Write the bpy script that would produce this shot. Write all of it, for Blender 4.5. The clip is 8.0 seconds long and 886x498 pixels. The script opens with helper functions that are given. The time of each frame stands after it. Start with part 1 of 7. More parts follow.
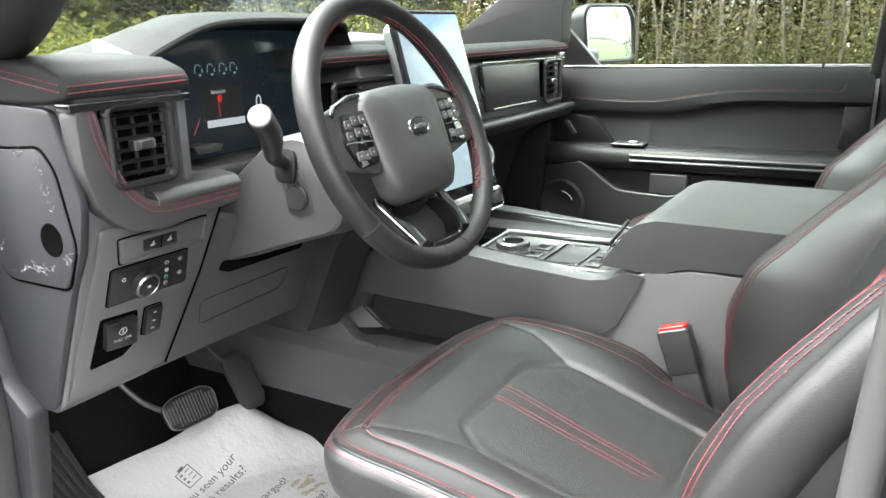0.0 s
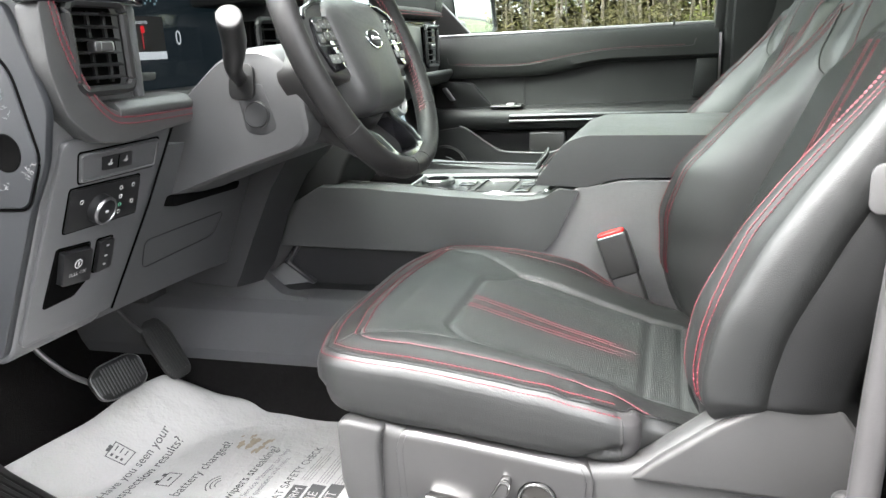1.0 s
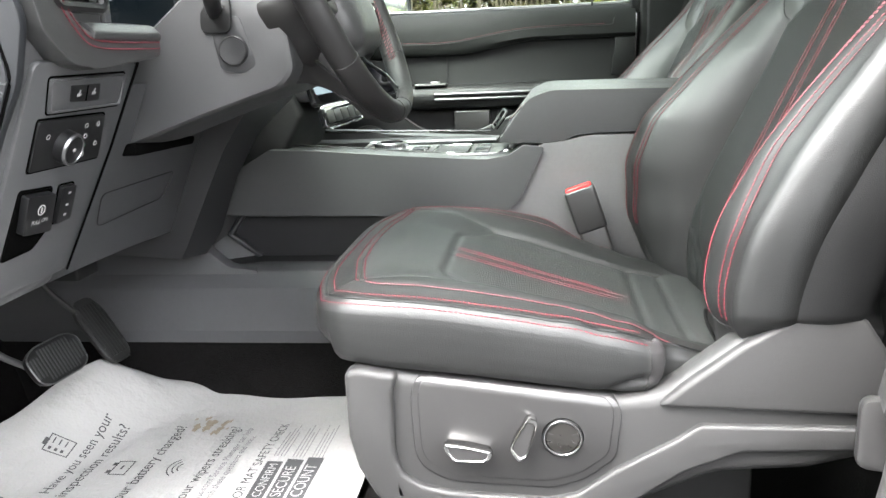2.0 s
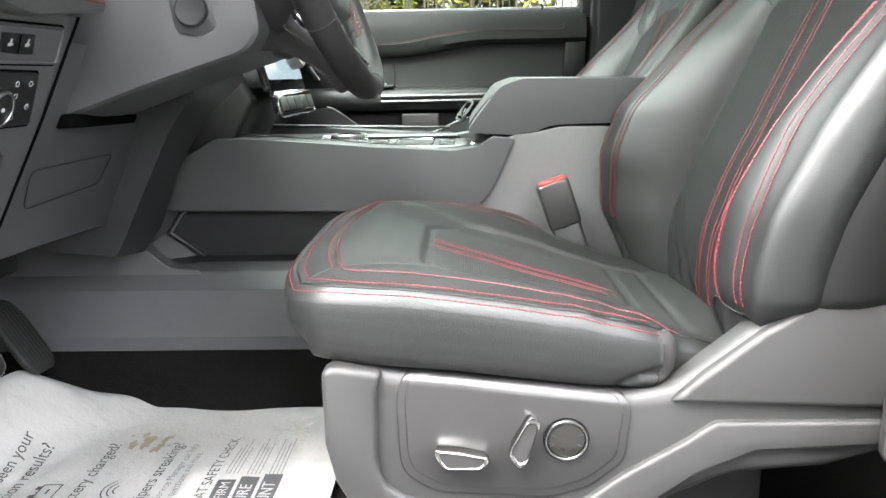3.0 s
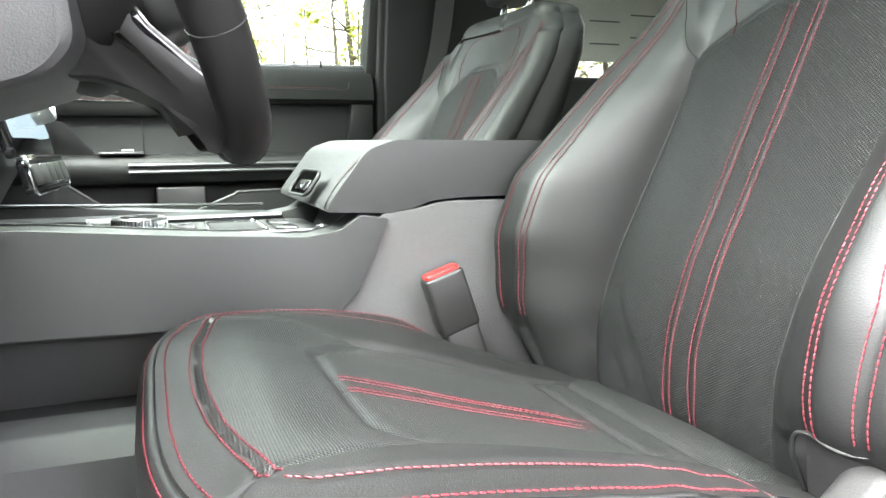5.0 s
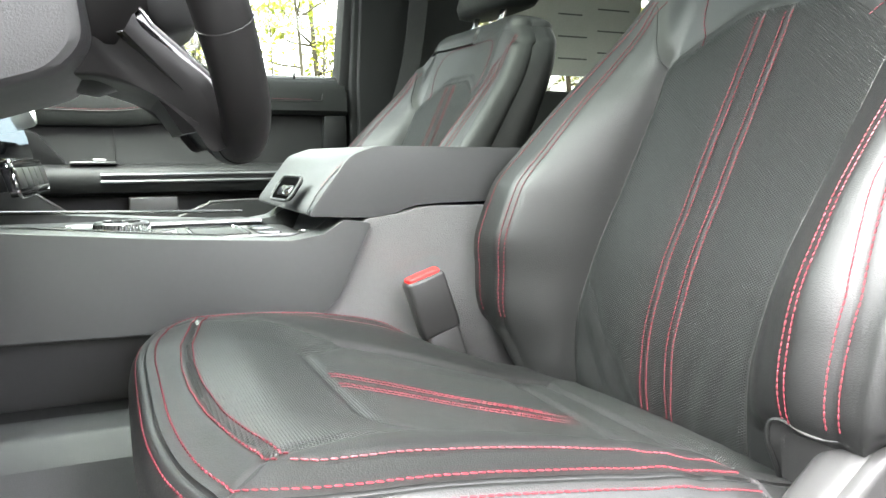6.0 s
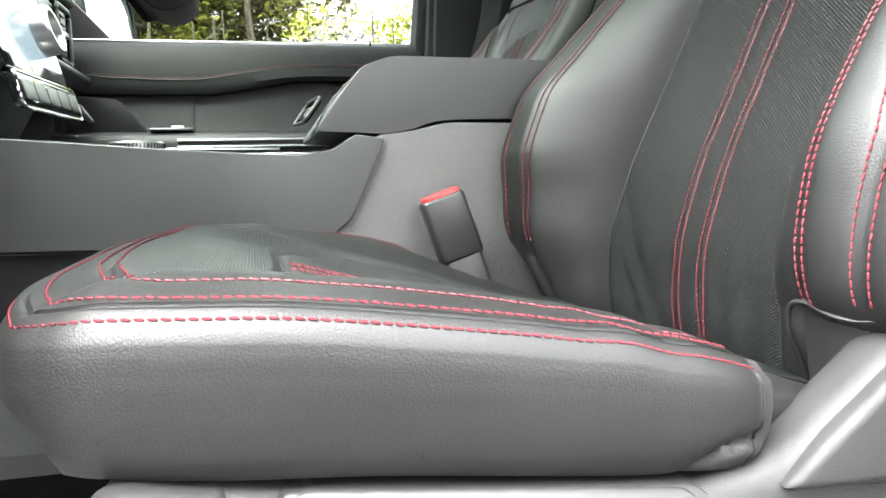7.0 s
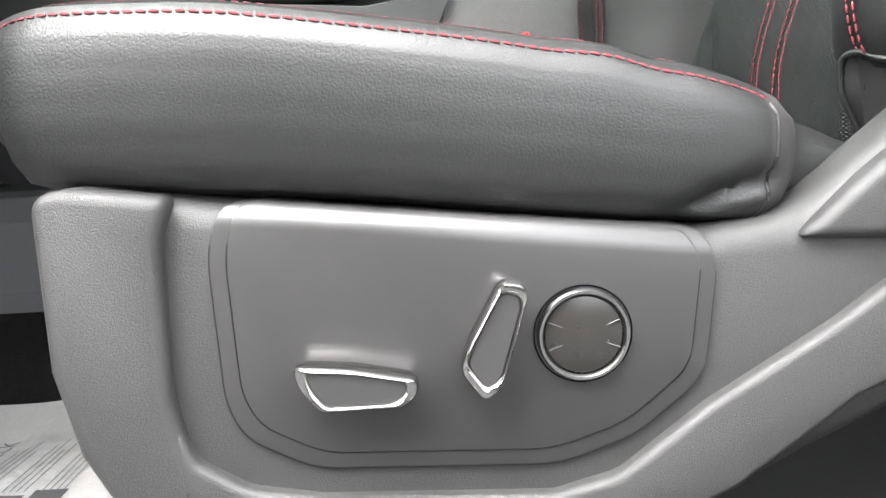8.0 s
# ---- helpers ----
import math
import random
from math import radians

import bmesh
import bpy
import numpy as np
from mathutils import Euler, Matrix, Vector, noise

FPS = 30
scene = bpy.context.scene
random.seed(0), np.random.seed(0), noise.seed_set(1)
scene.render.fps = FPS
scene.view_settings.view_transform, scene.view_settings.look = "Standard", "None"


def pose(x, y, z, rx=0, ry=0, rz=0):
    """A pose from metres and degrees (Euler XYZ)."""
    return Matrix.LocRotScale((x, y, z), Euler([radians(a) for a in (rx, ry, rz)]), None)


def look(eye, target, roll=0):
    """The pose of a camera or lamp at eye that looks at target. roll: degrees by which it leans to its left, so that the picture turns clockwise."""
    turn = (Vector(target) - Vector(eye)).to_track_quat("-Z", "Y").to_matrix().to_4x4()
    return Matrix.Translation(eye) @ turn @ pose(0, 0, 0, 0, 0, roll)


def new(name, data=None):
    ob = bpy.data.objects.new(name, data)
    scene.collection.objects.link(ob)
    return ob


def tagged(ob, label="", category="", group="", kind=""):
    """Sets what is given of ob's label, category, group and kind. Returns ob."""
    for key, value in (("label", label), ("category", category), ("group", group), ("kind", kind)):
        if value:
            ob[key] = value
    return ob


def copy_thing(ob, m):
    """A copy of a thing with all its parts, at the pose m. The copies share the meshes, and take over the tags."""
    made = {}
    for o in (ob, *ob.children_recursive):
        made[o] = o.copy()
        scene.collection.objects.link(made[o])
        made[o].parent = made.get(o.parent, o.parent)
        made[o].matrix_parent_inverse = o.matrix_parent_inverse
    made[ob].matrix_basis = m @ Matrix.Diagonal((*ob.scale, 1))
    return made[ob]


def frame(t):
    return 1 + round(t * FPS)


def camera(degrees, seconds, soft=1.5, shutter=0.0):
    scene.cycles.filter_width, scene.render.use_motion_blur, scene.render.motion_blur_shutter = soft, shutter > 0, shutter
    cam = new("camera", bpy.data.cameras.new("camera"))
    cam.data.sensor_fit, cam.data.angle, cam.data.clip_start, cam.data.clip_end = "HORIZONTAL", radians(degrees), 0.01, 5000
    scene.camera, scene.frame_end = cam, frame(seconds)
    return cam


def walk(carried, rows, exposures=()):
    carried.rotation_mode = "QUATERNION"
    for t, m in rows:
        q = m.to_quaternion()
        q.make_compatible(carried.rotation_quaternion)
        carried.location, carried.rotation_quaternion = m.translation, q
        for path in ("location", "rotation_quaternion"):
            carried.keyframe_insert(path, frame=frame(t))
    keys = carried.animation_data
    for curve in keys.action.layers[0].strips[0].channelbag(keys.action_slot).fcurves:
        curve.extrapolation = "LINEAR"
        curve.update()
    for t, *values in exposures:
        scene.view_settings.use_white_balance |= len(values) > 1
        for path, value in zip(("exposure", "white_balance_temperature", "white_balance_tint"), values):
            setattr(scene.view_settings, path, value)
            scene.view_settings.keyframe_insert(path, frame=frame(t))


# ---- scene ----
cam = camera(60.3, 8.0)
PATH = [
    (0.0, (0.5125, -0.8585, 1.4345), (-0.4725, 0.7935, 0.8885), -1.7),
    (0.5, (0.4605, -0.9395, 1.3715), (-0.3225, 0.8245, 0.8495), -2.7),
    (1.0, (0.3535, -0.9805, 1.3015), (-0.2205, 0.8655, 0.7895), -3.1),
    (1.5, (0.2605, -1.0025, 1.2565), (-0.1305, 0.8905, 0.7445), -3.1),
    (3.0, (0.1245, -0.9255, 1.1625), (0.0685, 1.0225, 0.7115), -1.1),
    (3.5, (0.0835, -0.8585, 1.1525), (0.1625, 1.0975, 0.7425), -0.8),
    (4.0, (0.0385, -0.7365, 1.1555), (0.3285, 1.2085, 0.7905), -0.5),
    (4.5, (-0.0145, -0.6355, 1.1525), (0.4955, 1.2725, 0.8365), -0.4),
    (5.0, (-0.0515, -0.5845, 1.1495), (0.6545, 1.2655, 0.8685), -0.5),
    (5.2, (-0.0618, -0.5844, 1.1488), (0.7021, 1.2441, 0.8780), -0.5),
    (6.3, (-0.0775, -0.5985, 1.1275), (0.7155, 1.2245, 0.9005), -0.4),
    (6.5, (-0.0425, -0.5945, 1.1145), (0.6555, 1.2675, 0.8985), -0.7),
    (7.0, (0.0625, -0.5755, 1.0215), (0.5345, 1.3585, 0.8235), -1.4),
    (7.2, (0.0985, -0.5685, 0.9785), (0.4705, 1.3895, 0.8055), -2.0),
    (7.5, (0.1265, -0.5655, 0.9385), (0.3795, 1.4095, 0.7565), -2.5),
    (8.0, (0.1465, -0.5785, 0.9105), (0.2245, 1.3965, 0.6025), -2.8),
]
walk(cam, [(t, look(eye, target, roll)) for t, eye, target, roll in PATH], [(0.0, 4.62), (1.5, 4.60), (3.0, 4.58), (5.0, 4.95), (6.5, 4.84), (7.1, 4.47), (8.0, 4.22)])

# ---- light ----
world = bpy.data.worlds.new("overcast")
scene.world = world
world.use_nodes = True
wn = world.node_tree.nodes
sky = wn.new("ShaderNodeTexSky")
sky.sky_type, sky.sun_disc = "NISHITA", False
sky.sun_elevation, sky.sun_rotation = radians(62), radians(215)
sky.air_density, sky.dust_density, sky.ozone_density = 1.0, 4.0, 1.0
hsv = wn.new("ShaderNodeHueSaturation")
hsv.inputs["Saturation"].default_value = 0.12
world.node_tree.links.new(sky.outputs[0], hsv.inputs["Color"])
world.node_tree.links.new(hsv.outputs[0], wn["Background"].inputs[0])
wn["Background"].inputs[1].default_value = 0.15
sun = new("sun", bpy.data.lights.new("sun", "SUN"))
sun.data.energy, sun.data.angle, sun.data.color = 0.75, radians(60), (0.975, 0.985, 0.96)
sun.matrix_world = look((-2.4, -0.9, 5.0), (0, 0, 0))


# ---- materials ----
def nd(nt, kind, **sets):
    n = nt.nodes.new(kind)
    for k, v in sets.items():
        n.inputs[k.replace("_", " ")].default_value = v
    return n


def material(name, color, rough=0.5, metal=0.0, grain=0.0, bump=0.0, mottle=0.12, kind="noise", spec=0.5, coat=0.0):
    """A painted, moulded or sewn surface: colour with mottling at two scales, and a relief of the given cells per metre."""
    m = bpy.data.materials.new(name)
    m.use_nodes = True
    nt = m.node_tree
    b = nt.nodes["Principled BSDF"]
    b.inputs["Roughness"].default_value, b.inputs["Metallic"].default_value = rough, metal
    b.inputs["Specular IOR Level"].default_value = spec
    b.inputs["Coat Weight"].default_value = coat
    tc = nt.nodes.new("ShaderNodeTexCoord")
    big, fine = nd(nt, "ShaderNodeTexNoise", Scale=9.0, Detail=4.0), nd(nt, "ShaderNodeTexNoise", Scale=160.0, Detail=3.0)
    mix = nt.nodes.new("ShaderNodeMath")
    mix.operation = "MULTIPLY_ADD"
    mix.inputs[1].default_value = 0.5
    for n in (big, fine):
        nt.links.new(tc.outputs["Object"], n.inputs["Vector"])
    nt.links.new(fine.outputs["Fac"], mix.inputs[0])
    nt.links.new(big.outputs["Fac"], mix.inputs[2])
    ramp = nt.nodes.new("ShaderNodeMapRange")
    ramp.inputs["From Min"].default_value, ramp.inputs["From Max"].default_value = 0.4, 1.1
    ramp.inputs["To Min"].default_value, ramp.inputs["To Max"].default_value = 1 - mottle, 1 + mottle
    nt.links.new(mix.outputs[0], ramp.inputs["Value"])
    tint = nt.nodes.new("ShaderNodeVectorMath")
    tint.operation = "SCALE"
    tint.inputs[0].default_value = color[:3]
    nt.links.new(ramp.outputs[0], tint.inputs["Scale"])
    nt.links.new(tint.outputs[0], b.inputs["Base Color"])
    rr = nt.nodes.new("ShaderNodeMapRange")
    rr.inputs["From Min"].default_value, rr.inputs["From Max"].default_value = 0.3, 1.2
    rr.inputs["To Min"].default_value, rr.inputs["To Max"].default_value = max(0.02, rough * 0.85), min(1, rough * 1.15)
    nt.links.new(mix.outputs[0], rr.inputs["Value"])
    nt.links.new(rr.outputs[0], b.inputs["Roughness"])
    if bump:
        if kind == "leather":
            g = nd(nt, "ShaderNodeTexVoronoi", Scale=grain)
            g.feature = "DISTANCE_TO_EDGE"
            warp = nd(nt, "ShaderNodeTexNoise", Scale=grain * 0.6, Detail=2.0)
            add = nt.nodes.new("ShaderNodeVectorMath")
            add.operation = "MULTIPLY_ADD"
            add.inputs[1].default_value = (0.6 / grain,) * 3
            nt.links.new(tc.outputs["Object"], warp.inputs["Vector"])
            nt.links.new(warp.outputs["Color"], add.inputs[0])
            nt.links.new(tc.outputs["Object"], add.inputs[2])
            nt.links.new(add.outputs[0], g.inputs["Vector"])
            h = nt.nodes.new("ShaderNodeMapRange")
            h.interpolation_type = "SMOOTHSTEP"
            h.inputs["From Max"].default_value = 0.25
            nt.links.new(g.outputs["Distance"], h.inputs["Value"])
            out = h.outputs[0]
        else:
            g = nd(nt, "ShaderNodeTexNoise", Scale=grain, Detail=3.0, Roughness=0.6)
            nt.links.new(tc.outputs["Object"], g.inputs["Vector"])
            out = g.outputs["Fac"]
        bp = nt.nodes.new("ShaderNodeBump")
        bp.inputs["Strength"].default_value, bp.inputs["Distance"].default_value = bump, 0.6 / grain
        nt.links.new(out, bp.inputs["Height"])
        nt.links.new(bp.outputs[0], b.inputs["Normal"])
    return m


def perforate(m, axes, pitch, hole):
    """Punches staggered rows of small holes into a leather material, in the plane of two object axes."""
    nt = m.node_tree
    b = nt.nodes["Principled BSDF"]
    tc = nt.nodes.new("ShaderNodeTexCoord")
    sep = nt.nodes.new("ShaderNodeSeparateXYZ")
    nt.links.new(tc.outputs["Object"], sep.inputs[0])
    best = None
    for shift in (0.0, 0.5):
        com = nt.nodes.new("ShaderNodeCombineXYZ")
        for k, (ax, scale) in enumerate(zip(axes, (1.0, 1.6))):
            mul = nt.nodes.new("ShaderNodeMath")
            mul.operation = "MULTIPLY_ADD"
            mul.inputs[1].default_value, mul.inputs[2].default_value = scale / pitch, shift + 50
            nt.links.new(sep.outputs[ax], mul.inputs[0])
            fr = nt.nodes.new("ShaderNodeMath")
            fr.operation = "FRACT"
            nt.links.new(mul.outputs[0], fr.inputs[0])
            cen = nt.nodes.new("ShaderNodeMath")
            cen.operation = "MULTIPLY_ADD"
            cen.inputs[1].default_value, cen.inputs[2].default_value = 1 / scale, -0.5 / scale
            nt.links.new(fr.outputs[0], cen.inputs[0])
            nt.links.new(cen.outputs[0], com.inputs[k])
        ln = nt.nodes.new("ShaderNodeVectorMath")
        ln.operation = "LENGTH"
        nt.links.new(com.outputs[0], ln.inputs[0])
        if best is None:
            best = ln.outputs["Value"]
        else:
            mn = nt.nodes.new("ShaderNodeMath")
            mn.operation = "MINIMUM"
            nt.links.new(best, mn.inputs[0])
            nt.links.new(ln.outputs["Value"], mn.inputs[1])
            best = mn.outputs[0]
    mr = nt.nodes.new("ShaderNodeMapRange")
    mr.inputs["From Min"].default_value, mr.inputs["From Max"].default_value = hole / pitch * 0.7, hole / pitch * 1.2
    nt.links.new(best, mr.inputs["Value"])
    old = b.inputs["Base Color"].links[0].from_socket
    sc = nt.nodes.new("ShaderNodeVectorMath")
    sc.operation = "SCALE"
    rm = nt.nodes.new("ShaderNodeMapRange")
    rm.inputs["To Min"].default_value = 0.32
    nt.links.new(mr.outputs[0], rm.inputs["Value"])
    nt.links.new(old, sc.inputs[0])
    nt.links.new(rm.outputs[0], sc.inputs["Scale"])
    nt.links.new(sc.outputs[0], b.inputs["Base Color"])
    bp = nt.nodes.new("ShaderNodeBump")
    bp.inputs["Strength"].default_value, bp.inputs["Distance"].default_value = 0.8, 0.0009
    nt.links.new(mr.outputs[0], bp.inputs["Height"])
    if b.inputs["Normal"].links:
        nt.links.new(b.inputs["Normal"].links[0].from_socket, bp.inputs["Normal"])
    nt.links.new(bp.outputs[0], b.inputs["Normal"])
    return m


LEATHER = material("black_leather", (0.0048, 0.0051, 0.0050), 0.50, grain=520, bump=0.13, kind="leather", spec=0.62)
# Both bases carry green tree reflections; PERF_SEAT also carries the cushion's brighter sheen.
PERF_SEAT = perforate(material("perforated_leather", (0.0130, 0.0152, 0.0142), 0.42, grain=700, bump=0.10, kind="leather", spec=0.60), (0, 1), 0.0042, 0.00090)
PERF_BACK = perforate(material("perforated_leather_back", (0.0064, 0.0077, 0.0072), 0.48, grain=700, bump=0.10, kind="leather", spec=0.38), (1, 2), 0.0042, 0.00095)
WHEEL_LEATHER = material("wheel_leather", (0.0095, 0.0091, 0.0091), 0.50, grain=1100, bump=0.16, kind="leather", spec=0.30)
SOFT = material("soft_touch_black", (0.026, 0.0262, 0.0262), 0.40, grain=900, bump=0.20, kind="leather")
COLUMN = material("column_plastic", (0.031, 0.0312, 0.0322), 0.44, grain=800, bump=0.36, spec=0.60)
KNEE = material("knee_plastic", (0.034, 0.0344, 0.0362), 0.44, grain=800, bump=0.36, spec=0.6)
# Darker copy of KNEE; shade around the console hollow is put into its colour.
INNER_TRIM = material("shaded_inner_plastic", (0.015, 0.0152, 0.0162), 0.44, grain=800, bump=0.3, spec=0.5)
PLASTIC = material("moulded_dark_plastic", (0.050, 0.0504, 0.0528), 0.42, grain=800, bump=0.36, spec=0.75)
# Lighter than CONSOLE: the light on this side is put into the colour.
BLOCK = material("grained_grey_block", (0.090, 0.0875, 0.090), 0.40, grain=480, bump=0.36, kind="leather")
TUNNEL = material("hard_grey_plastic", (0.052, 0.0525, 0.0550), 0.50, grain=800, bump=0.36)
CONSOLE = material("soft_console_trim", (0.037, 0.0377, 0.0382), 0.42, grain=900, bump=0.16, kind="leather", spec=0.6)
DOOR_BLACK = material("black_door_trim", (0.0085, 0.0087, 0.0088), 0.50, grain=900, bump=0.20, kind="leather", spec=0.28)
SHIELD = material("grained_grey_plastic", (0.0255, 0.0250, 0.0250), 0.48, grain=1400, bump=0.95, spec=0.42)
SATIN = material("satin_black_plastic", (0.0215, 0.0208, 0.0208), 0.38, grain=1700, bump=0.12, spec=0.66)
DASH_TOP = material("matte_dash_top", (0.0165, 0.0170, 0.0167), 0.62, grain=900, bump=0.25, kind="leather", spec=0.06)
SHELL = material("smooth_seat_shell", (0.0070, 0.0070, 0.0072), 0.44, grain=500, bump=0.10, kind="leather", spec=0.45)
VENT_BLACK = material("black_vent_plastic", (0.0060, 0.0060, 0.0062), 0.40, grain=1500, bump=0.1, spec=0.4)
SWITCH_BLACK = material("black_switch_plastic", (0.006, 0.006, 0.0065), 0.45, spec=0.35)
WHEEL_BACK = material("wheel_back_plastic", (0.0055, 0.0051, 0.0051), 0.50, grain=2000, bump=0.08, spec=0.30)
PALE_CAP = material("pale_grey_cap", (0.050, 0.049, 0.049), 0.55, spec=0.3)
SIDE_TRIM = material("blue_black_side_trim", (0.0120, 0.0130, 0.0148), 0.48, grain=800, bump=0.36, spec=0.38)
VOID = material("deep_black", (0.002, 0.002, 0.002), 0.95, spec=0.0)
GLOSS = material("piano_black", (0.006, 0.006, 0.007), 0.06, mottle=0.3, coat=0.5)
DARK = material("dark_void_plastic", (0.008, 0.008, 0.008), 0.6, grain=600, bump=0.2)
STRIP = material("grey_chrome_strip", (0.20, 0.20, 0.205), 0.34, 1.0, mottle=0.08)
SMOKED = material("smoked_disc", (0.014, 0.013, 0.012), 0.28, mottle=0.15)
CHROME = material("chrome", (0.52, 0.52, 0.53), 0.10, 1.0, mottle=0.04)
# Darker than CHROME: dimmer reflections are put into the base colour.
DIM_CHROME = material("dim_chrome", (0.34, 0.335, 0.33), 0.20, 1.0, mottle=0.10)
SATIN_CHROME = material("satin_chrome", (0.33, 0.33, 0.335), 0.30, 1.0, mottle=0.05)
DARK_CHROME = material("smoked_chrome", (0.16, 0.16, 0.165), 0.22, 1.0, mottle=0.1)
RED_THREAD = material("red_thread", (0.104, 0.0078, 0.0155), 0.6, grain=3000, bump=0.4)
RED = material("red_plastic", (0.62, 0.02, 0.02), 0.35, mottle=0.06)
CARPET = material("black_carpet", (0.0048, 0.0044, 0.0044), 0.95, grain=420, bump=1.0, mottle=0.9, spec=0.1)
PAPER = material("white_paper", (0.28, 0.273, 0.270), 0.75, grain=35, bump=0.35, mottle=0.04)
INK = material("grey_ink", (0.035, 0.035, 0.037), 0.7)
INK_SOFT = material("pale_ink", (0.12, 0.12, 0.125), 0.7)
STAIN = material("tan_stain", (0.22, 0.185, 0.14), 0.8, mottle=0.4, grain=90, bump=0.3)
WHITE_PAINT = material("white_car_paint", (0.80, 0.80, 0.79), 0.22, coat=0.6, mottle=0.03)
WHITE_MARK = material("white_marking", (0.30, 0.30, 0.30), 0.5)
GREEN_MARK = material("green_marking", (0.05, 0.20, 0.12), 0.5)
RUBBER = material("black_rubber", (0.009, 0.009, 0.009), 0.6, grain=300, bump=0.2)
SEAL = material("grey_door_seal", (0.026, 0.0245, 0.025), 0.55, grain=700, bump=0.2)
WEB = material("black_webbing", (0.014, 0.014, 0.014), 0.8, grain=900, bump=0.6)
HEADLINER = material("grey_headliner", (0.42, 0.42, 0.41), 0.9, grain=700, bump=0.4)
SCUFF = material("wax_marks", (0.075, 0.075, 0.078), 0.5, mottle=0.5)
STEEL = material("worn_steel", (0.14, 0.14, 0.14), 0.4, 0.8, grain=500, bump=0.1)
BARK = material("bark", (0.050, 0.042, 0.031), 0.9, grain=40, bump=0.8, mottle=0.5, spec=0.1)
ASPHALT = material("asphalt", (0.032, 0.032, 0.033), 0.85, grain=250, bump=0.6, mottle=0.3)
GRASS = material("grass", (0.055, 0.065, 0.030), 0.9, grain=30, bump=1.0, mottle=0.5)


def leaf_material(name, a, b):
    m = bpy.data.materials.new(name)
    m.use_nodes = True
    nt = m.node_tree
    p = nt.nodes["Principled BSDF"]
    p.inputs["Roughness"].default_value = 0.6
    p.inputs["Specular IOR Level"].default_value = 0.05
    geo = nt.nodes.new("ShaderNodeNewGeometry")
    mix = nt.nodes.new("ShaderNodeMix")
    mix.data_type = "RGBA"
    mix.inputs["A"].default_value, mix.inputs["B"].default_value = (*a, 1), (*b, 1)
    nt.links.new(geo.outputs["Random Per Island"], mix.inputs["Factor"])
    nt.links.new(mix.outputs["Result"], p.inputs["Base Color"])
    tr = nt.nodes.new("ShaderNodeBsdfTranslucent")
    nt.links.new(mix.outputs["Result"], tr.inputs["Color"])
    ms = nt.nodes.new("ShaderNodeMixShader")
    ms.inputs[0].default_value = 0.45
    nt.links.new(p.outputs[0], ms.inputs[1])
    nt.links.new(tr.outputs[0], ms.inputs[2])
    nt.links.new(ms.outputs[0], nt.nodes["Material Output"].inputs["Surface"])
    return m


LEAF_A = leaf_material("yellow_green_leaves", (0.085, 0.095, 0.022), (0.165, 0.160, 0.036))
LEAF_D = leaf_material("bright_spring_leaves", (0.14, 0.17, 0.03), (0.36, 0.34, 0.07))
LEAF_B = leaf_material("olive_leaves", (0.026, 0.030, 0.008), (0.052, 0.054, 0.015))
LEAF_C = leaf_material("brown_leaves", (0.030, 0.027, 0.013), (0.050, 0.043, 0.020))


def glass_material(name, tint):
    m = bpy.data.materials.new(name)
    m.use_nodes = True
    nt = m.node_tree
    nt.nodes.remove(nt.nodes["Principled BSDF"])
    tr, gl, ms = nt.nodes.new("ShaderNodeBsdfTransparent"), nt.nodes.new("ShaderNodeBsdfGlossy"), nt.nodes.new("ShaderNodeMixShader")
    tr.inputs[0].default_value = (*tint, 1)
    gl.inputs["Roughness"].default_value = 0.01
    lw = nt.nodes.new("ShaderNodeLayerWeight")
    lw.inputs["Blend"].default_value = 0.5
    pw, ma = nt.nodes.new("ShaderNodeMath"), nt.nodes.new("ShaderNodeMath")
    pw.operation, ma.operation = "POWER", "MULTIPLY_ADD"
    pw.inputs[1].default_value, ma.inputs[1].default_value, ma.inputs[2].default_value = 5.0, 0.94, 0.03
    nt.links.new(lw.outputs["Facing"], pw.inputs[0])
    nt.links.new(pw.outputs[0], ma.inputs[0])
    nt.links.new(ma.outputs[0], ms.inputs[0])
    nt.links.new(tr.outputs[0], ms.inputs[1])
    nt.links.new(gl.outputs[0], ms.inputs[2])
    nt.links.new(ms.outputs[0], nt.nodes["Material Output"].inputs["Surface"])
    return m


# This tint sets how much overhead light the added roof panel lets in.
ROOF_GLASS = glass_material("dark_roof_glass", (0.27, 0.29, 0.27))
GLASS = glass_material("clear_glass", (0.85, 0.90, 0.865))
TINTED = glass_material("tinted_glass", (0.46, 0.47, 0.44))


def glow_material(name, color, strength):
    m = material(name, (0.01, 0.01, 0.012), 0.12)
    b = m.node_tree.nodes["Principled BSDF"]
    b.inputs["Emission Color"].default_value = (*color, 1)
    b.inputs["Emission Strength"].default_value = strength
    return m


SCREEN = glow_material("lit_map_screen", (0.56, 0.74, 0.82), 0.036)
SCREEN_BLUE = glow_material("lit_screen_blue", (0.36, 0.60, 0.76), 0.05)
SCREEN_DARK = glow_material("dark_cluster_screen", (0.004, 0.008, 0.010), 0.05)
SCREEN_DARK.node_tree.nodes["Principled BSDF"].inputs["Specular IOR Level"].default_value = 0.22
GLOW_WHITE = glow_material("lit_white_symbol", (0.60, 0.66, 0.70), 0.035)
GLOW_TEAL = glow_material("lit_teal_symbol", (0.24, 0.40, 0.46), 0.022)
GLOW_RED = glow_material("lit_red_symbol", (0.70, 0.02, 0.03), 0.035)

# ---- building helpers ----


def V(*a):
    return Vector(a)


def thing(name, at, label, category, group="", kind=""):
    e = new(name)
    e.empty_display_size = 0.05
    e.location = at
    return tagged(e, label, category, group, kind)


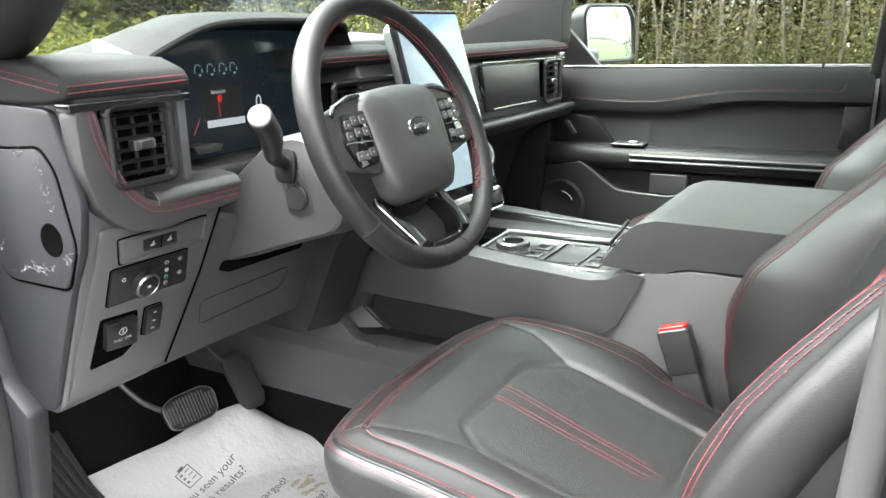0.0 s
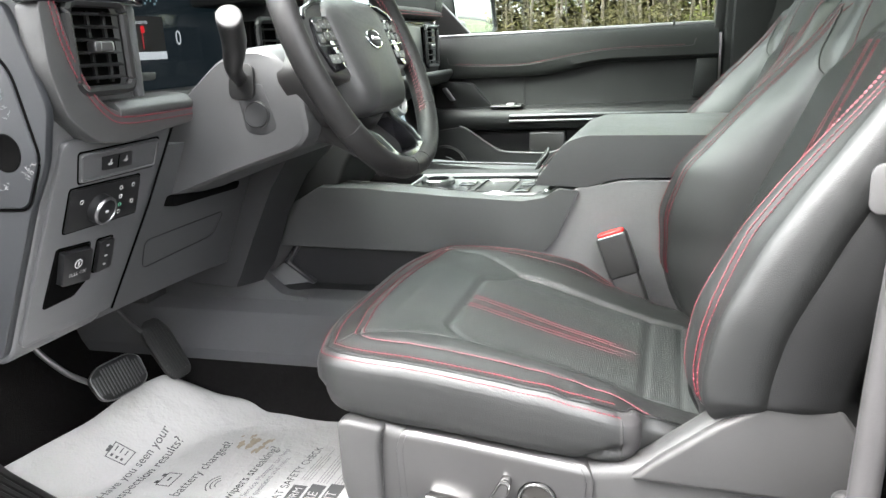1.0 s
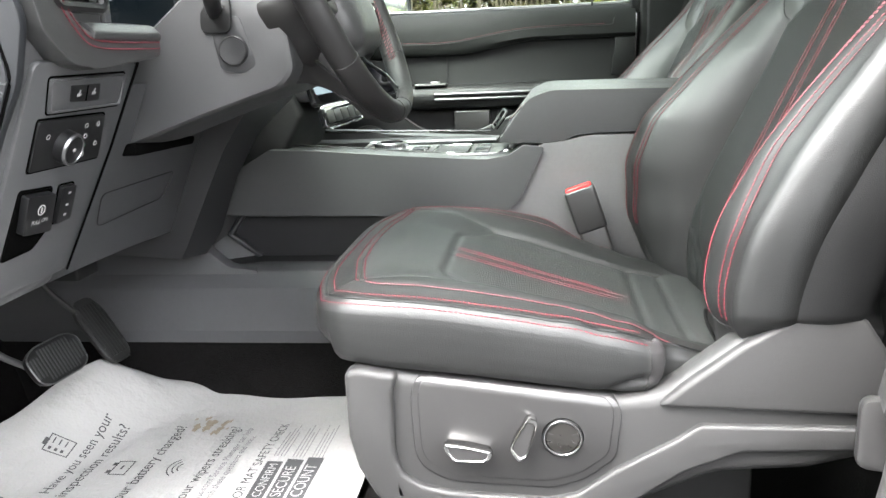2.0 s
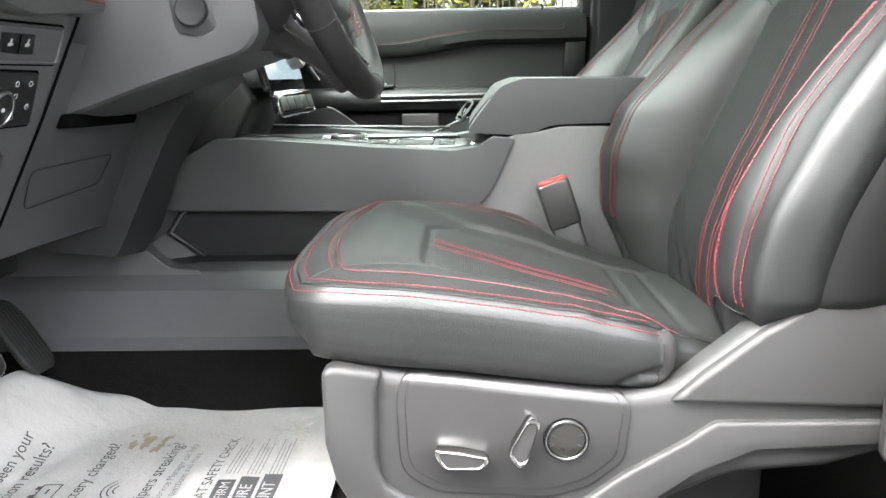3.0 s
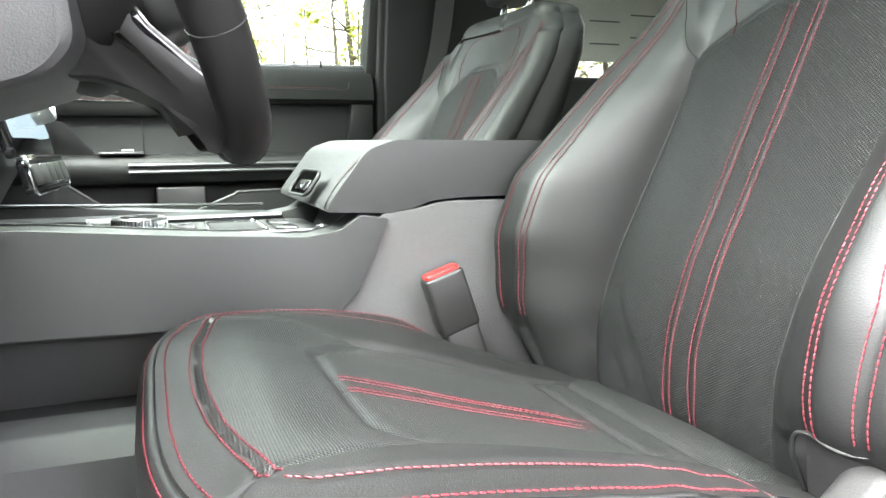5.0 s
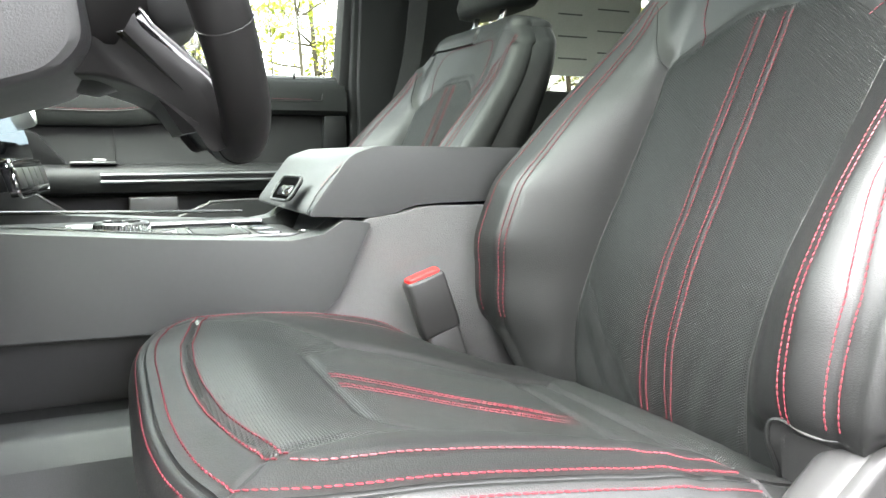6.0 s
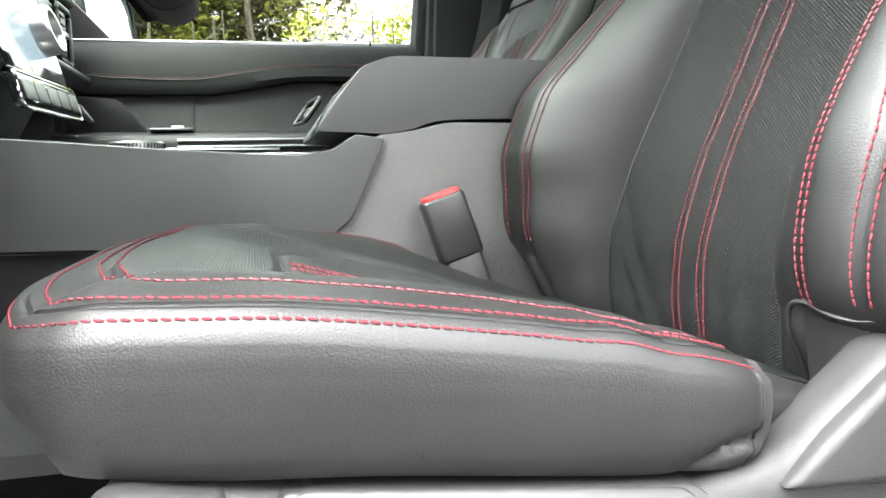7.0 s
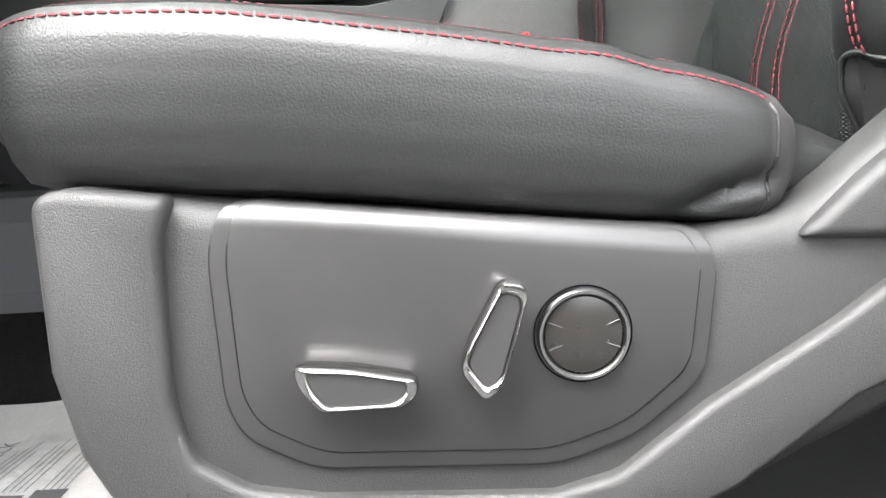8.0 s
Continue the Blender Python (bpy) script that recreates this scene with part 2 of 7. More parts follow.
def finish(ob, mat, angle=38):
    me = ob.data
    if mat is not None and not me.materials:
        me.materials.append(mat)
    me.polygons.foreach_set("use_smooth", [True] * len(me.polygons))
    me.set_sharp_from_angle(angle=radians(angle))
    return ob


def part(name, geo, mat, parent=None, label="", angle=38):
    """One mesh object from a bmesh or from (points, faces), in world places, under a thing or a part."""
    me = bpy.data.meshes.new(name)
    if isinstance(geo, tuple):
        me.from_pydata([tuple(p) for p in geo[0]], [], [tuple(f) for f in geo[1]])
    else:
        bmesh.ops.recalc_face_normals(geo, faces=geo.faces)
        geo.to_mesh(me)
        geo.free()
    me.validate()
    ob = new(name, me)
    finish(ob, mat, angle)
    if parent is not None:
        ob.parent = parent
        if parent.parent is None:
            ob.matrix_parent_inverse = Matrix.Translation(parent.location).inverted()
    if label:
        ob["label"] = label
    return ob


def lone(name, geo, mat, label, category, group="", kind="", angle=38):
    return tagged(part(name, geo, mat, angle=angle), label, category, group, kind)


def join(*items):
    """One (points, faces) pair out of several."""
    P, F = [], []
    for p, f in items:
        n = len(P)
        P.extend(p)
        F.extend(tuple(i + n for i in q) for q in f)
    return P, F


def to_geo(bm):
    bmesh.ops.recalc_face_normals(bm, faces=bm.faces)
    bm.verts.index_update()
    g = [v.co.copy() for v in bm.verts], [tuple(v.index for v in f.verts) for f in bm.faces]
    bm.free()
    return g


def moved(geo, m):
    return [m @ Vector(p) for p in geo[0]], geo[1]


def prism(pts, axis, a, b, bevel=0.0, seg=3):
    """A polygon of two coordinates drawn out along the third axis from a to b, its edges rounded."""
    bm = bmesh.new()

    def at(p, h):
        return {"x": (h, p[0], p[1]), "y": (p[0], h, p[1]), "z": (p[0], p[1], h)}[axis]
    lo = [bm.verts.new(at(p, a)) for p in pts]
    hi = [bm.verts.new(at(p, b)) for p in pts]
    n = len(pts)
    bm.faces.new(lo)
    bm.faces.new(hi[::-1])
    for i in range(n):
        bm.faces.new((lo[i], lo[(i + 1) % n], hi[(i + 1) % n], hi[i]))
    bmesh.ops.recalc_face_normals(bm, faces=bm.faces)
    if bevel:
        es = [e for e in bm.edges if e.calc_face_angle(0) > radians(20)]
        bmesh.ops.bevel(bm, geom=es, offset=bevel, segments=seg, profile=0.5, affect="EDGES", clamp_overlap=True)
    return to_geo(bm)


def box(lo, hi, bevel=0.0, seg=3):
    return prism([(lo[0], lo[1]), (hi[0], lo[1]), (hi[0], hi[1]), (lo[0], hi[1])], "z", lo[2], hi[2], bevel, seg)


def rounded(w, h, r, n=5):
    """The outline of a rounded rectangle about the origin."""
    out = []
    for cx, cy, a0 in ((w / 2 - r, h / 2 - r, 0), (r - w / 2, h / 2 - r, 90), (r - w / 2, r - h / 2, 180), (w / 2 - r, r - h / 2, 270)):
        out += [(cx + r * math.cos(radians(a0 + 90 * k / n)), cy + r * math.sin(radians(a0 + 90 * k / n))) for k in range(n + 1)]
    return out


def soften(pts, r, n=4):
    """A polygon with its corners rounded."""
    out = []
    k = len(pts)
    for i in range(k):
        p, q, s = (Vector(pts[(i + d) % k]) for d in (-1, 0, 1))
        a, b = (p - q), (s - q)
        d = min(r, a.length * 0.45, b.length * 0.45)
        a, b = q + a.normalized() * d, q + b.normalized() * d
        for j in range(n + 1):
            t = j / n
            out.append(tuple(a * (1 - t) ** 2 + q * 2 * t * (1 - t) + b * t * t))
    return out


def plate(outline, depth, bevel, m):
    """A flat piece with its face towards the local +z, from 0 to depth."""
    return moved(prism(outline, "z", 0, depth, bevel, 2), m)


def facing(at, normal, up=(0, 0, 1)):
    """A pose whose z is the normal and whose y is upward."""
    z = Vector(normal).normalized()
    x = Vector(up).cross(z).normalized()
    y = z.cross(x)
    return Matrix.Translation(at) @ Matrix((x, y, z)).transposed().to_4x4()


def loft(rows, closed=True, caps=True):
    """A skin over rows of points, each row a loop."""
    P = [Vector(p) for r in rows for p in r]
    n = len(rows[0])
    F = []
    for i in range(len(rows) - 1):
        for j in range(n if closed else n - 1):
            k = (j + 1) % n
            F.append((i * n + j, i * n + k, (i + 1) * n + k, (i + 1) * n + j))
    if caps and closed:
        F.append(tuple(range(n))[::-1])
        F.append(tuple((len(rows) - 1) * n + j for j in range(n)))
    return P, F


def smooth_line(pts, n):
    """n points along a Catmull-Rom curve."""
    pts = [Vector(p) for p in pts]
    full = [pts[0] * 2 - pts[1], *pts, pts[-1] * 2 - pts[-2]]
    out = []
    for i in range(n):
        u = i / (n - 1) * (len(pts) - 1)
        k = min(int(u), len(pts) - 2)
        t = u - k
        a, b, c, d = full[k:k + 4]
        out.append(0.5 * (2 * b + (c - a) * t + (2 * a - 5 * b + 4 * c - d) * t * t + (3 * b - a - 3 * c + d) * t ** 3))
    return out


def tube(pts, r, sides=8, r2=None, up=(0, 0, 1), closed=False):
    """A round or oval bar along a line; r may be a list."""
    pts = [Vector(p) for p in pts]
    n = len(pts)
    rows = []
    for i, p in enumerate(pts):
        if closed:
            d = pts[(i + 1) % n] - pts[i - 1]
        else:
            d = pts[min(i + 1, n - 1)] - pts[max(i - 1, 0)]
        d.normalize()
        u = Vector(up)
        if abs(u.dot(d)) > 0.97:
            u = Vector((1, 0, 0))
        a = d.cross(u).normalized()
        b = a.cross(d)
        ra = r[i] if isinstance(r, (list, tuple)) else r
        rb = ra if r2 is None else r2
        rows.append([p + a * ra * math.cos(2 * math.pi * k / sides) + b * rb * math.sin(2 * math.pi * k / sides) for k in range(sides)])
    if closed:
        rows.append(rows[0])
    return loft(rows, True, not closed)


def lathe(profile, m, n=32):
    """Radius and height pairs turned round the local z."""
    return moved(loft([[(r * math.cos(2 * math.pi * k / n), r * math.sin(2 * math.pi * k / n), h) for k in range(n)] for r, h in profile]), m)


def resample(pts, pitch):
    pts = [Vector(p) for p in pts]
    L = [0.0]
    for a, b in zip(pts, pts[1:]):
        L.append(L[-1] + (b - a).length)
    n = max(2, int(L[-1] / pitch))
    out, k = [], 0
    for i in range(n + 1):
        s = L[-1] * i / n
        while k < len(L) - 2 and L[k + 1] < s:
            k += 1
        f = (s - L[k]) / max(1e-9, L[k + 1] - L[k])
        out.append(pts[k].lerp(pts[k + 1], f))
    return out


def stitches(lines, pitch=0.0054, long=0.0044, r=0.00078, slant=0.12):
    """Rows of thread stitches, each a small spindle on the surface along the lines."""
    items = []
    for line in lines:
        q = resample(line, pitch)
        for a, b in zip(q, q[1:]):
            d = (b - a).normalized()
            c = (a + b) / 2
            side = d.cross(V(0.3, -0.5, 0.8)).normalized()
            d = (d + side * slant).normalized()
            o = side.cross(d)
            P, F = [], []
            for t, k in ((-0.5, 0.45), (-0.3, 1.0), (0.3, 1.0), (0.5, 0.45)):
                for s in range(5):
                    w = 2 * math.pi * s / 5
                    P.append(c + d * long * t + (side * math.cos(w) + o * math.sin(w)) * r * k)
            for i in range(3):
                for s in range(5):
                    F.append((i * 5 + s, i * 5 + (s + 1) % 5, i * 5 + 5 + (s + 1) % 5, i * 5 + 5 + s))
            F += [(4, 3, 2, 1, 0), (15, 16, 17, 18, 19)]
            items.append((P, F))
    P, F = [], []
    for p, f in items:
        n = len(P)
        P.extend(p)
        F.extend(tuple(i + n for i in q) for q in f)
    return P, F


def lerp_table(table, v):
    """A smooth curve through a table of places and values, with no overshoot."""
    if v <= table[0][0]:
        return table[0][1]
    if v >= table[-1][0]:
        return table[-1][1]
    i = next(k for k in range(len(table) - 1) if table[k + 1][0] >= v)

    def slope(k):
        if k == 0 or k == len(table) - 1:
            return 0.0
        (xa, ya), (xb, yb), (xc, yc) = table[k - 1:k + 2]
        p, q = (yb - ya) / (xb - xa), (yc - yb) / (xc - xb)
        return 0.0 if p * q <= 0 else 2 * p * q / (p + q)
    (x0, y0), (x1, y1) = table[i], table[i + 1]
    h = x1 - x0
    t = (v - x0) / h
    a, c = slope(i), slope(i + 1)
    if i == 0:
        a = (y1 - y0) / h
    if i == len(table) - 2:
        c = (y1 - y0) / h
    return (2 * t ** 3 - 3 * t * t + 1) * y0 + (t ** 3 - 2 * t * t + t) * h * a + (3 * t * t - 2 * t ** 3) * y1 + (t ** 3 - t * t) * h * c


def sstep(a, b, v):
    t = min(1.0, max(0.0, (v - a) / (b - a)))
    return t * t * (3 - 2 * t)


def seg_dist(p, line):
    """The distance of a flat point to a polyline."""
    best = 9.0
    for a, b in zip(line, line[1:]):
        ax, ay, dx, dy = a[0], a[1], b[0] - a[0], b[1] - a[1]
        t = max(0.0, min(1.0, ((p[0] - ax) * dx + (p[1] - ay) * dy) / (dx * dx + dy * dy + 1e-12)))
        best = min(best, math.hypot(p[0] - ax - t * dx, p[1] - ay - t * dy))
    return best


def inside(p, poly):
    c = False
    for (x1, y1), (x2, y2) in zip(poly, poly[1:] + poly[:1]):
        if (y1 > p[1]) != (y2 > p[1]) and p[0] < (x2 - x1) * (p[1] - y1) / (y2 - y1) + x1:
            c = not c
    return c


def text(name, words, size, m, mat, parent, thick=0.0):
    cu = bpy.data.curves.new(name, "FONT")
    cu.body, cu.size, cu.extrude = words, size, thick
    tmp = bpy.data.objects.new(name, cu)
    scene.collection.objects.link(tmp)
    me = bpy.data.meshes.new_from_object(tmp.evaluated_get(bpy.context.evaluated_depsgraph_get()))
    bpy.data.objects.remove(tmp)
    me.transform(m)
    me.materials.clear()
    me.materials.append(mat)
    ob = new(name, me)
    if parent is not None:
        ob.parent = parent
        if parent.parent is None:
            ob.matrix_parent_inverse = Matrix.Translation(parent.location).inverted()
    return ob

# ---- seats ----
EDGE_Z = [(-0.06, 0.967), (-0.034, 0.966), (0.0, 0.971), (0.05, 0.970), (0.10, 0.965), (0.15, 0.958), (0.20, 0.950), (0.25, 0.940), (0.29, 0.929), (0.335, 0.908), (0.45, 0.868)]
MID_Z = [(-0.06, 0.966), (-0.045, 0.969), (-0.02, 0.974), (0.01, 0.974), (0.04, 0.968), (0.0855, 0.956), (0.2, 0.922), (0.32, 0.889), (0.45, 0.862)]
CREST_Z = [(-0.06, 0.965), (-0.035, 0.967), (0.0, 0.977), (0.05, 0.977), (0.10, 0.971), (0.15, 0.963), (0.216, 0.950), (0.29, 0.929), (0.335, 0.908), (0.45, 0.868)]
CUSHION_INSERT = [(0.080, -0.100), (0.080, 0.100), (0.128, 0.142), (0.34, 0.136), (0.45, 0.13), (0.45, -0.13), (0.34, -0.136), (0.128, -0.142)]
RING = [(0.335, -0.203), (0.20, -0.206), (0.10, -0.207), (0.05, -0.208), (0.02, -0.206), (0.004, -0.199), (-0.003, -0.190), (-0.012, -0.15), (-0.022, -0.10), (-0.027, -0.03), (-0.027, 0.03), (-0.022, 0.10), (-0.012, 0.15), (-0.003, 0.190), (0.004, 0.199), (0.02, 0.206), (0.05, 0.208), (0.10, 0.207), (0.20, 0.206), (0.335, 0.203)]
CREASE = [(-0.003, 0.190), (0.06, 0.172), (0.128, 0.142), (0.34, 0.136)]
GROOVES = [(soften(CUSHION_INSERT, 0.015) + soften(CUSHION_INSERT, 0.015)[:1], 0.0042, 0.0052), ([(-0.033, -0.212), (-0.016, -0.200), (-0.004, -0.190)], 0.0018, 0.0025), ([(-0.033, 0.212), (-0.004, 0.190)], 0.0018, 0.0025), (RING[6:14], 0.0042, 0.0024), (RING[:7], 0.0014, 0.0030), (RING[13:], 0.0014, 0.0030), (CREASE, 0.0012, 0.004), ([(a, -b) for a, b in CREASE], 0.002, 0.004),
           ([(0.08, 0.020), (0.45, -0.003)], 0.0016, 0.003), ([(0.08, -0.012), (0.45, -0.023)], 0.0016, 0.003), ([(0.325, -0.13), (0.325, 0.13)], 0.004, 0.006)]


EDGE_FAR = [(-0.06, 0.967), (-0.034, 0.966), (0.0, 0.971), (0.05, 0.970), (0.10, 0.966), (0.15, 0.960), (0.20, 0.948), (0.235, 0.929), (0.265, 0.909), (0.30, 0.893), (0.335, 0.882), (0.45, 0.862)]
CREST_FAR = [(-0.06, 0.965), (-0.035, 0.967), (0.0, 0.977), (0.05, 0.977), (0.10, 0.970), (0.15, 0.961), (0.20, 0.947), (0.25, 0.927), (0.29, 0.910), (0.335, 0.893), (0.45, 0.862)]


def cushion_top(x, y, grooves=True):
    a = abs(y)
    z = lerp_table(MID_Z, x)
    w = sstep(0.105, 0.195, a)
    z += w * (lerp_table(CREST_FAR if y > 0 else CREST_Z, x) - z)
    e = sstep(0.195, 0.237, a)
    z += e * (lerp_table(EDGE_FAR if y > 0 else EDGE_Z, x) - z)
    if grooves:
        for line, depth, width in GROOVES:
            d = seg_dist((x, y), line)
            if d < width * 3:
                z -= depth * math.exp(-(d / width) ** 2)
        z += 0.0016 * noise.noise((x * 14, y * 14, 3.1)) * sstep(0.0, 0.1, x)
        z += 0.0032 * noise.noise((x * 40 + y * 12, y * 24, 6.1)) * sstep(0.165, 0.2, a) * sstep(0.18, 0.25, x)
    return z


def cushion_outline(n):
    """The outer seam in plan: a nearly square front, sides that run in slightly, and a tongue under the backrest."""
    nose = smooth_line([(-0.057, 0.0, 0), (-0.056, 0.09, 0), (-0.049, 0.158, 0), (-0.034, 0.213, 0)], n // 6)
    flank = smooth_line([(a, b, 0) for a, b in ((-0.034, 0.213), (-0.022, 0.224), (0.0, 0.236), (0.05, 0.243), (0.12, 0.2425), (0.20, 0.241), (0.26, 0.239), (0.292, 0.235), (0.310, 0.227), (0.322, 0.208), (0.38, 0.195), (0.43, 0.18))], n // 2 - n // 6 + 1)
    half = nose + flank[1:]
    return [(p.x, p.y) for p in half] + [(p.x, -p.y) for p in half[::-1]]


def build_cushion(seat):
    n, rings = 260, 84
    loop = cushion_outline(n)
    n = len(loop)
    cx = 0.19
    rows = []
    for k in range(1, rings + 1):
        f = (k / rings) ** 0.92
        rows.append([(cx + (x - cx) * f, y * f) for x, y in loop])
    P = [V(cx, 0, cushion_top(cx, 0))] + [V(x, y, cushion_top(x, y)) for r in rows for x, y in r]
    F = [(0, 1 + j, 1 + (j + 1) % n) for j in range(n)]
    for i in range(rings - 1):
        for j in range(n):
            k = (j + 1) % n
            F.append((1 + i * n + j, 1 + (i + 1) * n + j, 1 + (i + 1) * n + k, 1 + i * n + k))
    # the outer seam is a narrow valley, then the side rolls out and down to the plastic cover
    base = 1 + (rings - 1) * n
    normals = []
    for j in range(n):
        a, b = loop[j - 1], loop[(j + 1) % n]
        d = Vector((b[1] - a[1], a[0] - b[0])).normalized()
        if d.dot(Vector((loop[j][0] - cx, loop[j][1]))) < 0:
            d = -d
        normals.append(d)
    steps = [(-0.0004, 0.0, 0.0026), (0.0010, 0.0, 0.0034), (0.0026, 0.0, 0.0016), (0.0065, 0.0, 0.0022), (0.0105, 0.05, 0.005), (0.0138, 0.12, 0.005), (0.0150, 0.24, 0.003), (0.0152, 0.42, 0.002), (0.0138, 0.64, 0), (0.0098, 0.82, 0), (0.0030, 0.95, 0), (-0.008, 1.0, 0), (-0.03, 1.02, 0)]
    fine = steps[:6]
    for (o0, f0, d0), (o1, f1, d1) in zip(steps[5:-2], steps[6:-1]):
        fine += [(o0 + (o1 - o0) * t, f0 + (f1 - f0) * t, d0 + (d1 - d0) * t) for t in (1 / 3, 2 / 3, 1.0)]
    steps = fine + steps[-1:]
    prev = base
    for off, f, drop in steps:
        start = len(P)
        for j in range(n):
            x, y = loop[j]
            zt = P[base + j].z
            zb = 0.892 - 0.083 * max(0.0, x) - 0.006 * sstep(0.08, 0.26, x)
            nx = normals[j]
            o = off - (0.034 * max(0, f - 0.5) if nx.x < -0.6 else 0)
            # a deep pucker where the leather tucks under at the rear corner
            fc = 0.95 - (x - 0.262) / 0.040 * 0.28
            o -= 0.0085 * math.exp(-((f - fc) / 0.075) ** 2) * sstep(0.250, 0.285, x) * (1 - sstep(0.296, 0.312, x))
            P.append(V(x + nx.x * o, y + nx.y * o, zt - drop - (zt - drop - zb) * f))
        for j in range(n):
            k = (j + 1) % n
            F.append((prev + j, start + j, start + k, prev + k))
        prev = start
    hard, soft_, flap = [], [], []
    centre = soften(CUSHION_INSERT, 0.015)
    front = [(-0.027, -0.03), (-0.022, -0.10), (-0.012, -0.15), (-0.003, -0.190), (0.06, -0.172), (0.128, -0.142), (0.45, -0.13), (0.45, 0.13), (0.128, 0.142), (0.06, 0.172), (-0.003, 0.190), (-0.012, 0.15), (-0.022, 0.10), (-0.027, 0.03)]
    for f in F:
        c = sum((P[i] for i in f), V(0, 0, 0)) / len(f)
        col = loop[(f[0] - base) % n] if min(f) >= base else (0, 0)
        (flap if col[1] < 0 and 0.3035 < col[0] < 0.3215 else soft_ if max(f) < base and inside((c.x, c.y), front) else hard).append(f)

    def sub(faces):
        used = sorted({i for f in faces for i in f})
        idx = {v: k for k, v in enumerate(used)}
        return [P[i] for i in used], [tuple(idx[i] for i in f) for f in faces]
    cushion = part("cushion", sub(hard), LEATHER, seat, "smooth black leather cushion with bolstered edges", 70)
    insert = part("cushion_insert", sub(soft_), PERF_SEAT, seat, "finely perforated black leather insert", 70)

    part("end_flap", sub(flap), SEAL, cushion, "grey felt flap closing the rear end", 70)
    je = min((j for j in range(n) if loop[j][1] < 0), key=lambda j: abs(loop[j][0] - 0.3035))
    edge = [P[base + n * (k + 1) + je] + V(normals[je].x, normals[je].y, 0) * 0.0003 for k in range(4, len(steps) - 4)]
    part("end_seam", tube(edge, 0.0010, 6), DARK, cushion, "dark closing seam at the rear end")

    def mid_y(s, t):
        return s * (0.016 - 0.005 * t) + 0.004 - 0.012 * t

    def on(x, y, up=0.0006):
        return V(x, y, cushion_top(x, y) + up)
    right = [p for p in loop[:n // 2] if p[0] < 0.305]
    left = [p for p in loop[n // 2:] if p[0] < 0.305]
    seam = right[::-1] + left[::-1]
    inner, outer = [], []
    for x, y in seam:
        j = min(range(n), key=lambda i: (loop[i][0] - x) ** 2 + (loop[i][1] - y) ** 2)
        nx = normals[j]
        inner.append(on(x - nx.x * 0.0072, y - nx.y * 0.0072))
        zt = P[base + j].z
        outer.append(V(x + nx.x * 0.0090, y + nx.y * 0.0090, zt - 0.0058))
    ring = [(p.x, p.y) for p in resample([(a, b, 0) for a, b in RING], 0.004)]
    pair = []
    for off in (-0.0050, 0.0050):
        line, side_a, side_b = [], [], []
        for i, (x, y) in enumerate(ring):
            a, b = ring[max(0, i - 1)], ring[min(len(ring) - 1, i + 1)]
            d = Vector((b[1] - a[1], a[0] - b[0])).normalized()
            q = on(x + d.x * off, y + d.y * off)
            if x < 0.004:
                line.append(q)
            elif off > 0:
                (side_a if y < 0 else side_b).append(on(x, y))
        pair += [r_ for r_ in (line, side_a, side_b) if len(r_) > 2]
    mids = [[on(0.085 + 0.232 * t / 40, mid_y(s, t / 40) + o) for t in range(41)] for s in (1, -1) for o in (-0.0044, 0.0044)]
    for s in (1, -1):
        part("piping", tube([on(0.086 + 0.24 * t / 40, mid_y(s, t / 40), -0.0006) for t in range(41)], 0.0017, 6), LEATHER, cushion, "raised black piping")
    part("stitching", stitches([inner, outer, *pair, *mids]), RED_THREAD, cushion, "rows of red stitching")
    return cushion, insert


BACK_X = [(0.84, 0.436), (0.90, 0.426), (0.94, 0.427), (1.009, 0.444), (1.092, 0.480), (1.202, 0.530), (1.273, 0.563), (1.36, 0.600), (1.42, 0.625)]
BOLSTER = [(0.84, 0.0), (0.905, 0.0), (0.918, 0.030), (0.932, 0.065), (0.96, 0.085), (1.0, 0.100), (1.05, 0.108), (1.10, 0.104), (1.15, 0.088), (1.20, 0.064), (1.25, 0.040), (1.30, 0.020), (1.36, 0.012), (1.42, 0.006)]
BOLSTER_FAR = [(0.84, 0.040), (0.88, 0.054), (0.91, 0.066), (0.94, 0.080), (0.96, 0.088), (1.0, 0.100), (1.05, 0.117), (1.10, 0.122), (1.15, 0.101), (1.20, 0.077), (1.25, 0.049), (1.30, 0.025), (1.36, 0.012), (1.42, 0.006)]
BACK_W = [(0.84, 0.222), (0.905, 0.230), (0.925, 0.242), (0.955, 0.252), (1.05, 0.256), (1.15, 0.250), (1.25, 0.238), (1.31, 0.226), (1.35, 0.205), (1.385, 0.165)]
BACK_W_FAR = [(0.84, 0.200), (0.905, 0.206), (0.922, 0.214), (0.936, 0.232), (0.948, 0.244), (0.97, 0.248), (1.05, 0.250), (1.15, 0.247), (1.25, 0.238), (1.31, 0.226), (1.35, 0.205), (1.385, 0.165)]
INNER_L = [(0.84, 0.114), (0.95, 0.112), (1.05, 0.116), (1.15, 0.135), (1.2385, 0.1455), (1.262, 0.112), (1.285, 0.072), (1.292, 0.055), (1.42, 0.05)]
INNER_R = [(0.84, 0.150), (0.98, 0.148), (1.10, 0.142), (1.20, 0.141), (1.2385, 0.1455), (1.262, 0.112), (1.285, 0.072), (1.292, 0.055), (1.42, 0.05)]
BACK_INSERT = [(-0.114, 0.84), (-0.112, 0.95), (-0.116, 1.05), (-0.135, 1.15), (-0.1455, 1.2385), (-0.112, 1.262), (-0.072, 1.285), (-0.055, 1.292), (0.055, 1.292), (0.072, 1.285), (0.112, 1.262), (0.1455, 1.2385), (0.141, 1.20), (0.142, 1.10), (0.148, 0.98), (0.150, 0.84)]
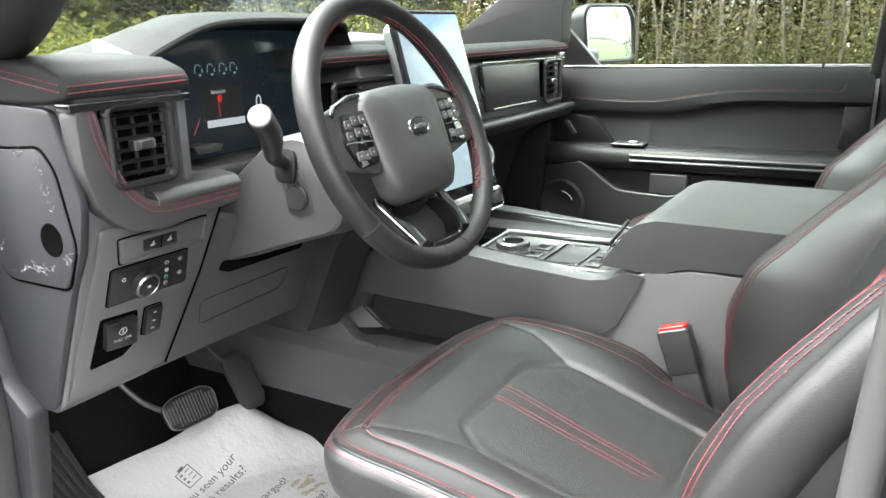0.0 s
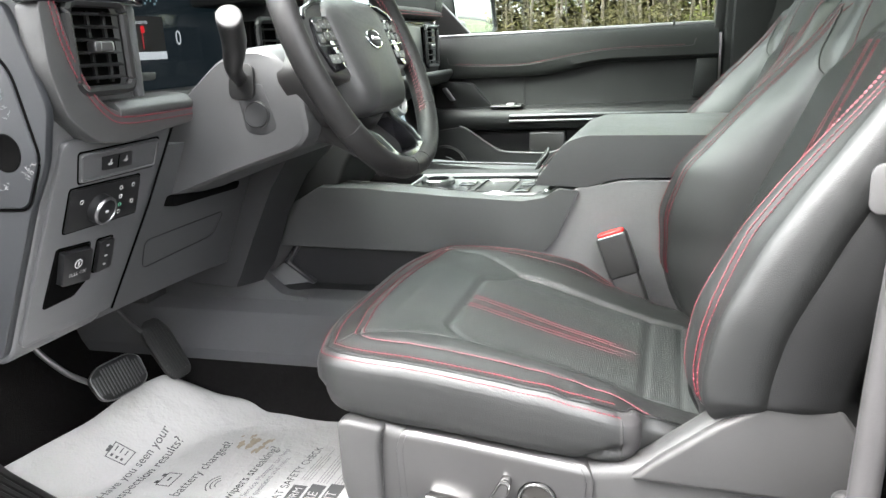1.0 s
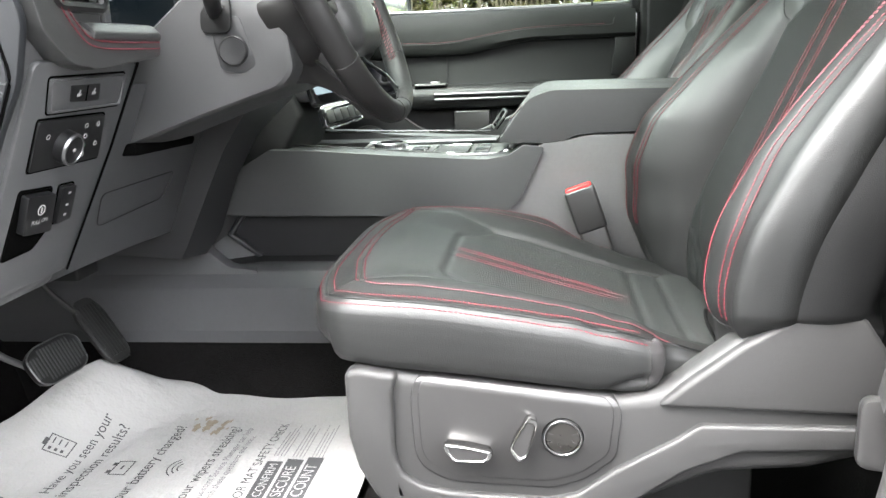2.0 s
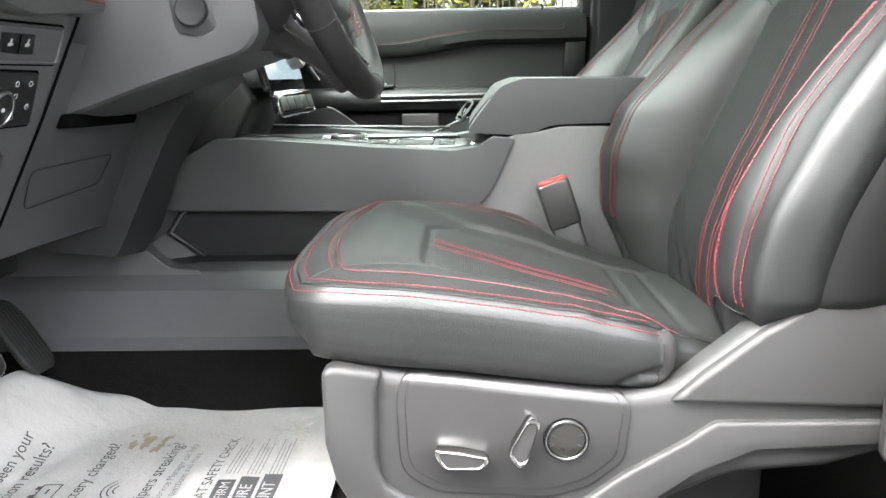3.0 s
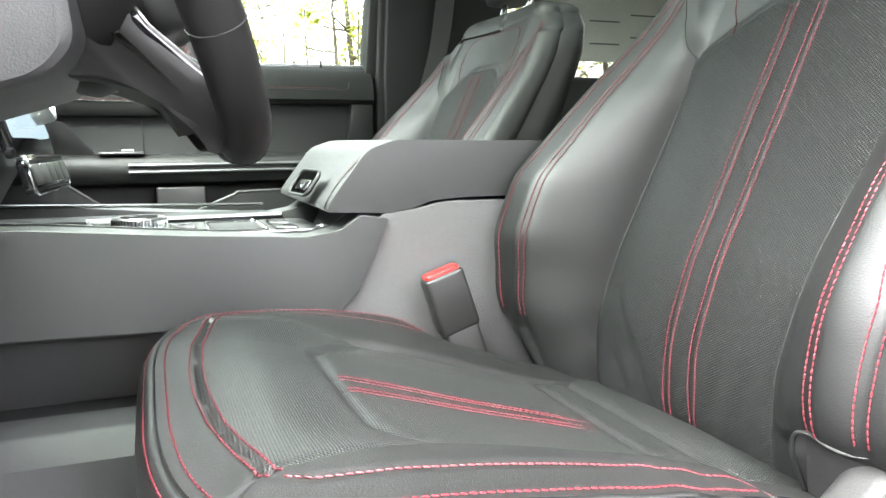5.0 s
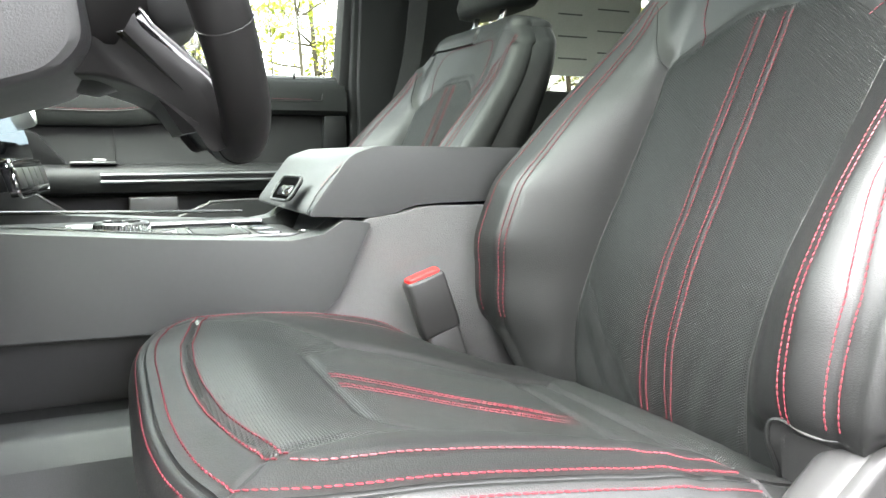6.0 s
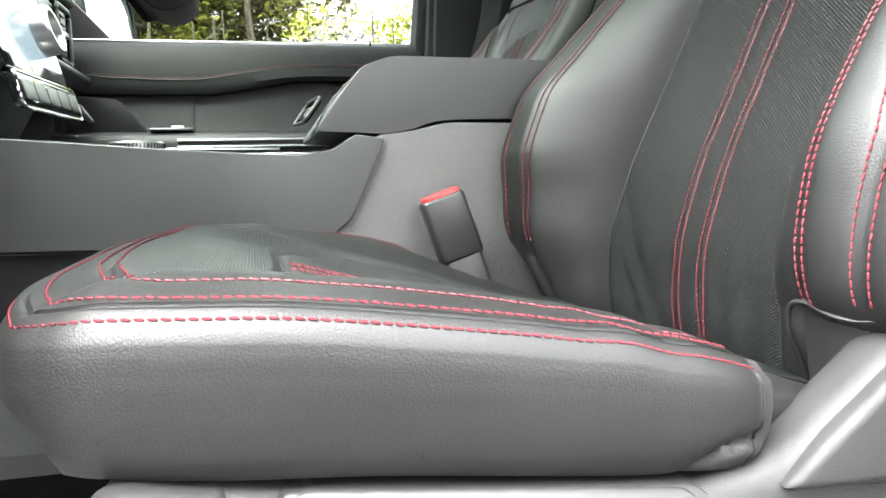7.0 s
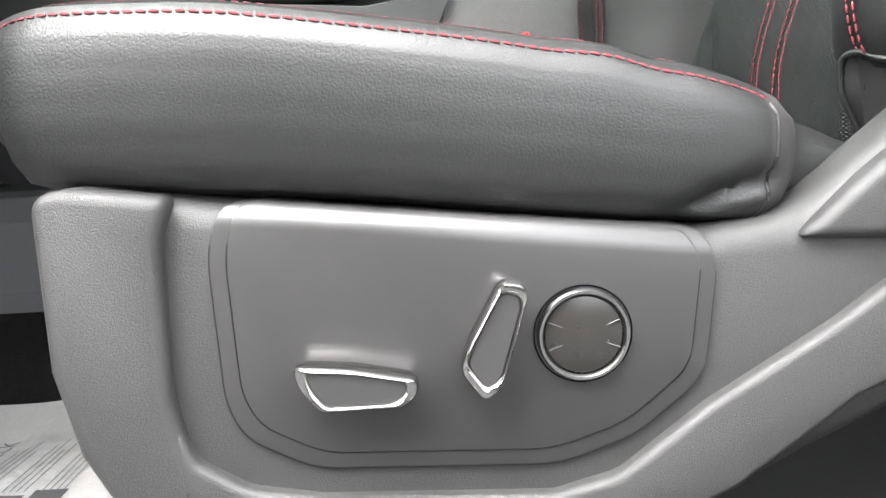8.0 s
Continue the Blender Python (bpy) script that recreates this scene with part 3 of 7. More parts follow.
BACK_GROOVES = [(BACK_INSERT, 0.0042, 0.0045),
                ([(0.033, 0.86), (0.033, 1.29)], 0.0024, 0.0040), ([(-0.004, 0.86), (-0.004, 1.29)], 0.0024, 0.0040), ([(0.128, 0.985), (0.075, 0.885)], 0.0026, 0.0075), ([(0.136, 0.945), (0.100, 0.880)], 0.0026, 0.0065), ([(0.085, 0.925), (0.055, 0.875)], 0.0018, 0.0060),
                ([(-0.193, 0.93), (-0.194, 1.32)], 0.0020, 0.0035), ([(-0.228, 0.93), (-0.232, 1.04), (-0.220, 1.12), (-0.214, 1.30)], 0.0026, 0.0040), ([(0.200, 0.93), (0.198, 1.32)], 0.0020, 0.0035)]
MID_SEAM = {1: 0.033, -1: -0.004}
CREST_Y = [(0.84, 0.185), (0.95, 0.196), (1.10, 0.200), (1.25, 0.196), (1.32, 0.186), (1.42, 0.17)]


def wing_line(a):
    """The lower edge of the sunken panel under the headrest."""
    return float(np.interp(a, (0.0, 0.055, 0.072, 0.112, 0.1455, 0.185, 0.205, 0.25), (1.292, 1.292, 1.285, 1.262, 1.2385, 1.300, 1.330, 1.42)))


def back_front(y, z, grooves=True):
    """How far back the backrest's front face stands at a place across and up."""
    a = abs(y)
    x = lerp_table(BACK_X, z)
    cy, w = lerp_table(CREST_Y, z), lerp_table(BACK_W_FAR if y > 0 else BACK_W, z)
    valley = lerp_table(INNER_R if y > 0 else INNER_L, min(z, 1.2385))
    b = lerp_table(BOLSTER_FAR, z) if y > 0 else lerp_table(BOLSTER, z) * 0.70
    if y > 0:
        t = min(1.0, max(0.0, (a - valley) / (cy + 0.012 - valley)))
        x -= b * (0.15 * sstep(valley - 0.002, cy, a) + 0.85 * (1 - (1 - t) ** 1.8)) + 0.006 * sstep(cy, w - 0.004, a)
    else:
        x -= b * sstep(valley - 0.01, cy, a) - (b * 0.26) * sstep(cy, w, a)
    x -= 0.012 * (a / 0.14) ** 2 * sstep(0.185, 0.140, a) if a < 0.185 else 0.0
    x += 0.010 * sstep(-0.002, 0.014, z - wing_line(a)) * sstep(1.43, 1.37, z)
    if grooves:
        for line, depth, width in BACK_GROOVES:
            d = seg_dist((y, z), line)
            if d < width * 3:
                x += depth * math.exp(-(d / width) ** 2)
        x += 0.0015 * noise.noise((y * 12, z * 12, 8.7))
        x += 0.0022 * noise.noise((y * 30, z * 22 + y * 40, 1.7)) * sstep(0.99, 0.92, z)
    return x


def build_backrest(seat):
    m, rows, zs = 110, [], sorted(list(np.linspace(0.842, 1.385, 200)) + [1.2385, 1.292])
    for z in zs:
        w, v = lerp_table(BACK_W, z), lerp_table(BACK_W_FAR, z)
        il, ir = lerp_table(INNER_L, z), lerp_table(INNER_R, z)
        ys = list(np.linspace(-w, -il, 34)) + list(np.linspace(-il, ir, 44))[1:-1] + list(np.linspace(ir, v, 34))
        row = [V(back_front(y, z), y, z) for y in ys]
        xb = lerp_table(BACK_X, z) + 0.105
        far, near = [], []
        for t, o in ((0.04, 0.006), (0.12, 0.011), (0.24, 0.013), (0.34, 0.013), (0.40, 0.0075), (0.45, 0.009), (0.62, 0.010), (0.80, 0.006), (0.92, -0.006), (1.0, -0.03)):
            far.append(V(row[-1].x + (xb - row[-1].x) * t, v + o * 0.45 * sstep(0.93, 0.96, z), z))
            near.append(V(row[0].x + (xb - row[0].x) * t, -w - o * sstep(0.93, 0.96, z), z))
        row += far + near[::-1]
        rows.append(row)
    top = []
    for k in range(1, 7):
        a = radians(90 * k / 6)
        c = sum(rows[-1 - 0], V(0, 0, 0)) / len(rows[-1]) if k == 1 else c
        top.append([V(c.x + (p.x - c.x) * (0.25 + 0.75 * math.cos(a)) + 0.012 * math.sin(a), p.y * (0.80 + 0.20 * math.cos(a)), p.z + 0.024 * math.sin(a)) for p in rows[len(zs) - 1]])
    rows += top
    P, F = loft(rows)
    n = len(rows[0])
    groups = {"leather": [], "insert": [], "shell": []}
    for f in F:
        if len(f) > 4:
            groups["shell"].append(f)
            continue
        j, i = min(f) % n, min(f) // n
        js = {v % n for v in f}
        c = sum((P[v] for v in f), V(0, 0, 0)) / 4
        front = max(js) < m
        if front and i < len(zs) - 1 and min(js) >= 33 and max(js) <= 76 and c.z < 1.292:
            groups["insert"].append(f)
        elif not front and i < len(zs) - 1 and min(js) >= m + 4 and max(js) <= n - 5:
            groups["shell"].append(f)
        else:
            groups["leather"].append(f)

    def sub(faces):
        used = sorted({i for f in faces for i in f})
        idx = {v: k for k, v in enumerate(used)}
        return [P[i] for i in used], [tuple(idx[i] for i in f) for f in faces]
    back = part("backrest", sub(groups["leather"]), LEATHER, seat, "black leather backrest with deep side bolsters", 70)
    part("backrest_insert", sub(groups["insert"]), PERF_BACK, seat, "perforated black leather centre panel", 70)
    part("back_shell", sub(groups["shell"]), SHELL, seat, "smooth black side and rear cover", 70)

    def on(y, z):
        return V(back_front(y, z) - 0.0007, y, z)
    lines = []
    for s in (1, -1):
        for o in (-0.0047, 0.0047):
            lines.append([on(MID_SEAM[s] + o, z) for z in np.linspace(0.866, 1.285, 94)])
        for o in (-1, 1):
            lines.append([on((0.199 + 0.0032 * o if s > 0 else -0.193 + 0.0034 * o), z) for z in np.linspace(0.946 if s > 0 else 0.938, 1.33, 90)])
    lines.append([on(lerp_table(BACK_W_FAR, z) - 0.0125, z) for z in np.linspace(0.950, 1.33, 90)])
    for o in (-0.0044, 0.0044):
        lines.append([on(float(np.interp(z, (0.93, 1.04, 1.12, 1.30), (-0.228, -0.232, -0.220, -0.214))) + o, z) for z in np.linspace(0.942, 1.36, 90)])
    arch = [(0.105, 1.262), (0.124, 1.295), (0.128, 1.335), (0.112, 1.360), (0.08, 1.368), (0.0, 1.370)]
    arch = [(p.x, p.y) for p in smooth_line([(a, b, 0) for a, b in arch + [(-a, b) for a, b in arch[-2::-1]]], 90)]
    lines.append([on(y, z) for y, z in arch])
    for s in (1, -1):
        part("piping", tube([on(MID_SEAM[s], z) + V(0.0010, 0, 0) for z in np.linspace(0.872, 1.288, 84)], 0.0017, 6), LEATHER, back, "raised black piping")
        part("wing_seam", tube([on(s * a, wing_line(a) + 0.001) + V(0.0004, 0, 0) for a in np.linspace(0.146, 0.200, 14)], 0.0010, 5), DARK, back)
    for s, inner in ((1, INNER_R), (-1, INNER_L)):
        part("insert_seam", tube([on(s * lerp_table(inner, z), z) + V(0.0004, 0, 0) for z in np.linspace(0.87, 1.238, 80)], 0.0010, 5), DARK, back, "dark seam beside the centre panel")
    part("stitching", stitches(lines), RED_THREAD, back, "rows of red stitching")
    far_hem = smooth_line([V(0.343, 0.240, 0.945), V(0.346, 0.218, 0.9425), V(0.357, 0.206, 0.940), V(0.366, 0.204, 0.932), V(0.367, 0.205, 0.918), V(0.371, 0.206, 0.896)], 30)
    part("far_hem", tube(far_hem, 0.0026, 8), LEATHER, back, "folded leather hem")
    # the turned hem of the cover at the foot of the near bolster, folded over at its end
    fold = [V(0.440, -0.258, 0.956), V(0.424, -0.256, 0.947), V(0.403, -0.242, 0.9375), V(0.388, -0.220, 0.9330), V(0.381, -0.205, 0.9350), V(0.378, -0.190, 0.9395), V(0.3755, -0.180, 0.9360), V(0.378, -0.176, 0.920), V(0.388, -0.175, 0.900), V(0.397, -0.174, 0.882)]
    hem = smooth_line(fold, 48)
    part("hem", tube(hem, 0.0020, 8, r2=0.0018), LEATHER, back, "folded leather hem")
    core = V(0.446, -0.222, 0.886)
    edge = hem[8:47]
    flap = loft([[p + V(0.001, 0, 0), p.lerp(core, 0.22) + V(-0.0030, -0.0040, 0.0006), p.lerp(core, 0.55) + V(-0.0012, -0.0030, 0), p.lerp(core, 0.92), p.lerp(core, 0.5) + V(0.010, 0.010, 0)] for p in edge])
    part("hem_flap", flap, LEATHER, back, "loose leather flap below the bolster", 60)
    row = hem[28:46]
    part("hem_stitching", stitches([[p.lerp(core, 0.14) + V(-0.0026, -0.0036, 0.0006) for p in row]], pitch=0.0056, long=0.0036, r=0.0005), DARK, back, "dark stitching")
    part("foot_lining", loft([[p + V(0.002, 0.002, 0), p + V(0.030, 0.012, -0.002), p + V(0.034, 0.014, -0.060), p + V(0.012, 0.006, -0.050)] for p in hem[:28]]), DARK, back, "dark lining under the bolster")
    # headrest on two chrome posts
    for y in (-0.06, 0.06):
        part("headrest_post", tube([V(0.640, y, 1.395), V(0.660, y, 1.455)], 0.0065, 12), CHROME, seat, "chrome headrest post")
    hr = []
    for z, w, f, b in ((1.474, 0.095, 0.030, 0.035), (1.480, 0.12, 0.045, 0.050), (1.50, 0.132, 0.056, 0.056), (1.56, 0.136, 0.060, 0.058), (1.63, 0.128, 0.052, 0.054), (1.66, 0.11, 0.040, 0.042), (1.668, 0.08, 0.02, 0.02)):
        cx = 0.66 + (z - 1.47) * 0.35
        z -= 0.040
        hr.append([V(cx + (f if c < 0 else b) * abs(c) ** 0.6 * (1 if c > 0 else -1), w * abs(s) ** 0.55 * (1 if s > 0 else -1), z) for c, s in ((math.cos(2 * math.pi * k / 40), math.sin(2 * math.pi * k / 40)) for k in range(40))])
    part("headrest", loft(hr), LEATHER, seat, "padded black leather headrest", 60)
    return back


def build_side_cover(seat):
    """The plastic cover on the door side of the seat base with its three seat switches."""
    y0 = -0.251
    outline = [(-0.006, 0.897), (-0.013, 0.870), (-0.013, 0.815), (-0.006, 0.775), (0.012, 0.738), (0.05, 0.712), (0.12, 0.700), (0.25, 0.712), (0.33, 0.752), (0.38, 0.775), (0.47, 0.782), (0.535, 0.800), (0.535, 0.915), (0.515, 0.952), (0.487, 0.967), (0.455, 0.963), (0.40, 0.930), (0.345, 0.886), (0.318, 0.866), (0.275, 0.861), (0.068, 0.885)]
    cover = part("side_cover", prism(outline, "y", y0 + 0.002, -0.205, 0.015, 5), SHIELD, seat, "grained dark grey plastic side cover")
    front = [(-0.0125, 0.890), (-0.0125, 0.815), (-0.004, 0.776), (0.014, 0.742), (0.040, 0.722), (0.052, 0.745), (0.043, 0.775), (0.038, 0.80), (0.040, 0.870), (0.046, 0.888), (0.0, 0.8945)]
    part("front_ridge", prism(front, "y", y0 - 0.0065, y0 + 0.02, 0.007, 4), SHIELD, cover)
    lower = [(0.038, 0.79), (0.046, 0.77), (0.068, 0.756), (0.10, 0.750), (0.205, 0.7445), (0.235, 0.752), (0.275, 0.782), (0.335, 0.818), (0.36, 0.836), (0.535, 0.836), (0.535, 0.812), (0.40, 0.806), (0.345, 0.782), (0.29, 0.742), (0.245, 0.722), (0.12, 0.716), (0.06, 0.726), (0.036, 0.745)]
    part("lower_ridge", prism(lower, "y", y0 - 0.0065, y0 + 0.02, 0.006, 4), SHIELD, cover)
    upper = [(0.316, 0.8555), (0.535, 0.848), (0.535, 0.916), (0.512, 0.951), (0.487, 0.964), (0.456, 0.959), (0.40, 0.9250), (0.345, 0.8815)]
    part("hinge_cover", prism(upper, "y", y0 - 0.0050, y0 + 0.02, 0.006, 4), SHIELD, cover)
    panel = soften([(0.072, 0.8855), (0.066, 0.862), (0.068, 0.80), (0.075, 0.785), (0.102, 0.7705), (0.205, 0.7655), (0.238, 0.776), (0.268, 0.800), (0.273, 0.848), (0.2665, 0.8625)], 0.010)
    gap = [(0.17 + (a - 0.17) * 1.075, b + 0.001 * (a - 0.17) if b > 0.855 else 0.855 + (b - 0.855) * 1.09) for a, b in panel]

    def rolled(pts, ya, yb, r=0.013):
        """A flat panel whose upper edge rolls back."""
        g = prism(pts, "y", ya, yb, 0.0009, 2)
        bm = bmesh.new()
        vs = [bm.verts.new(p) for p in g[0]]
        for f in g[1]:
            bm.faces.new([vs[k] for k in f])
        up_ = V(0.111, 0, 0.994)
        for d in (0.0006, 0.0015, 0.003, 0.005, 0.0075, 0.010, 0.0128):
            bmesh.ops.bisect_plane(bm, geom=bm.verts[:] + bm.edges[:] + bm.faces[:], plane_co=V(0.072, 0, 0.8870) - up_ * d, plane_no=up_)
        for v in bm.verts:
            d = (V(0.072, v.co.y, 0.8870) - v.co).dot(up_)
            if d < r:
                v.co.y += r - math.sqrt(max(0.0, r * r - (r - max(d, 0)) ** 2))
        return bm
    part("panel_band", rolled(gap, y0 - 0.0010, y0 + 0.02), SATIN, cover, "smooth band round the switch panel")
    sw = part("switch_panel", rolled(panel, y0 - 0.0022, y0 + 0.025), SATIN, seat, "smooth satin dark grey switch panel")
    for loop_, yy in ((panel, y0 - 0.0012), (gap, y0 + 0.0004)):
        line = [(a, b) for a, b in loop_ if b < 0.868 - 0.11 * (a - 0.07)]
        line.sort(key=lambda q: math.atan2(q[0] - 0.17, -(q[1] - 0.90)))
        part("panel_line", tube([V(a, yy, b) for a, b in line], 0.0006, 5), SWITCH_BLACK, cover)
    face = y0 - 0.0022

    def lever(outline, label):
        outline = soften(outline, 0.004)
        cx, cz = sum(a for a, _ in outline) / len(outline), sum(b for _, b in outline) / len(outline)
        rows = []
        for k, y in ((0.90, face + 0.002), (0.92, face - 0.006), (1.0, face - 0.0075), (1.0, face - 0.0125), (0.96, face - 0.0150), (0.86, face - 0.0156), (0.80, face - 0.0148), (0.78, face - 0.0138)):
            rows.append([V(cx + (a - cx) * k, y, cz + (b - cz) * k) for a, b in outline])
        lv = part("seat_switch", loft(rows, True, False), DIM_CHROME, sw, label, 50)
        inner = [(cx + (a - cx) * 0.79, cz + (b - cz) * 0.79) for a, b in outline]
        part("switch_face", prism(inner, "y", face - 0.0140, face - 0.004, 0.0006, 1), SATIN, lv, "satin grey inlay")
    lever([(0.0925, 0.815), (0.118, 0.8125), (0.146, 0.8065), (0.1455, 0.800), (0.139, 0.7945), (0.103, 0.7945), (0.0945, 0.806)], "chrome-edged seat slide switch lying flat")
    lever([(0.183, 0.8475), (0.1925, 0.8455), (0.1935, 0.839), (0.182, 0.801), (0.1735, 0.7940), (0.1635, 0.8085), (0.1665, 0.8185)], "chrome-edged backrest switch standing upright")
    mk = facing((0.2195, face, 0.8185), (0, -1, 0))
    dial = part("lumbar_switch", lathe([(0.0216, -0.001), (0.0216, 0.0006), (0.0222, 0.0006)], mk, 48), GLOSS, sw, "dark gap round the lumbar switch")
    part("ring", lathe([(0.0178, 0.0), (0.0180, 0.0030), (0.0188, 0.0042), (0.0200, 0.0042), (0.0207, 0.0030), (0.0208, 0.0)], mk, 56), DIM_CHROME, dial, "chrome ring")
    part("disc", lathe([(0.0001, 0.0040), (0.008, 0.0036), (0.0150, 0.0026), (0.0172, 0.0020), (0.0178, 0.0)], mk, 48), SMOKED, dial, "smoked grey disc")
    for s in (-1, 1):
        for a in (22, -22):
            d = V(math.cos(radians(a)) * s, math.sin(radians(a)), 0)
            q = [mk @ (d * r + V(0, 0, 0.0030)) for r in (0.0105, 0.0172)]
            part("mark", tube(q, 0.0003, 6), PALE_CAP, dial)
    # the frame under the cushion, and the belt anchor behind
    part("base_frame", join(box((0.02, -0.20, 0.67), (0.43, -0.16, 0.86), 0.004), box((0.02, 0.16, 0.67), (0.43, 0.20, 0.86), 0.004), box((0.04, -0.2, 0.80), (0.42, 0.2, 0.86), 0.004)), DARK, seat, "black steel seat frame on rails")
    return cover


def build_seat(label):
    seat = thing("front_seat", (0.2, 0, 0.66), label, "car seat", "front seats")
    build_cushion(seat)
    build_backrest(seat)
    return seat


driver_seat = build_seat("black leather driver's seat with red double stitching and perforated centre")
passenger_seat = copy_thing(driver_seat, Matrix.Translation((0.225, 0.88, 0.66)))
tagged(passenger_seat, "black leather passenger seat with red stitching beyond the console", "car seat", "front seats")
build_side_cover(driver_seat)

# belt buckle at the inner side of the driver's cushion
buckle = thing("belt_buckle", (0.27, 0.24, 0.86), "black seat belt buckle with a red release button", "seat belt")
b0, b1 = V(0.3, 0.237, 0.875), V(0.257, 0.2375, 1.003)
ax = (b1 - b0).normalized()
mb = Matrix.Translation(b0) @ Matrix((ax.cross(V(0, 1, 0)).normalized(), V(0, 1, 0), ax)).transposed().to_4x4()
part("stalk", moved(prism(rounded(0.045, 0.022, 0.006), "z", -0.06, 0.058, 0.003, 2), mb), SATIN, buckle, "slim black plastic stalk")
body_b = part("housing", moved(prism(rounded(0.050, 0.026, 0.006), "z", 0.056, 0.128, 0.004, 3), mb), SATIN, buckle, "black plastic buckle housing")
part("release_button", moved(prism(rounded(0.043, 0.019, 0.005), "z", 0.118, 0.1325, 0.0025, 3), mb), RED, body_b, "red plastic release button")

# ---- dashboard ----
dash = thing("dashboard", (-0.45, 0.42, 0.95), "black soft-touch dashboard with red stitched brow and air vents", "dashboard")
LOWER = [(-0.262, 1.212), (-0.300, 1.125), (-0.363, 0.984), (-0.378, 0.974), (-0.46, 0.985), (-0.62, 1.06), (-0.75, 1.20)]
# end block beside the door with the outer vent
left_profile = [(-0.80, 1.395), (-0.55, 1.418), (-0.36, 1.420), (-0.275, 1.412), (-0.240, 1.398), (-0.234, 1.386), (-0.240, 1.374), (-0.252, 1.366), (-0.256, 1.240)] + LOWER
part("end_block", prism(left_profile, "y", -0.352, -0.206, 0.007, 3), PLASTIC, dash, "grained black end of the dashboard")
brow_pts = [(-0.80, 1.397), (-0.55, 1.420), (-0.36, 1.4225), (-0.275, 1.415), (-0.240, 1.402), (-0.2305, 1.389), (-0.236, 1.377), (-0.27, 1.372), (-0.80, 1.372)]
part("brow_pad", prism(brow_pts, "y", -0.365, -0.196, 0.006, 4), DASH_TOP, dash, "padded leather brow with red stitching")
brow_lines = []
for dz, dx in ((0.0028, 0.0), (-0.0042, 0.0006)):
    brow_lines.append([V(-0.2298 + dx - 0.0012 * abs(dz) / 0.003, y, 1.3885 + dz + (0.004 * (t / 30))) for t, y in ((t, -0.362 + 0.158 * t / 30) for t in range(31))])
for dz in (0.0040, -0.0035):
    brow_lines.append([V(-0.238 - 0.13 * t / 24, -0.3658, 1.3890 + dz + 0.020 * t / 24) for t in range(25)])
part("brow_stitching", stitches(brow_lines, pitch=0.0050, long=0.0041, r=0.00078), RED_THREAD, dash, "red stitching")
part("trim_strip", join(box((-0.256, -0.3635, 1.3640), (-0.2315, -0.200, 1.3735), 0.002)), GLOSS, dash, "glossy black strip under the brow")

part("cowl", box((-0.93, -0.345, 1.345), (-0.70, 1.19, 1.372), 0.006), DASH_TOP, dash, "black cowl below the windscreen")
# end cap towards the door with wax marks and a round hole
cap_pts = soften([(-0.380, 1.372), (-0.272, 1.367), (-0.240, 1.262), (-0.256, 1.205), (-0.283, 1.160), (-0.365, 0.985), (-0.43, 0.985), (-0.46, 1.10), (-0.46, 1.372)], 0.012)
part("end_cap", prism(cap_pts, "y", -0.361, -0.350, 0.003, 2), SIDE_TRIM, dash, "grained black end cap with greasy wax marks")
panel_pts = soften([(-0.357, 1.322), (-0.298, 1.326), (-0.276, 1.300), (-0.2585, 1.212), (-0.284, 1.160), (-0.397, 1.159), (-0.44, 1.20), (-0.44, 1.322)], 0.012)
inset_cap = part("access_cover", prism([(a * 0.985 - 0.005, 1.24 + (b - 1.24) * 0.975) for a, b in panel_pts], "y", -0.3645, -0.358, 0.002, 2), SIDE_TRIM, dash, "removable fuse cover with a round hole")
part("lock_hole", lathe([(0.0001, 0.0006), (0.0175, 0.0006), (0.0185, 0.0010), (0.0195, 0.0008), (0.0205, -0.001)], facing((-0.299, -0.3645, 1.220), (0, -1, 0)), 40), VOID, inset_cap, "round dark hole")
rs = random.Random(3)
marks = []
for (x0, z0, x1, z1, k) in ((-0.39, 1.175, -0.30, 1.185, 26), (-0.345, 1.185, -0.315, 1.175, 14), (-0.278, 1.19, -0.266, 1.215, 12), (-0.30, 1.315, -0.285, 1.25, 16), (-0.345, 1.318, -0.31, 1.322, 8), (-0.43, 1.30, -0.40, 1.19, 18)):
    for i in range(k):
        t = rs.random()
        p = V(x0 + (x1 - x0) * t + rs.uniform(-.004, .004), -0.3652, z0 + (z1 - z0) * t + rs.uniform(-.004, .004))
        pts = [p]
        for _ in range(3):
            pts.append(pts[-1] + V(rs.uniform(-.004, .004), 0, rs.uniform(-.003, .003)))
        marks.append(tube(pts, rs.uniform(0.00018, 0.00045), 5))
wx = part("wax_smears", join(*marks), SCUFF, inset_cap, "dried pale wax smears")
wx["kind"] = "stuff"
part("cover_gap", tube([V(a, -0.3612, b) for a, b in panel_pts], 0.0016, 6, closed=True), VOID, dash, "dark gap round the cover")

# leather bracket that frames the vent: down the outer side, round, and along the ledge
bracket = [(-0.356, 1.366), (-0.331, 1.366), (-0.324, 1.330), (-0.308, 1.286), (-0.285, 1.259), (-0.258, 1.248), (-0.13, 1.247), (-0.13, 1.228), (-0.262, 1.216), (-0.305, 1.222), (-0.342, 1.252), (-0.356, 1.30)]
bm_ = prism(soften([(a, b) for a, b in bracket], 0.01), "x", -0.262, -0.2335, 0.005, 3)
part("vent_bracket", bm_, SOFT, dash, "leather-wrapped bracket round the outer vent")
seam = [(-0.3390, 1.366), (-0.3310, 1.326), (-0.3125, 1.282), (-0.288, 1.2535), (-0.262, 1.2415), (-0.20, 1.2395), (-0.132, 1.2400)]
lines = []
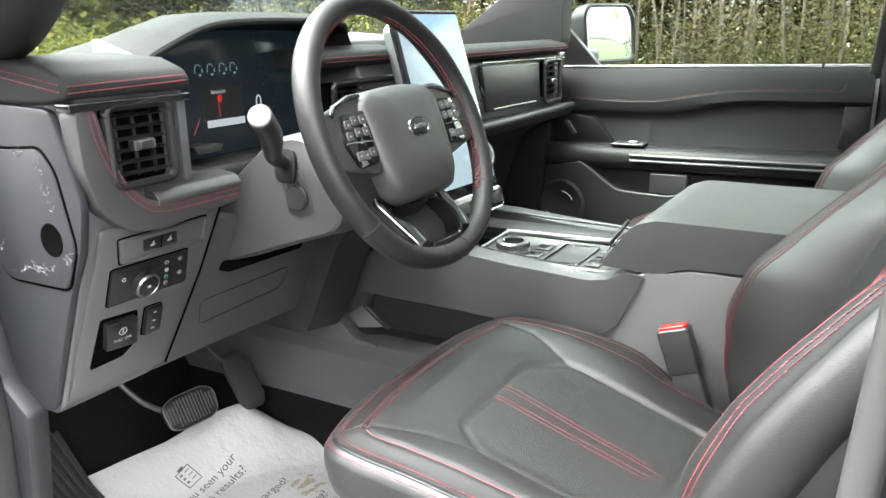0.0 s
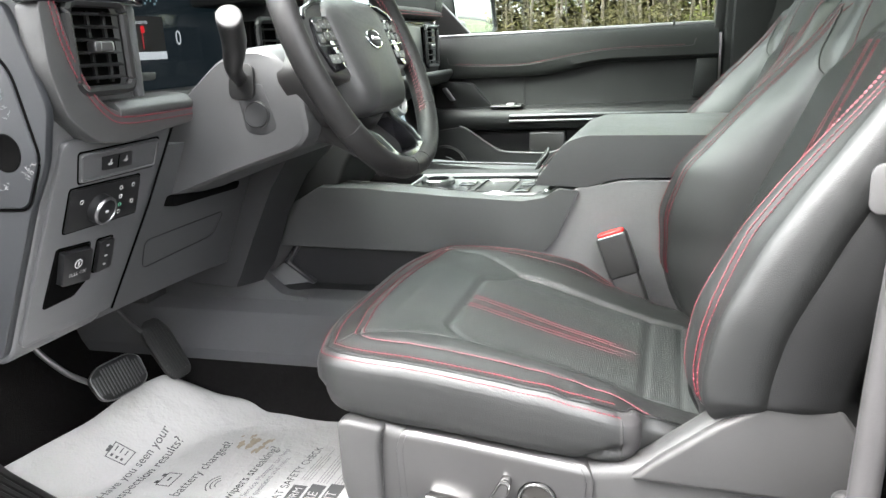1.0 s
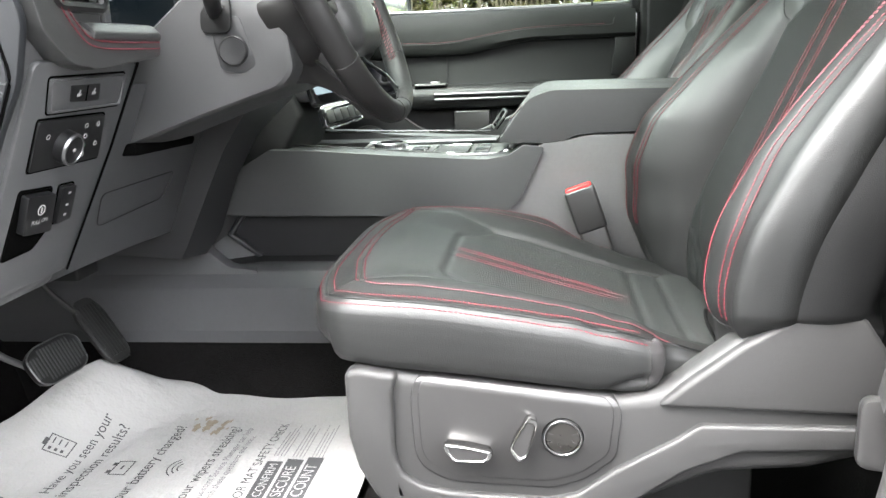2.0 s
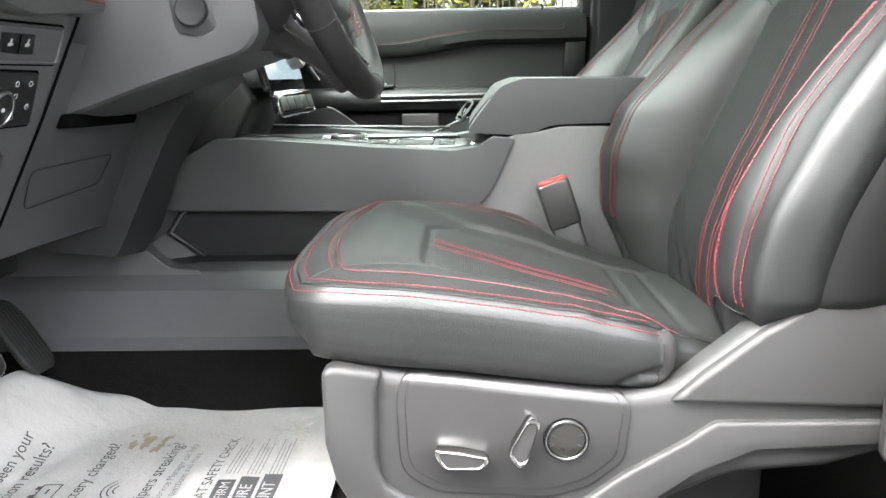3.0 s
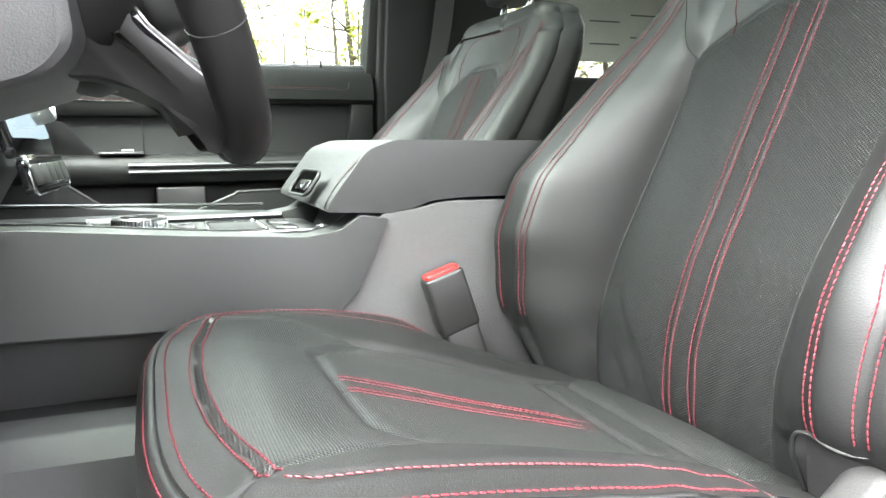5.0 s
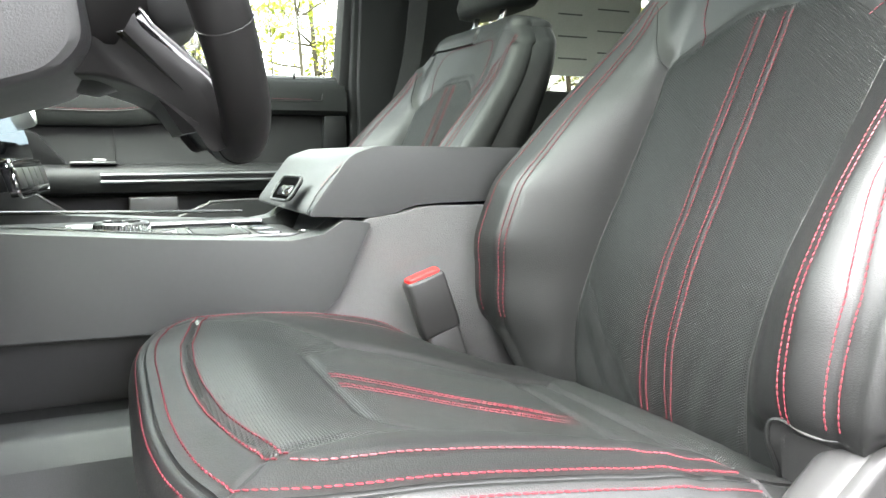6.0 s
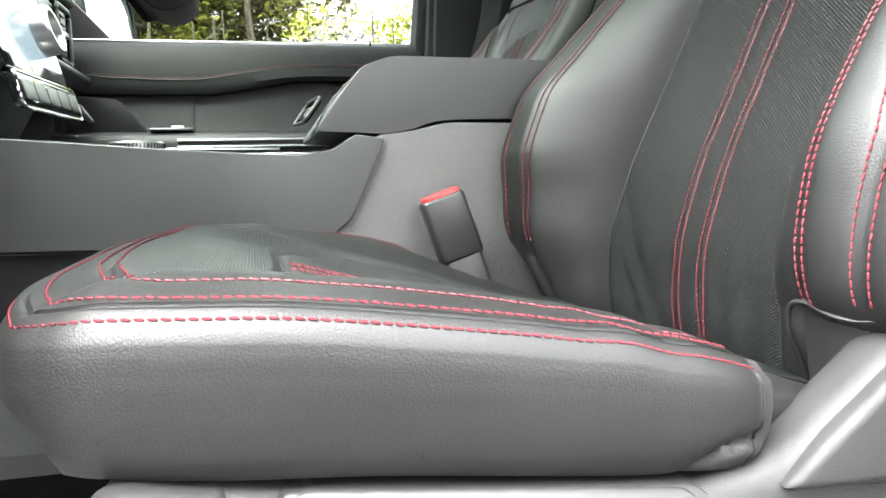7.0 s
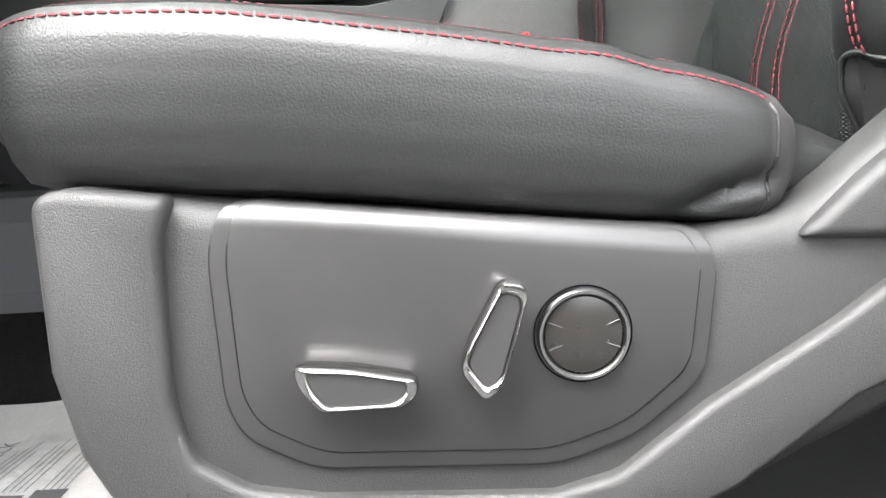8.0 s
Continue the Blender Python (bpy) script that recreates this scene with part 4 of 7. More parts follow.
for off in (-0.0034, 0.0034):
    sl = smooth_line([(-0.2328, a, b) for a, b in seam], 60)
    out = []
    for i, p in enumerate(sl):
        d = (sl[min(59, i + 1)] - sl[max(0, i - 1)]).normalized()
        out.append(p + V(0, -d.z, d.y) * off)
    lines.append(out)
part("vent_stitching", stitches(lines, pitch=0.0050, long=0.0041, r=0.00078), RED_THREAD, dash, "two rows of red stitching")
part("ledge", prism(soften([(-0.256, 1.244), (-0.232, 1.244), (-0.230, 1.252), (-0.24, 1.262), (-0.275, 1.266), (-0.275, 1.244)], 0.004), "y", -0.266, -0.131, 0.006, 4), SOFT, dash, "padded leather ledge below the vent")


def air_vent(y0, y1, z0, z1, x, slats, parent, knob=True):
    cy, cz = (y0 + y1) / 2, (z0 + z1) / 2
    m = facing((x, cy, cz), (1, 0, 0))
    w, h = y1 - y0, z1 - z0
    vent = part("air_vent", prism([(a + cy, b + cz) for a, b in rounded(w + 0.010, h + 0.010, 0.010)], "x", x - 0.05, x - 0.0125, 0.001, 1), VOID, parent, "air vent with horizontal slats")
    part("surround", tube([V(x + 0.001, a + cy, b + cz) for a, b in rounded(w + 0.012, h + 0.012, 0.012)], 0.0058, 8, closed=True), VENT_BLACK, vent, "satin black vent surround")
    for k in range(slats):
        z = z0 + h * (k + 0.5) / slats
        part("slat", prism([(x - 0.0080, z + 0.0022), (x - 0.001, z - 0.0009), (x + 0.0004, z), (x - 0.001, z + 0.0009), (x - 0.0080, z + 0.0032)], "y", y0 + 0.001, y1 - 0.001, 0.0004, 1), VENT_BLACK, vent)
    for k in range(3):
        y = y0 + w * (k + 0.5) / 3
        part("vane", prism([(x - 0.0130, z0 + 0.002), (x - 0.0090, z0 + 0.002), (x - 0.0090, z1 - 0.002), (x - 0.0130, z1 - 0.002)], "y", y - 0.002, y + 0.002), DARK, vent)
    if knob:
        kb = part("vent_tab", prism([(a + cy, b + cz) for a, b in rounded(0.030, 0.012, 0.003)], "x", x - 0.004, x + 0.008, 0.002, 2), SATIN_CHROME, vent, "satin chrome adjusting tab")
        part("tab_grip", prism([(a + cy + 0.002, b + cz) for a, b in rounded(0.018, 0.009, 0.002)], "x", x + 0.006, x + 0.0088, 0.0008, 1), SATIN, kb)
    return vent


air_vent(-0.312, -0.238, 1.281, 1.360, -0.238, 6, dash)

# lower facia panel beside the column, with lamp switch, parking brake and dimmer


def low(y, z, out=0.0):
    """A place on the sloped lower facia."""
    return V(-0.262 - (1.212 - z) * 0.437 + 0.0035, y, z) + V(0.915, 0, -0.403).normalized() * out


def low_pose(y, z, out=0.0):
    return facing(low(y, z, out), (0.915, 0, -0.403))


def low_plate(name, pts, depth, bevel, mat, parent, label="", out=0.0, r=0.004):
    """A flat piece that lies on the lower facia, outlined by places across and up."""
    cy, cz = sum(a for a, _ in pts) / len(pts), sum(b for _, b in pts) / len(pts)
    m = low_pose(cy, cz, out)
    return part(name, plate(soften([(a - cy, (b - cz) * 1.09) for a, b in pts], r), depth, bevel, m), mat, parent, label)


facia = low_plate("switch_facia", [(-0.335, 1.226), (-0.152, 1.224), (-0.165, 1.127), (-0.194, 0.992), (-0.345, 0.992)], 0.007, 0.004, PLASTIC, dash, "grained black lower facia", out=-0.006, r=0.012)
STRIP_BOX, LAMP_BOX, BRAKE_BOX, DIM_BOX = [(-0.310, 1.211), (-0.175, 1.212), (-0.173, 1.178), (-0.302, 1.178)], [(-0.313, 1.172), (-0.197, 1.170), (-0.190, 1.122), (-0.312, 1.123)], [(-0.314, 1.102), (-0.268, 1.098), (-0.262, 1.057), (-0.309, 1.062)], [(-0.250, 1.099), (-0.225, 1.098), (-0.222, 1.061), (-0.248, 1.059)]


def grown(pts, k):
    cy, cz = sum(a for a, _ in pts) / 4, sum(b for _, b in pts) / 4
    return [(a + (k if a > cy else -k), b + (k if b > cz else -k)) for a, b in pts]


def low_gap(pts, r=0.0012, out=0.0012, mat=VOID):
    """A shadow gap round a piece of the lower facia."""
    part("gap", tube([low(a, b, out) for a, b in soften(pts, 0.004)], r, 6, closed=True), mat, facia)


up = low_plate("button_strip", STRIP_BOX, 0.003, 0.0015, PLASTIC, facia, out=0.0005)
part("button_frame", tube([low(a, b, 0.0040) for a, b in soften(grown(STRIP_BOX, -0.002), 0.004)], 0.0015, 6, closed=True), PLASTIC, facia)
strip = low_plate("release_buttons", [(-0.275, 1.204), (-0.224, 1.204), (-0.220, 1.187), (-0.271, 1.188)], 0.0015, 0.0005, SWITCH_BLACK, up, "dark pair of hatch release buttons", out=0.0032, r=0.002)
part("button_gap", tube([low(-0.2475, 1.2035, 0.0052), low(-0.2455, 1.1880, 0.0052)], 0.0007, 5), VOID, strip)
for y, z in ((-0.260, 1.1960), (-0.234, 1.1965)):
    m = low_pose(y, z, 0.0050)
    part("symbol", join(plate([(-0.003, -0.003), (0.001, -0.003), (0.002, 0.004), (0.0, 0.004), (-0.001, 0.0), (-0.003, 0.0)], 0.0003, 0, m), plate([(0.0015, -0.003), (0.0045, -0.001), (0.0035, 0.0), (0.0015, -0.001)], 0.0003, 0, m)), WHITE_MARK, strip)
lamp = low_plate("lamp_switch_panel", LAMP_BOX, 0.003, 0.0012, SWITCH_BLACK, facia, "black headlamp switch panel", out=0.0008)
KY, KZ = -0.2640, 1.1440
mk = low_pose(KY, KZ, 0.0035)
part("lamp_knob", lathe([(0.0180, 0.0), (0.0176, 0.010), (0.0145, 0.0120), (0.0001, 0.0125)], mk, 40), SWITCH_BLACK, lamp, "round black knob")
part("knob_ring", lathe([(0.0143, 0.0118), (0.0148, 0.0130), (0.0162, 0.0130), (0.0171, 0.0118), (0.0174, 0.0102)], mk, 48), STRIP, lamp, "bright ring on the knob")
part("knob_symbol", plate(rounded(0.005, 0.004, 0.002), 0.0004, 0, mk @ Matrix.Translation((0, 0, 0.0124))), WHITE_MARK, lamp)
for dy, dz, mt in ((0.034, 0.017, WHITE_MARK), (0.036, 0.006, WHITE_MARK), (0.037, -0.004, GREEN_MARK), (0.038, -0.013, WHITE_MARK), (0.056, 0.017, WHITE_MARK), (0.059, -0.004, WHITE_MARK), (-0.030, 0.012, WHITE_MARK)):
    part("lamp_symbol", tube([low(KY + dy + 0.0028 * math.cos(a * 1.0472), KZ + dz + 0.0024 * math.sin(a * 1.0472), 0.0040) for a in range(6)], 0.0005, 4, closed=True), mt, lamp)
well = low_plate("brake_well", [(-0.316, 1.104), (-0.264, 1.100), (-0.258, 1.054), (-0.276, 1.038), (-0.321, 1.036)], 0.001, 0, VOID, facia, "dark finger well", out=0.0014)
pb = low_plate("parking_brake_switch", BRAKE_BOX, 0.009, 0.002, SWITCH_BLACK, facia, "glossy black parking brake switch", out=0.0015, r=0.003)
mp = low_pose(-0.2885, 1.0850, 0.0107)
part("brake_symbol", join(tube([mp @ V(0.0055 * math.cos(a * .5236), 0.0055 * math.sin(a * .5236), 0) for a in range(12)], 0.0006, 4, closed=True), plate([(-0.001, -0.003), (0.001, -0.003), (0.001, 0.003), (-0.001, 0.003)], 0.0004, 0, mp)), WHITE_MARK, pb)
text("pull_mark", "PULL ON", 0.0066, mp @ Matrix.Translation((-0.0125, -0.0150, 0.0002)), WHITE_MARK, pb)
dim = low_plate("dimmer_switch", DIM_BOX, 0.005, 0.002, SWITCH_BLACK, facia, "black rocker dimmer switch", out=0.0015, r=0.002)
for z in (1.092, 1.079, 1.068):
    part("dimmer_symbol", plate(rounded(0.005, 0.0025, 0.001), 0.0004, 0, low_pose(-0.2365, z, 0.0066)), WHITE_MARK, dim)
low_gap(grown(STRIP_BOX, 0.001))
low_gap(grown(LAMP_BOX, 0.001))
low_gap(grown(DIM_BOX, 0.0015))
low_gap([(-0.317, 1.105), (-0.263, 1.101), (-0.257, 1.053), (-0.275, 1.037), (-0.322, 1.035)])
# knee panel below the column and on to the console
knee = [(-0.266, 1.200), (-0.300, 1.125), (-0.372, 0.978), (-0.40, 0.968), (-0.50, 1.02), (-0.70, 1.2)]
part("knee_panel", loft([[V(a - 0.012 * t, y, b - 0.014 * t) for a, b in knee] for y, t in ((-0.206, 0), (-0.10, 0.2), (0.02, 0.6), (0.10, 1.0), (0.135, 1.3))]), KNEE, dash, "grained black knee panel below the column")
kseam = [(-0.143, 1.070), (0.057, 1.068), (0.045, 1.031), (-0.132, 1.027)]


def knee_at(y, z):
    t = np.interp(y, (-0.206, -0.10, 0.02, 0.10, 0.135), (0, 0.2, 0.6, 1.0, 1.3))
    zz = z + 0.014 * t
    return V(-0.300 - (1.125 - zz) * 0.49 - 0.012 * t + 0.0012, y, z)


part("knee_seam", tube([knee_at(a, b) for a, b in soften(kseam, 0.012)], 0.0008, 6, closed=True), DARK, dash)
part("knee_slot", prism(soften([(-0.118, 1.127), (0.048, 1.118), (0.040, 1.108), (-0.120, 1.112)], 0.005), "x", -0.315, -0.289, 0.002, 2), VOID, dash, "dark slot below the column")
part("facia_seam", tube([low(-0.152, 1.223, 0.002), low(-0.165, 1.127, 0.002), low(-0.195, 0.992, 0.002)], 0.0016, 6), VOID, dash)
# pillar that runs down from the dash to the tunnel in front of the console
pillar = [[V(-0.200, 0.105, 1.190), V(-0.195, 0.225, 1.160), V(-0.34, 0.245, 1.18), V(-0.36, 0.110, 1.19)],
          [V(-0.278, 0.118, 1.090), V(-0.263, 0.225, 1.100), V(-0.40, 0.245, 1.10), V(-0.42, 0.112, 1.09)],
          [V(-0.330, 0.128, 0.998), V(-0.307, 0.225, 1.030), V(-0.43, 0.245, 1.03), V(-0.46, 0.115, 1.00)],
          [V(-0.366, 0.138, 0.935), V(-0.345, 0.225, 0.938), V(-0.46, 0.245, 0.95), V(-0.50, 0.120, 0.95)],
          [V(-0.382, 0.142, 0.910), V(-0.377, 0.226, 0.898), V(-0.48, 0.245, 0.91), V(-0.52, 0.130, 0.925)]]
bmp = bmesh.new()
for r in pillar:
    for p in r:
        bmp.verts.new(p)
bmp.verts.ensure_lookup_table()
for i in range(4):
    for j in range(4):
        bmp.faces.new([bmp.verts[k] for k in (i * 4 + j, i * 4 + (j + 1) % 4, i * 4 + 4 + (j + 1) % 4, i * 4 + 4 + j)])
bmp.faces.new([bmp.verts[k] for k in (0, 1, 2, 3)])
bmp.faces.new([bmp.verts[k] for k in (16, 17, 18, 19)])
bmesh.ops.bevel(bmp, geom=[e for e in bmp.edges if e.calc_face_angle(0) > 0.5], offset=0.010, segments=3, affect="EDGES")
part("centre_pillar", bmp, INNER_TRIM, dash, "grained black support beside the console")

# instrument cluster in its hood
hood = [(-0.80, 1.40), (-0.55, 1.44), (-0.40, 1.470), (-0.335, 1.468), (-0.300, 1.458), (-0.298, 1.450), (-0.330, 1.450), (-0.80, 1.380)]
hood_rows = []
for y, k in ((-0.200, -0.055), (-0.150, -0.020), (-0.085, -0.001), (0.0, 0.004), (0.10, 0.004), (0.19, 0.0), (0.235, -0.012), (0.255, -0.055)):
    hood_rows.append([V(a - (0.02 if abs(y - 0.02) > 0.2 else 0), y, b + k) for a, b in hood])
part("cluster_hood", loft(hood_rows), DASH_TOP, dash, "soft black hood over the instruments")
part("hood_edge", tube(smooth_line([V(-0.300 - (0.02 if abs(y - 0.02) > 0.2 else 0), y, 1.454 + k) for y, k in ((-0.204, -0.105), (-0.200, -0.055), (-0.150, -0.020), (-0.085, -0.001), (0.0, 0.004), (0.10, 0.004), (0.19, 0.0), (0.235, -0.012))], 50), 0.0055, 8), DASH_TOP, dash, "rim of the hood")
part("cluster_cheek", prism([(-0.40, 1.44), (-0.262, 1.398), (-0.250, 1.36), (-0.252, 1.262), (-0.275, 1.25), (-0.40, 1.24)], "y", -0.206, -0.192, 0.004, 2), PLASTIC, dash, "black side wall of the instrument bay")
cl = part("instrument_screen", prism([(-0.195, 1.262), (0.25, 1.262), (0.25, 1.438), (0.20, 1.450), (-0.08, 1.450), (-0.145, 1.428), (-0.195, 1.380)], "x", -0.395, -0.380, 0.003), SCREEN_DARK, dash, "dark digital instrument screen")
part("bay_floor", box((-0.40, -0.20, 1.22), (-0.30, 0.25, 1.262), 0.008), DARK, dash, "black lower edge of the instrument bay")
part("bay_lip", prism(soften([(-0.118, 1.290), (-0.062, 1.288), (-0.066, 1.278), (-0.110, 1.278)], 0.004), "x", -0.382, -0.330, 0.002, 2), SATIN, dash, "pale grey lip below the screen")


def on_cluster(y, z, k=0.0006):
    return facing((-0.380 + k, y, z), (1, 0, 0))


for y in (-0.050, -0.026, -0.002, 0.020):
    part("cluster_icon", join(tube([on_cluster(y, 1.391) @ V(0.0062 * math.cos(a * 0.524), 0.0085 * math.sin(a * 0.524), 0) for a in range(1, 8)], 0.0007, 5), plate(rounded(0.005, 0.003, 0.001), 0.0005, 0, on_cluster(y + 0.003, 1.384)), plate(rounded(0.002, 0.006, 0.0008), 0.0005, 0, on_cluster(y + 0.008, 1.390))), GLOW_TEAL, cl)
part("range_mark", join(*[plate(rounded(0.002, 0.002, 0.0006), 0.0005, 0, on_cluster(-0.07 + 0.0025 * k, 1.300 + 0.004 * k)) for k in range(6)]), GLOW_RED, cl)
part("cluster_card", plate(rounded(0.086, 0.052, 0.002), 0.0004, 0, on_cluster(-0.008, 1.340)), DARK, cl, "dark picture card on the screen")
text("cluster_word", "Seatbelts", 0.0080, on_cluster(-0.012, 1.3585, 0.0012) @ Matrix.Translation((-0.018, -0.003, 0)), GLOW_WHITE, cl)
part("belt_icon", join(plate(rounded(0.008, 0.010, 0.002), 0.0006, 0, on_cluster(-0.014, 1.348, 0.0011)), plate(rounded(0.0010, 0.022, 0.0004), 0.0004, 0, on_cluster(-0.016, 1.332, 0.0011))), GLOW_RED, cl, "red warning symbol")
part("cluster_bar", plate(rounded(0.078, 0.011, 0.001), 0.0004, 0, on_cluster(-0.004, 1.311, 0.0011)), GLOW_WHITE, cl)
text("speed_digit", "0", 0.030, on_cluster(0.062, 1.326, 0.0008), GLOW_WHITE, cl)

# middle of the dash behind the tall screen
part("centre_block", prism([(-0.80, 1.375), (-0.40, 1.395), (-0.300, 1.395), (-0.285, 1.36), (-0.300, 1.16), (-0.36, 1.09), (-0.75, 1.1)], "y", 0.225, 0.62, 0.008, 3), PLASTIC, dash, "black centre block of the dashboard")
part("centre_pad", prism([(-0.80, 1.380), (-0.55, 1.405), (-0.32, 1.418), (-0.285, 1.408), (-0.278, 1.396), (-0.286, 1.384), (-0.80, 1.372)], "y", 0.115, 0.330, 0.008, 4), DASH_TOP, dash, "padded leather top left of the screen")
part("centre_stitching", stitches([[V(-0.2772, y, 1.398 + d) for y in np.linspace(0.12, 0.325, 30)] for d in (0.0025, -0.0045)]), RED_THREAD, dash, "red stitching")
air_vent(0.150, 0.330, 1.298, 1.352, -0.285, 3, dash, False)
part("dash_speaker_panel", prism([(-0.76, 1.372), (-0.76, 1.448), (-0.72, 1.450), (-0.46, 1.430), (-0.445, 1.424), (-0.445, 1.390)], "y", 0.345, 0.640, 0.006, 3), PLASTIC, dash, "raised grey speaker panel on the dashboard top")
part("speaker_bar", box((-0.50, 0.06, 1.425), (-0.40, 0.32, 1.452), 0.006), PLASTIC, dash, "raised pod on the dashboard top")
# passenger side
right_profile = [(-0.80, 1.372), (-0.330, 1.385), (-0.300, 1.366), (-0.296, 1.250), (-0.310, 1.215), (-0.34, 1.19), (-0.42, 1.14), (-0.50, 0.92), (-0.75, 0.92)]
part("glovebox_block", prism(right_profile, "y", 0.60, 1.175, 0.008, 3), PLASTIC, dash, "black passenger side of the dashboard")
part("passenger_pad", prism([(-0.80, 1.380), (-0.55, 1.398), (-0.325, 1.408), (-0.288, 1.398), (-0.280, 1.386), (-0.288, 1.374), (-0.80, 1.366)], "y", 0.535, 1.178, 0.008, 4), DASH_TOP, dash, "padded leather brow with red stitching")
part("passenger_stitching", stitches([[V(-0.2795, y, 1.3885 + d) for y in np.linspace(0.545, 1.172, 60)] for d in (0.0025, -0.0045)]), RED_THREAD, dash, "red stitching")
part("trim_panel", prism([(0.672, 1.360), (0.985, 1.356), (0.998, 1.256), (0.700, 1.256)], "x", -0.30, -0.286, 0.004, 2), SATIN, dash, "flat satin black trim panel")
part("panel_chrome", tube([V(-0.284, 0.72, 1.262), V(-0.284, 0.96, 1.260)], 0.0022, 6), DARK_CHROME, dash, "smoked chrome line")
part("brow_chrome", tube([V(-0.290, 0.68, 1.366), V(-0.290, 1.165, 1.360)], 0.0025, 6), GLOSS, dash)
air_vent(1.020, 1.110, 1.258, 1.350, -0.284, 6, dash)
part("passenger_ledge", prism(soften([(-0.345, 1.232), (-0.262, 1.240), (-0.258, 1.228), (-0.275, 1.205), (-0.345, 1.185)], 0.006), "y", 0.60, 1.178, 0.007, 3), SOFT, dash, "padded ledge above the glovebox")
part("vent_chrome", tube([V(-0.276, 0.640, 1.32), V(-0.268, 0.640, 1.30), V(-0.276, 0.640, 1.285)], 0.004, 8), CHROME, dash, "chrome tab of the centre vent")

# tall touch screen with a dial at its foot
display = thing("touch_screen", (-0.26, 0.41, 1.14), "tall portrait touch screen showing a pale map", "screen")
ms = facing((-0.213, 0.392, 1.306), (0.96, -0.06, 0.26))
part("bezel", plate(rounded(0.212, 0.350, 0.012), 0.012, 0.003, ms @ Matrix.Translation((0, 0, -0.012))), GLOSS, display, "glossy black bezel")
lit = part("map", plate(rounded(0.197, 0.322, 0.006), 0.0006, 0, ms @ Matrix.Translation((0, 0.006, 0.0002))), SCREEN, display, "pale blue and white map picture")
part("status_bar", plate(rounded(0.197, 0.030, 0.002), 0.0004, 0, ms @ Matrix.Translation((0, 0.152, 0.0009))), SCREEN_BLUE, lit)
for k in range(9):
    rk = random.Random(k)
    p = V(rk.uniform(-.085, .03), rk.uniform(-.05, .10), 0.0012)
    q = p + V(rk.uniform(0.02, .07), rk.uniform(-.05, .05), 0)
    part("road_line", tube([ms @ p, ms @ ((p + q) / 2 + V(0.004, 0.006, 0)), ms @ q], 0.0008, 4), SCREEN_BLUE, lit)
md = ms @ Matrix.Translation((0.056, -0.110, 0))
part("volume_dial", lathe([(0.030, 0.0), (0.0295, 0.018), (0.027, 0.022), (0.022, 0.022), (0.020, 0.010), (0.0001, 0.009)], md, 44), SATIN_CHROME, display, "satin metal volume dial")
part("dial_face", lathe([(0.0195, 0.0), (0.0195, 0.0135), (0.0001, 0.014)], md, 36), GLOSS, display)
mbtn = ms @ Matrix.Translation((0, -0.196, -0.006))
bp_ = part("button_bar", plate(rounded(0.205, 0.036, 0.008), 0.012, 0.003, mbtn), GLOSS, display, "row of glossy buttons with a chrome edge")
for k in range(5):
    part("button", plate(rounded(0.036, 0.022, 0.003), 0.002, 0.0006, mbtn @ Matrix.Translation((-0.078 + 0.039 * k, 0, 0.0115))), SATIN, bp_)
part("bar_edge", tube([mbtn @ V(a, b, 0.010) for a, b in rounded(0.208, 0.039, 0.009)], 0.0018, 6, closed=True), CHROME, bp_, "chrome edge")
part("rear_housing", plate(rounded(0.185, 0.32, 0.02), 0.03, 0.01, ms @ Matrix.Translation((0, 0.0, -0.042))), PLASTIC, display, "black rear housing")
part("centre_tower", prism([(-0.33, 1.25), (-0.235, 1.20), (-0.205, 1.12), (-0.25, 1.04), (-0.36, 1.02)], "y", 0.285, 0.525, 0.010, 3), DARK, display, "dark centre stack below the screen")

# ---- steering wheel and column ----
column = thing("steering_column", (-0.25, 0, 1.1), "grey-black steering column cover with stalk and adjusting pad", "steering column")
sh = [(-0.345, 1.108), (-0.30, 1.122), (-0.20, 1.156), (-0.098, 1.187), (-0.082, 1.205), (-0.088, 1.262), (-0.110, 1.300), (-0.145, 1.316), (-0.20, 1.305), (-0.285, 1.238), (-0.36, 1.20)]
rows = []
for y, k, dz in ((-0.107, 0.93, 0), (-0.104, 0.97, 0), (-0.096, 1.0, 0), (-0.05, 1.02, -0.004), (0.0, 1.03, -0.005), (0.05, 1.02, -0.004), (0.096, 1.0, 0), (0.104, 0.97, 0), (0.107, 0.93, 0)):
    rows.append([V(-0.22 + (a + 0.22) * k, y, 1.21 + (b - 1.21) * k + dz * (b < 1.2)) for a, b in soften(sh, 0.02)])
part("shroud", loft(rows), COLUMN, column, "grained plastic column shroud", 30)
part("stalk_boot", plate(rounded(0.040, 0.044, 0.010), 0.004, 0.0015, facing((-0.172, -0.106, 1.272), (-0.15, -1, 0.1))), VENT_BLACK, column, "recess round the stalk")
tip = V(-0.128, -0.192, 1.346)
root = V(-0.176, -0.100, 1.272)
stalk = part("stalk", tube(smooth_line([root, root.lerp(tip, 0.3) + V(0, -0.012, -0.004), root.lerp(tip, 0.62), tip], 14), [0.0085, 0.0085, 0.009, 0.0095, 0.0105, 0.0115, 0.0125, 0.0135, 0.0142, 0.0147, 0.0150, 0.0150, 0.0150, 0.0145], 16), VENT_BLACK, column, "black multifunction stalk")
part("stalk_end", lathe([(0.0148, -0.004), (0.0148, 0.0020), (0.0135, 0.0034), (0.0001, 0.0038)], facing(tip, (0.40, -0.77, 0.50)), 28), PALE_CAP, stalk, "pale round end of the stalk")
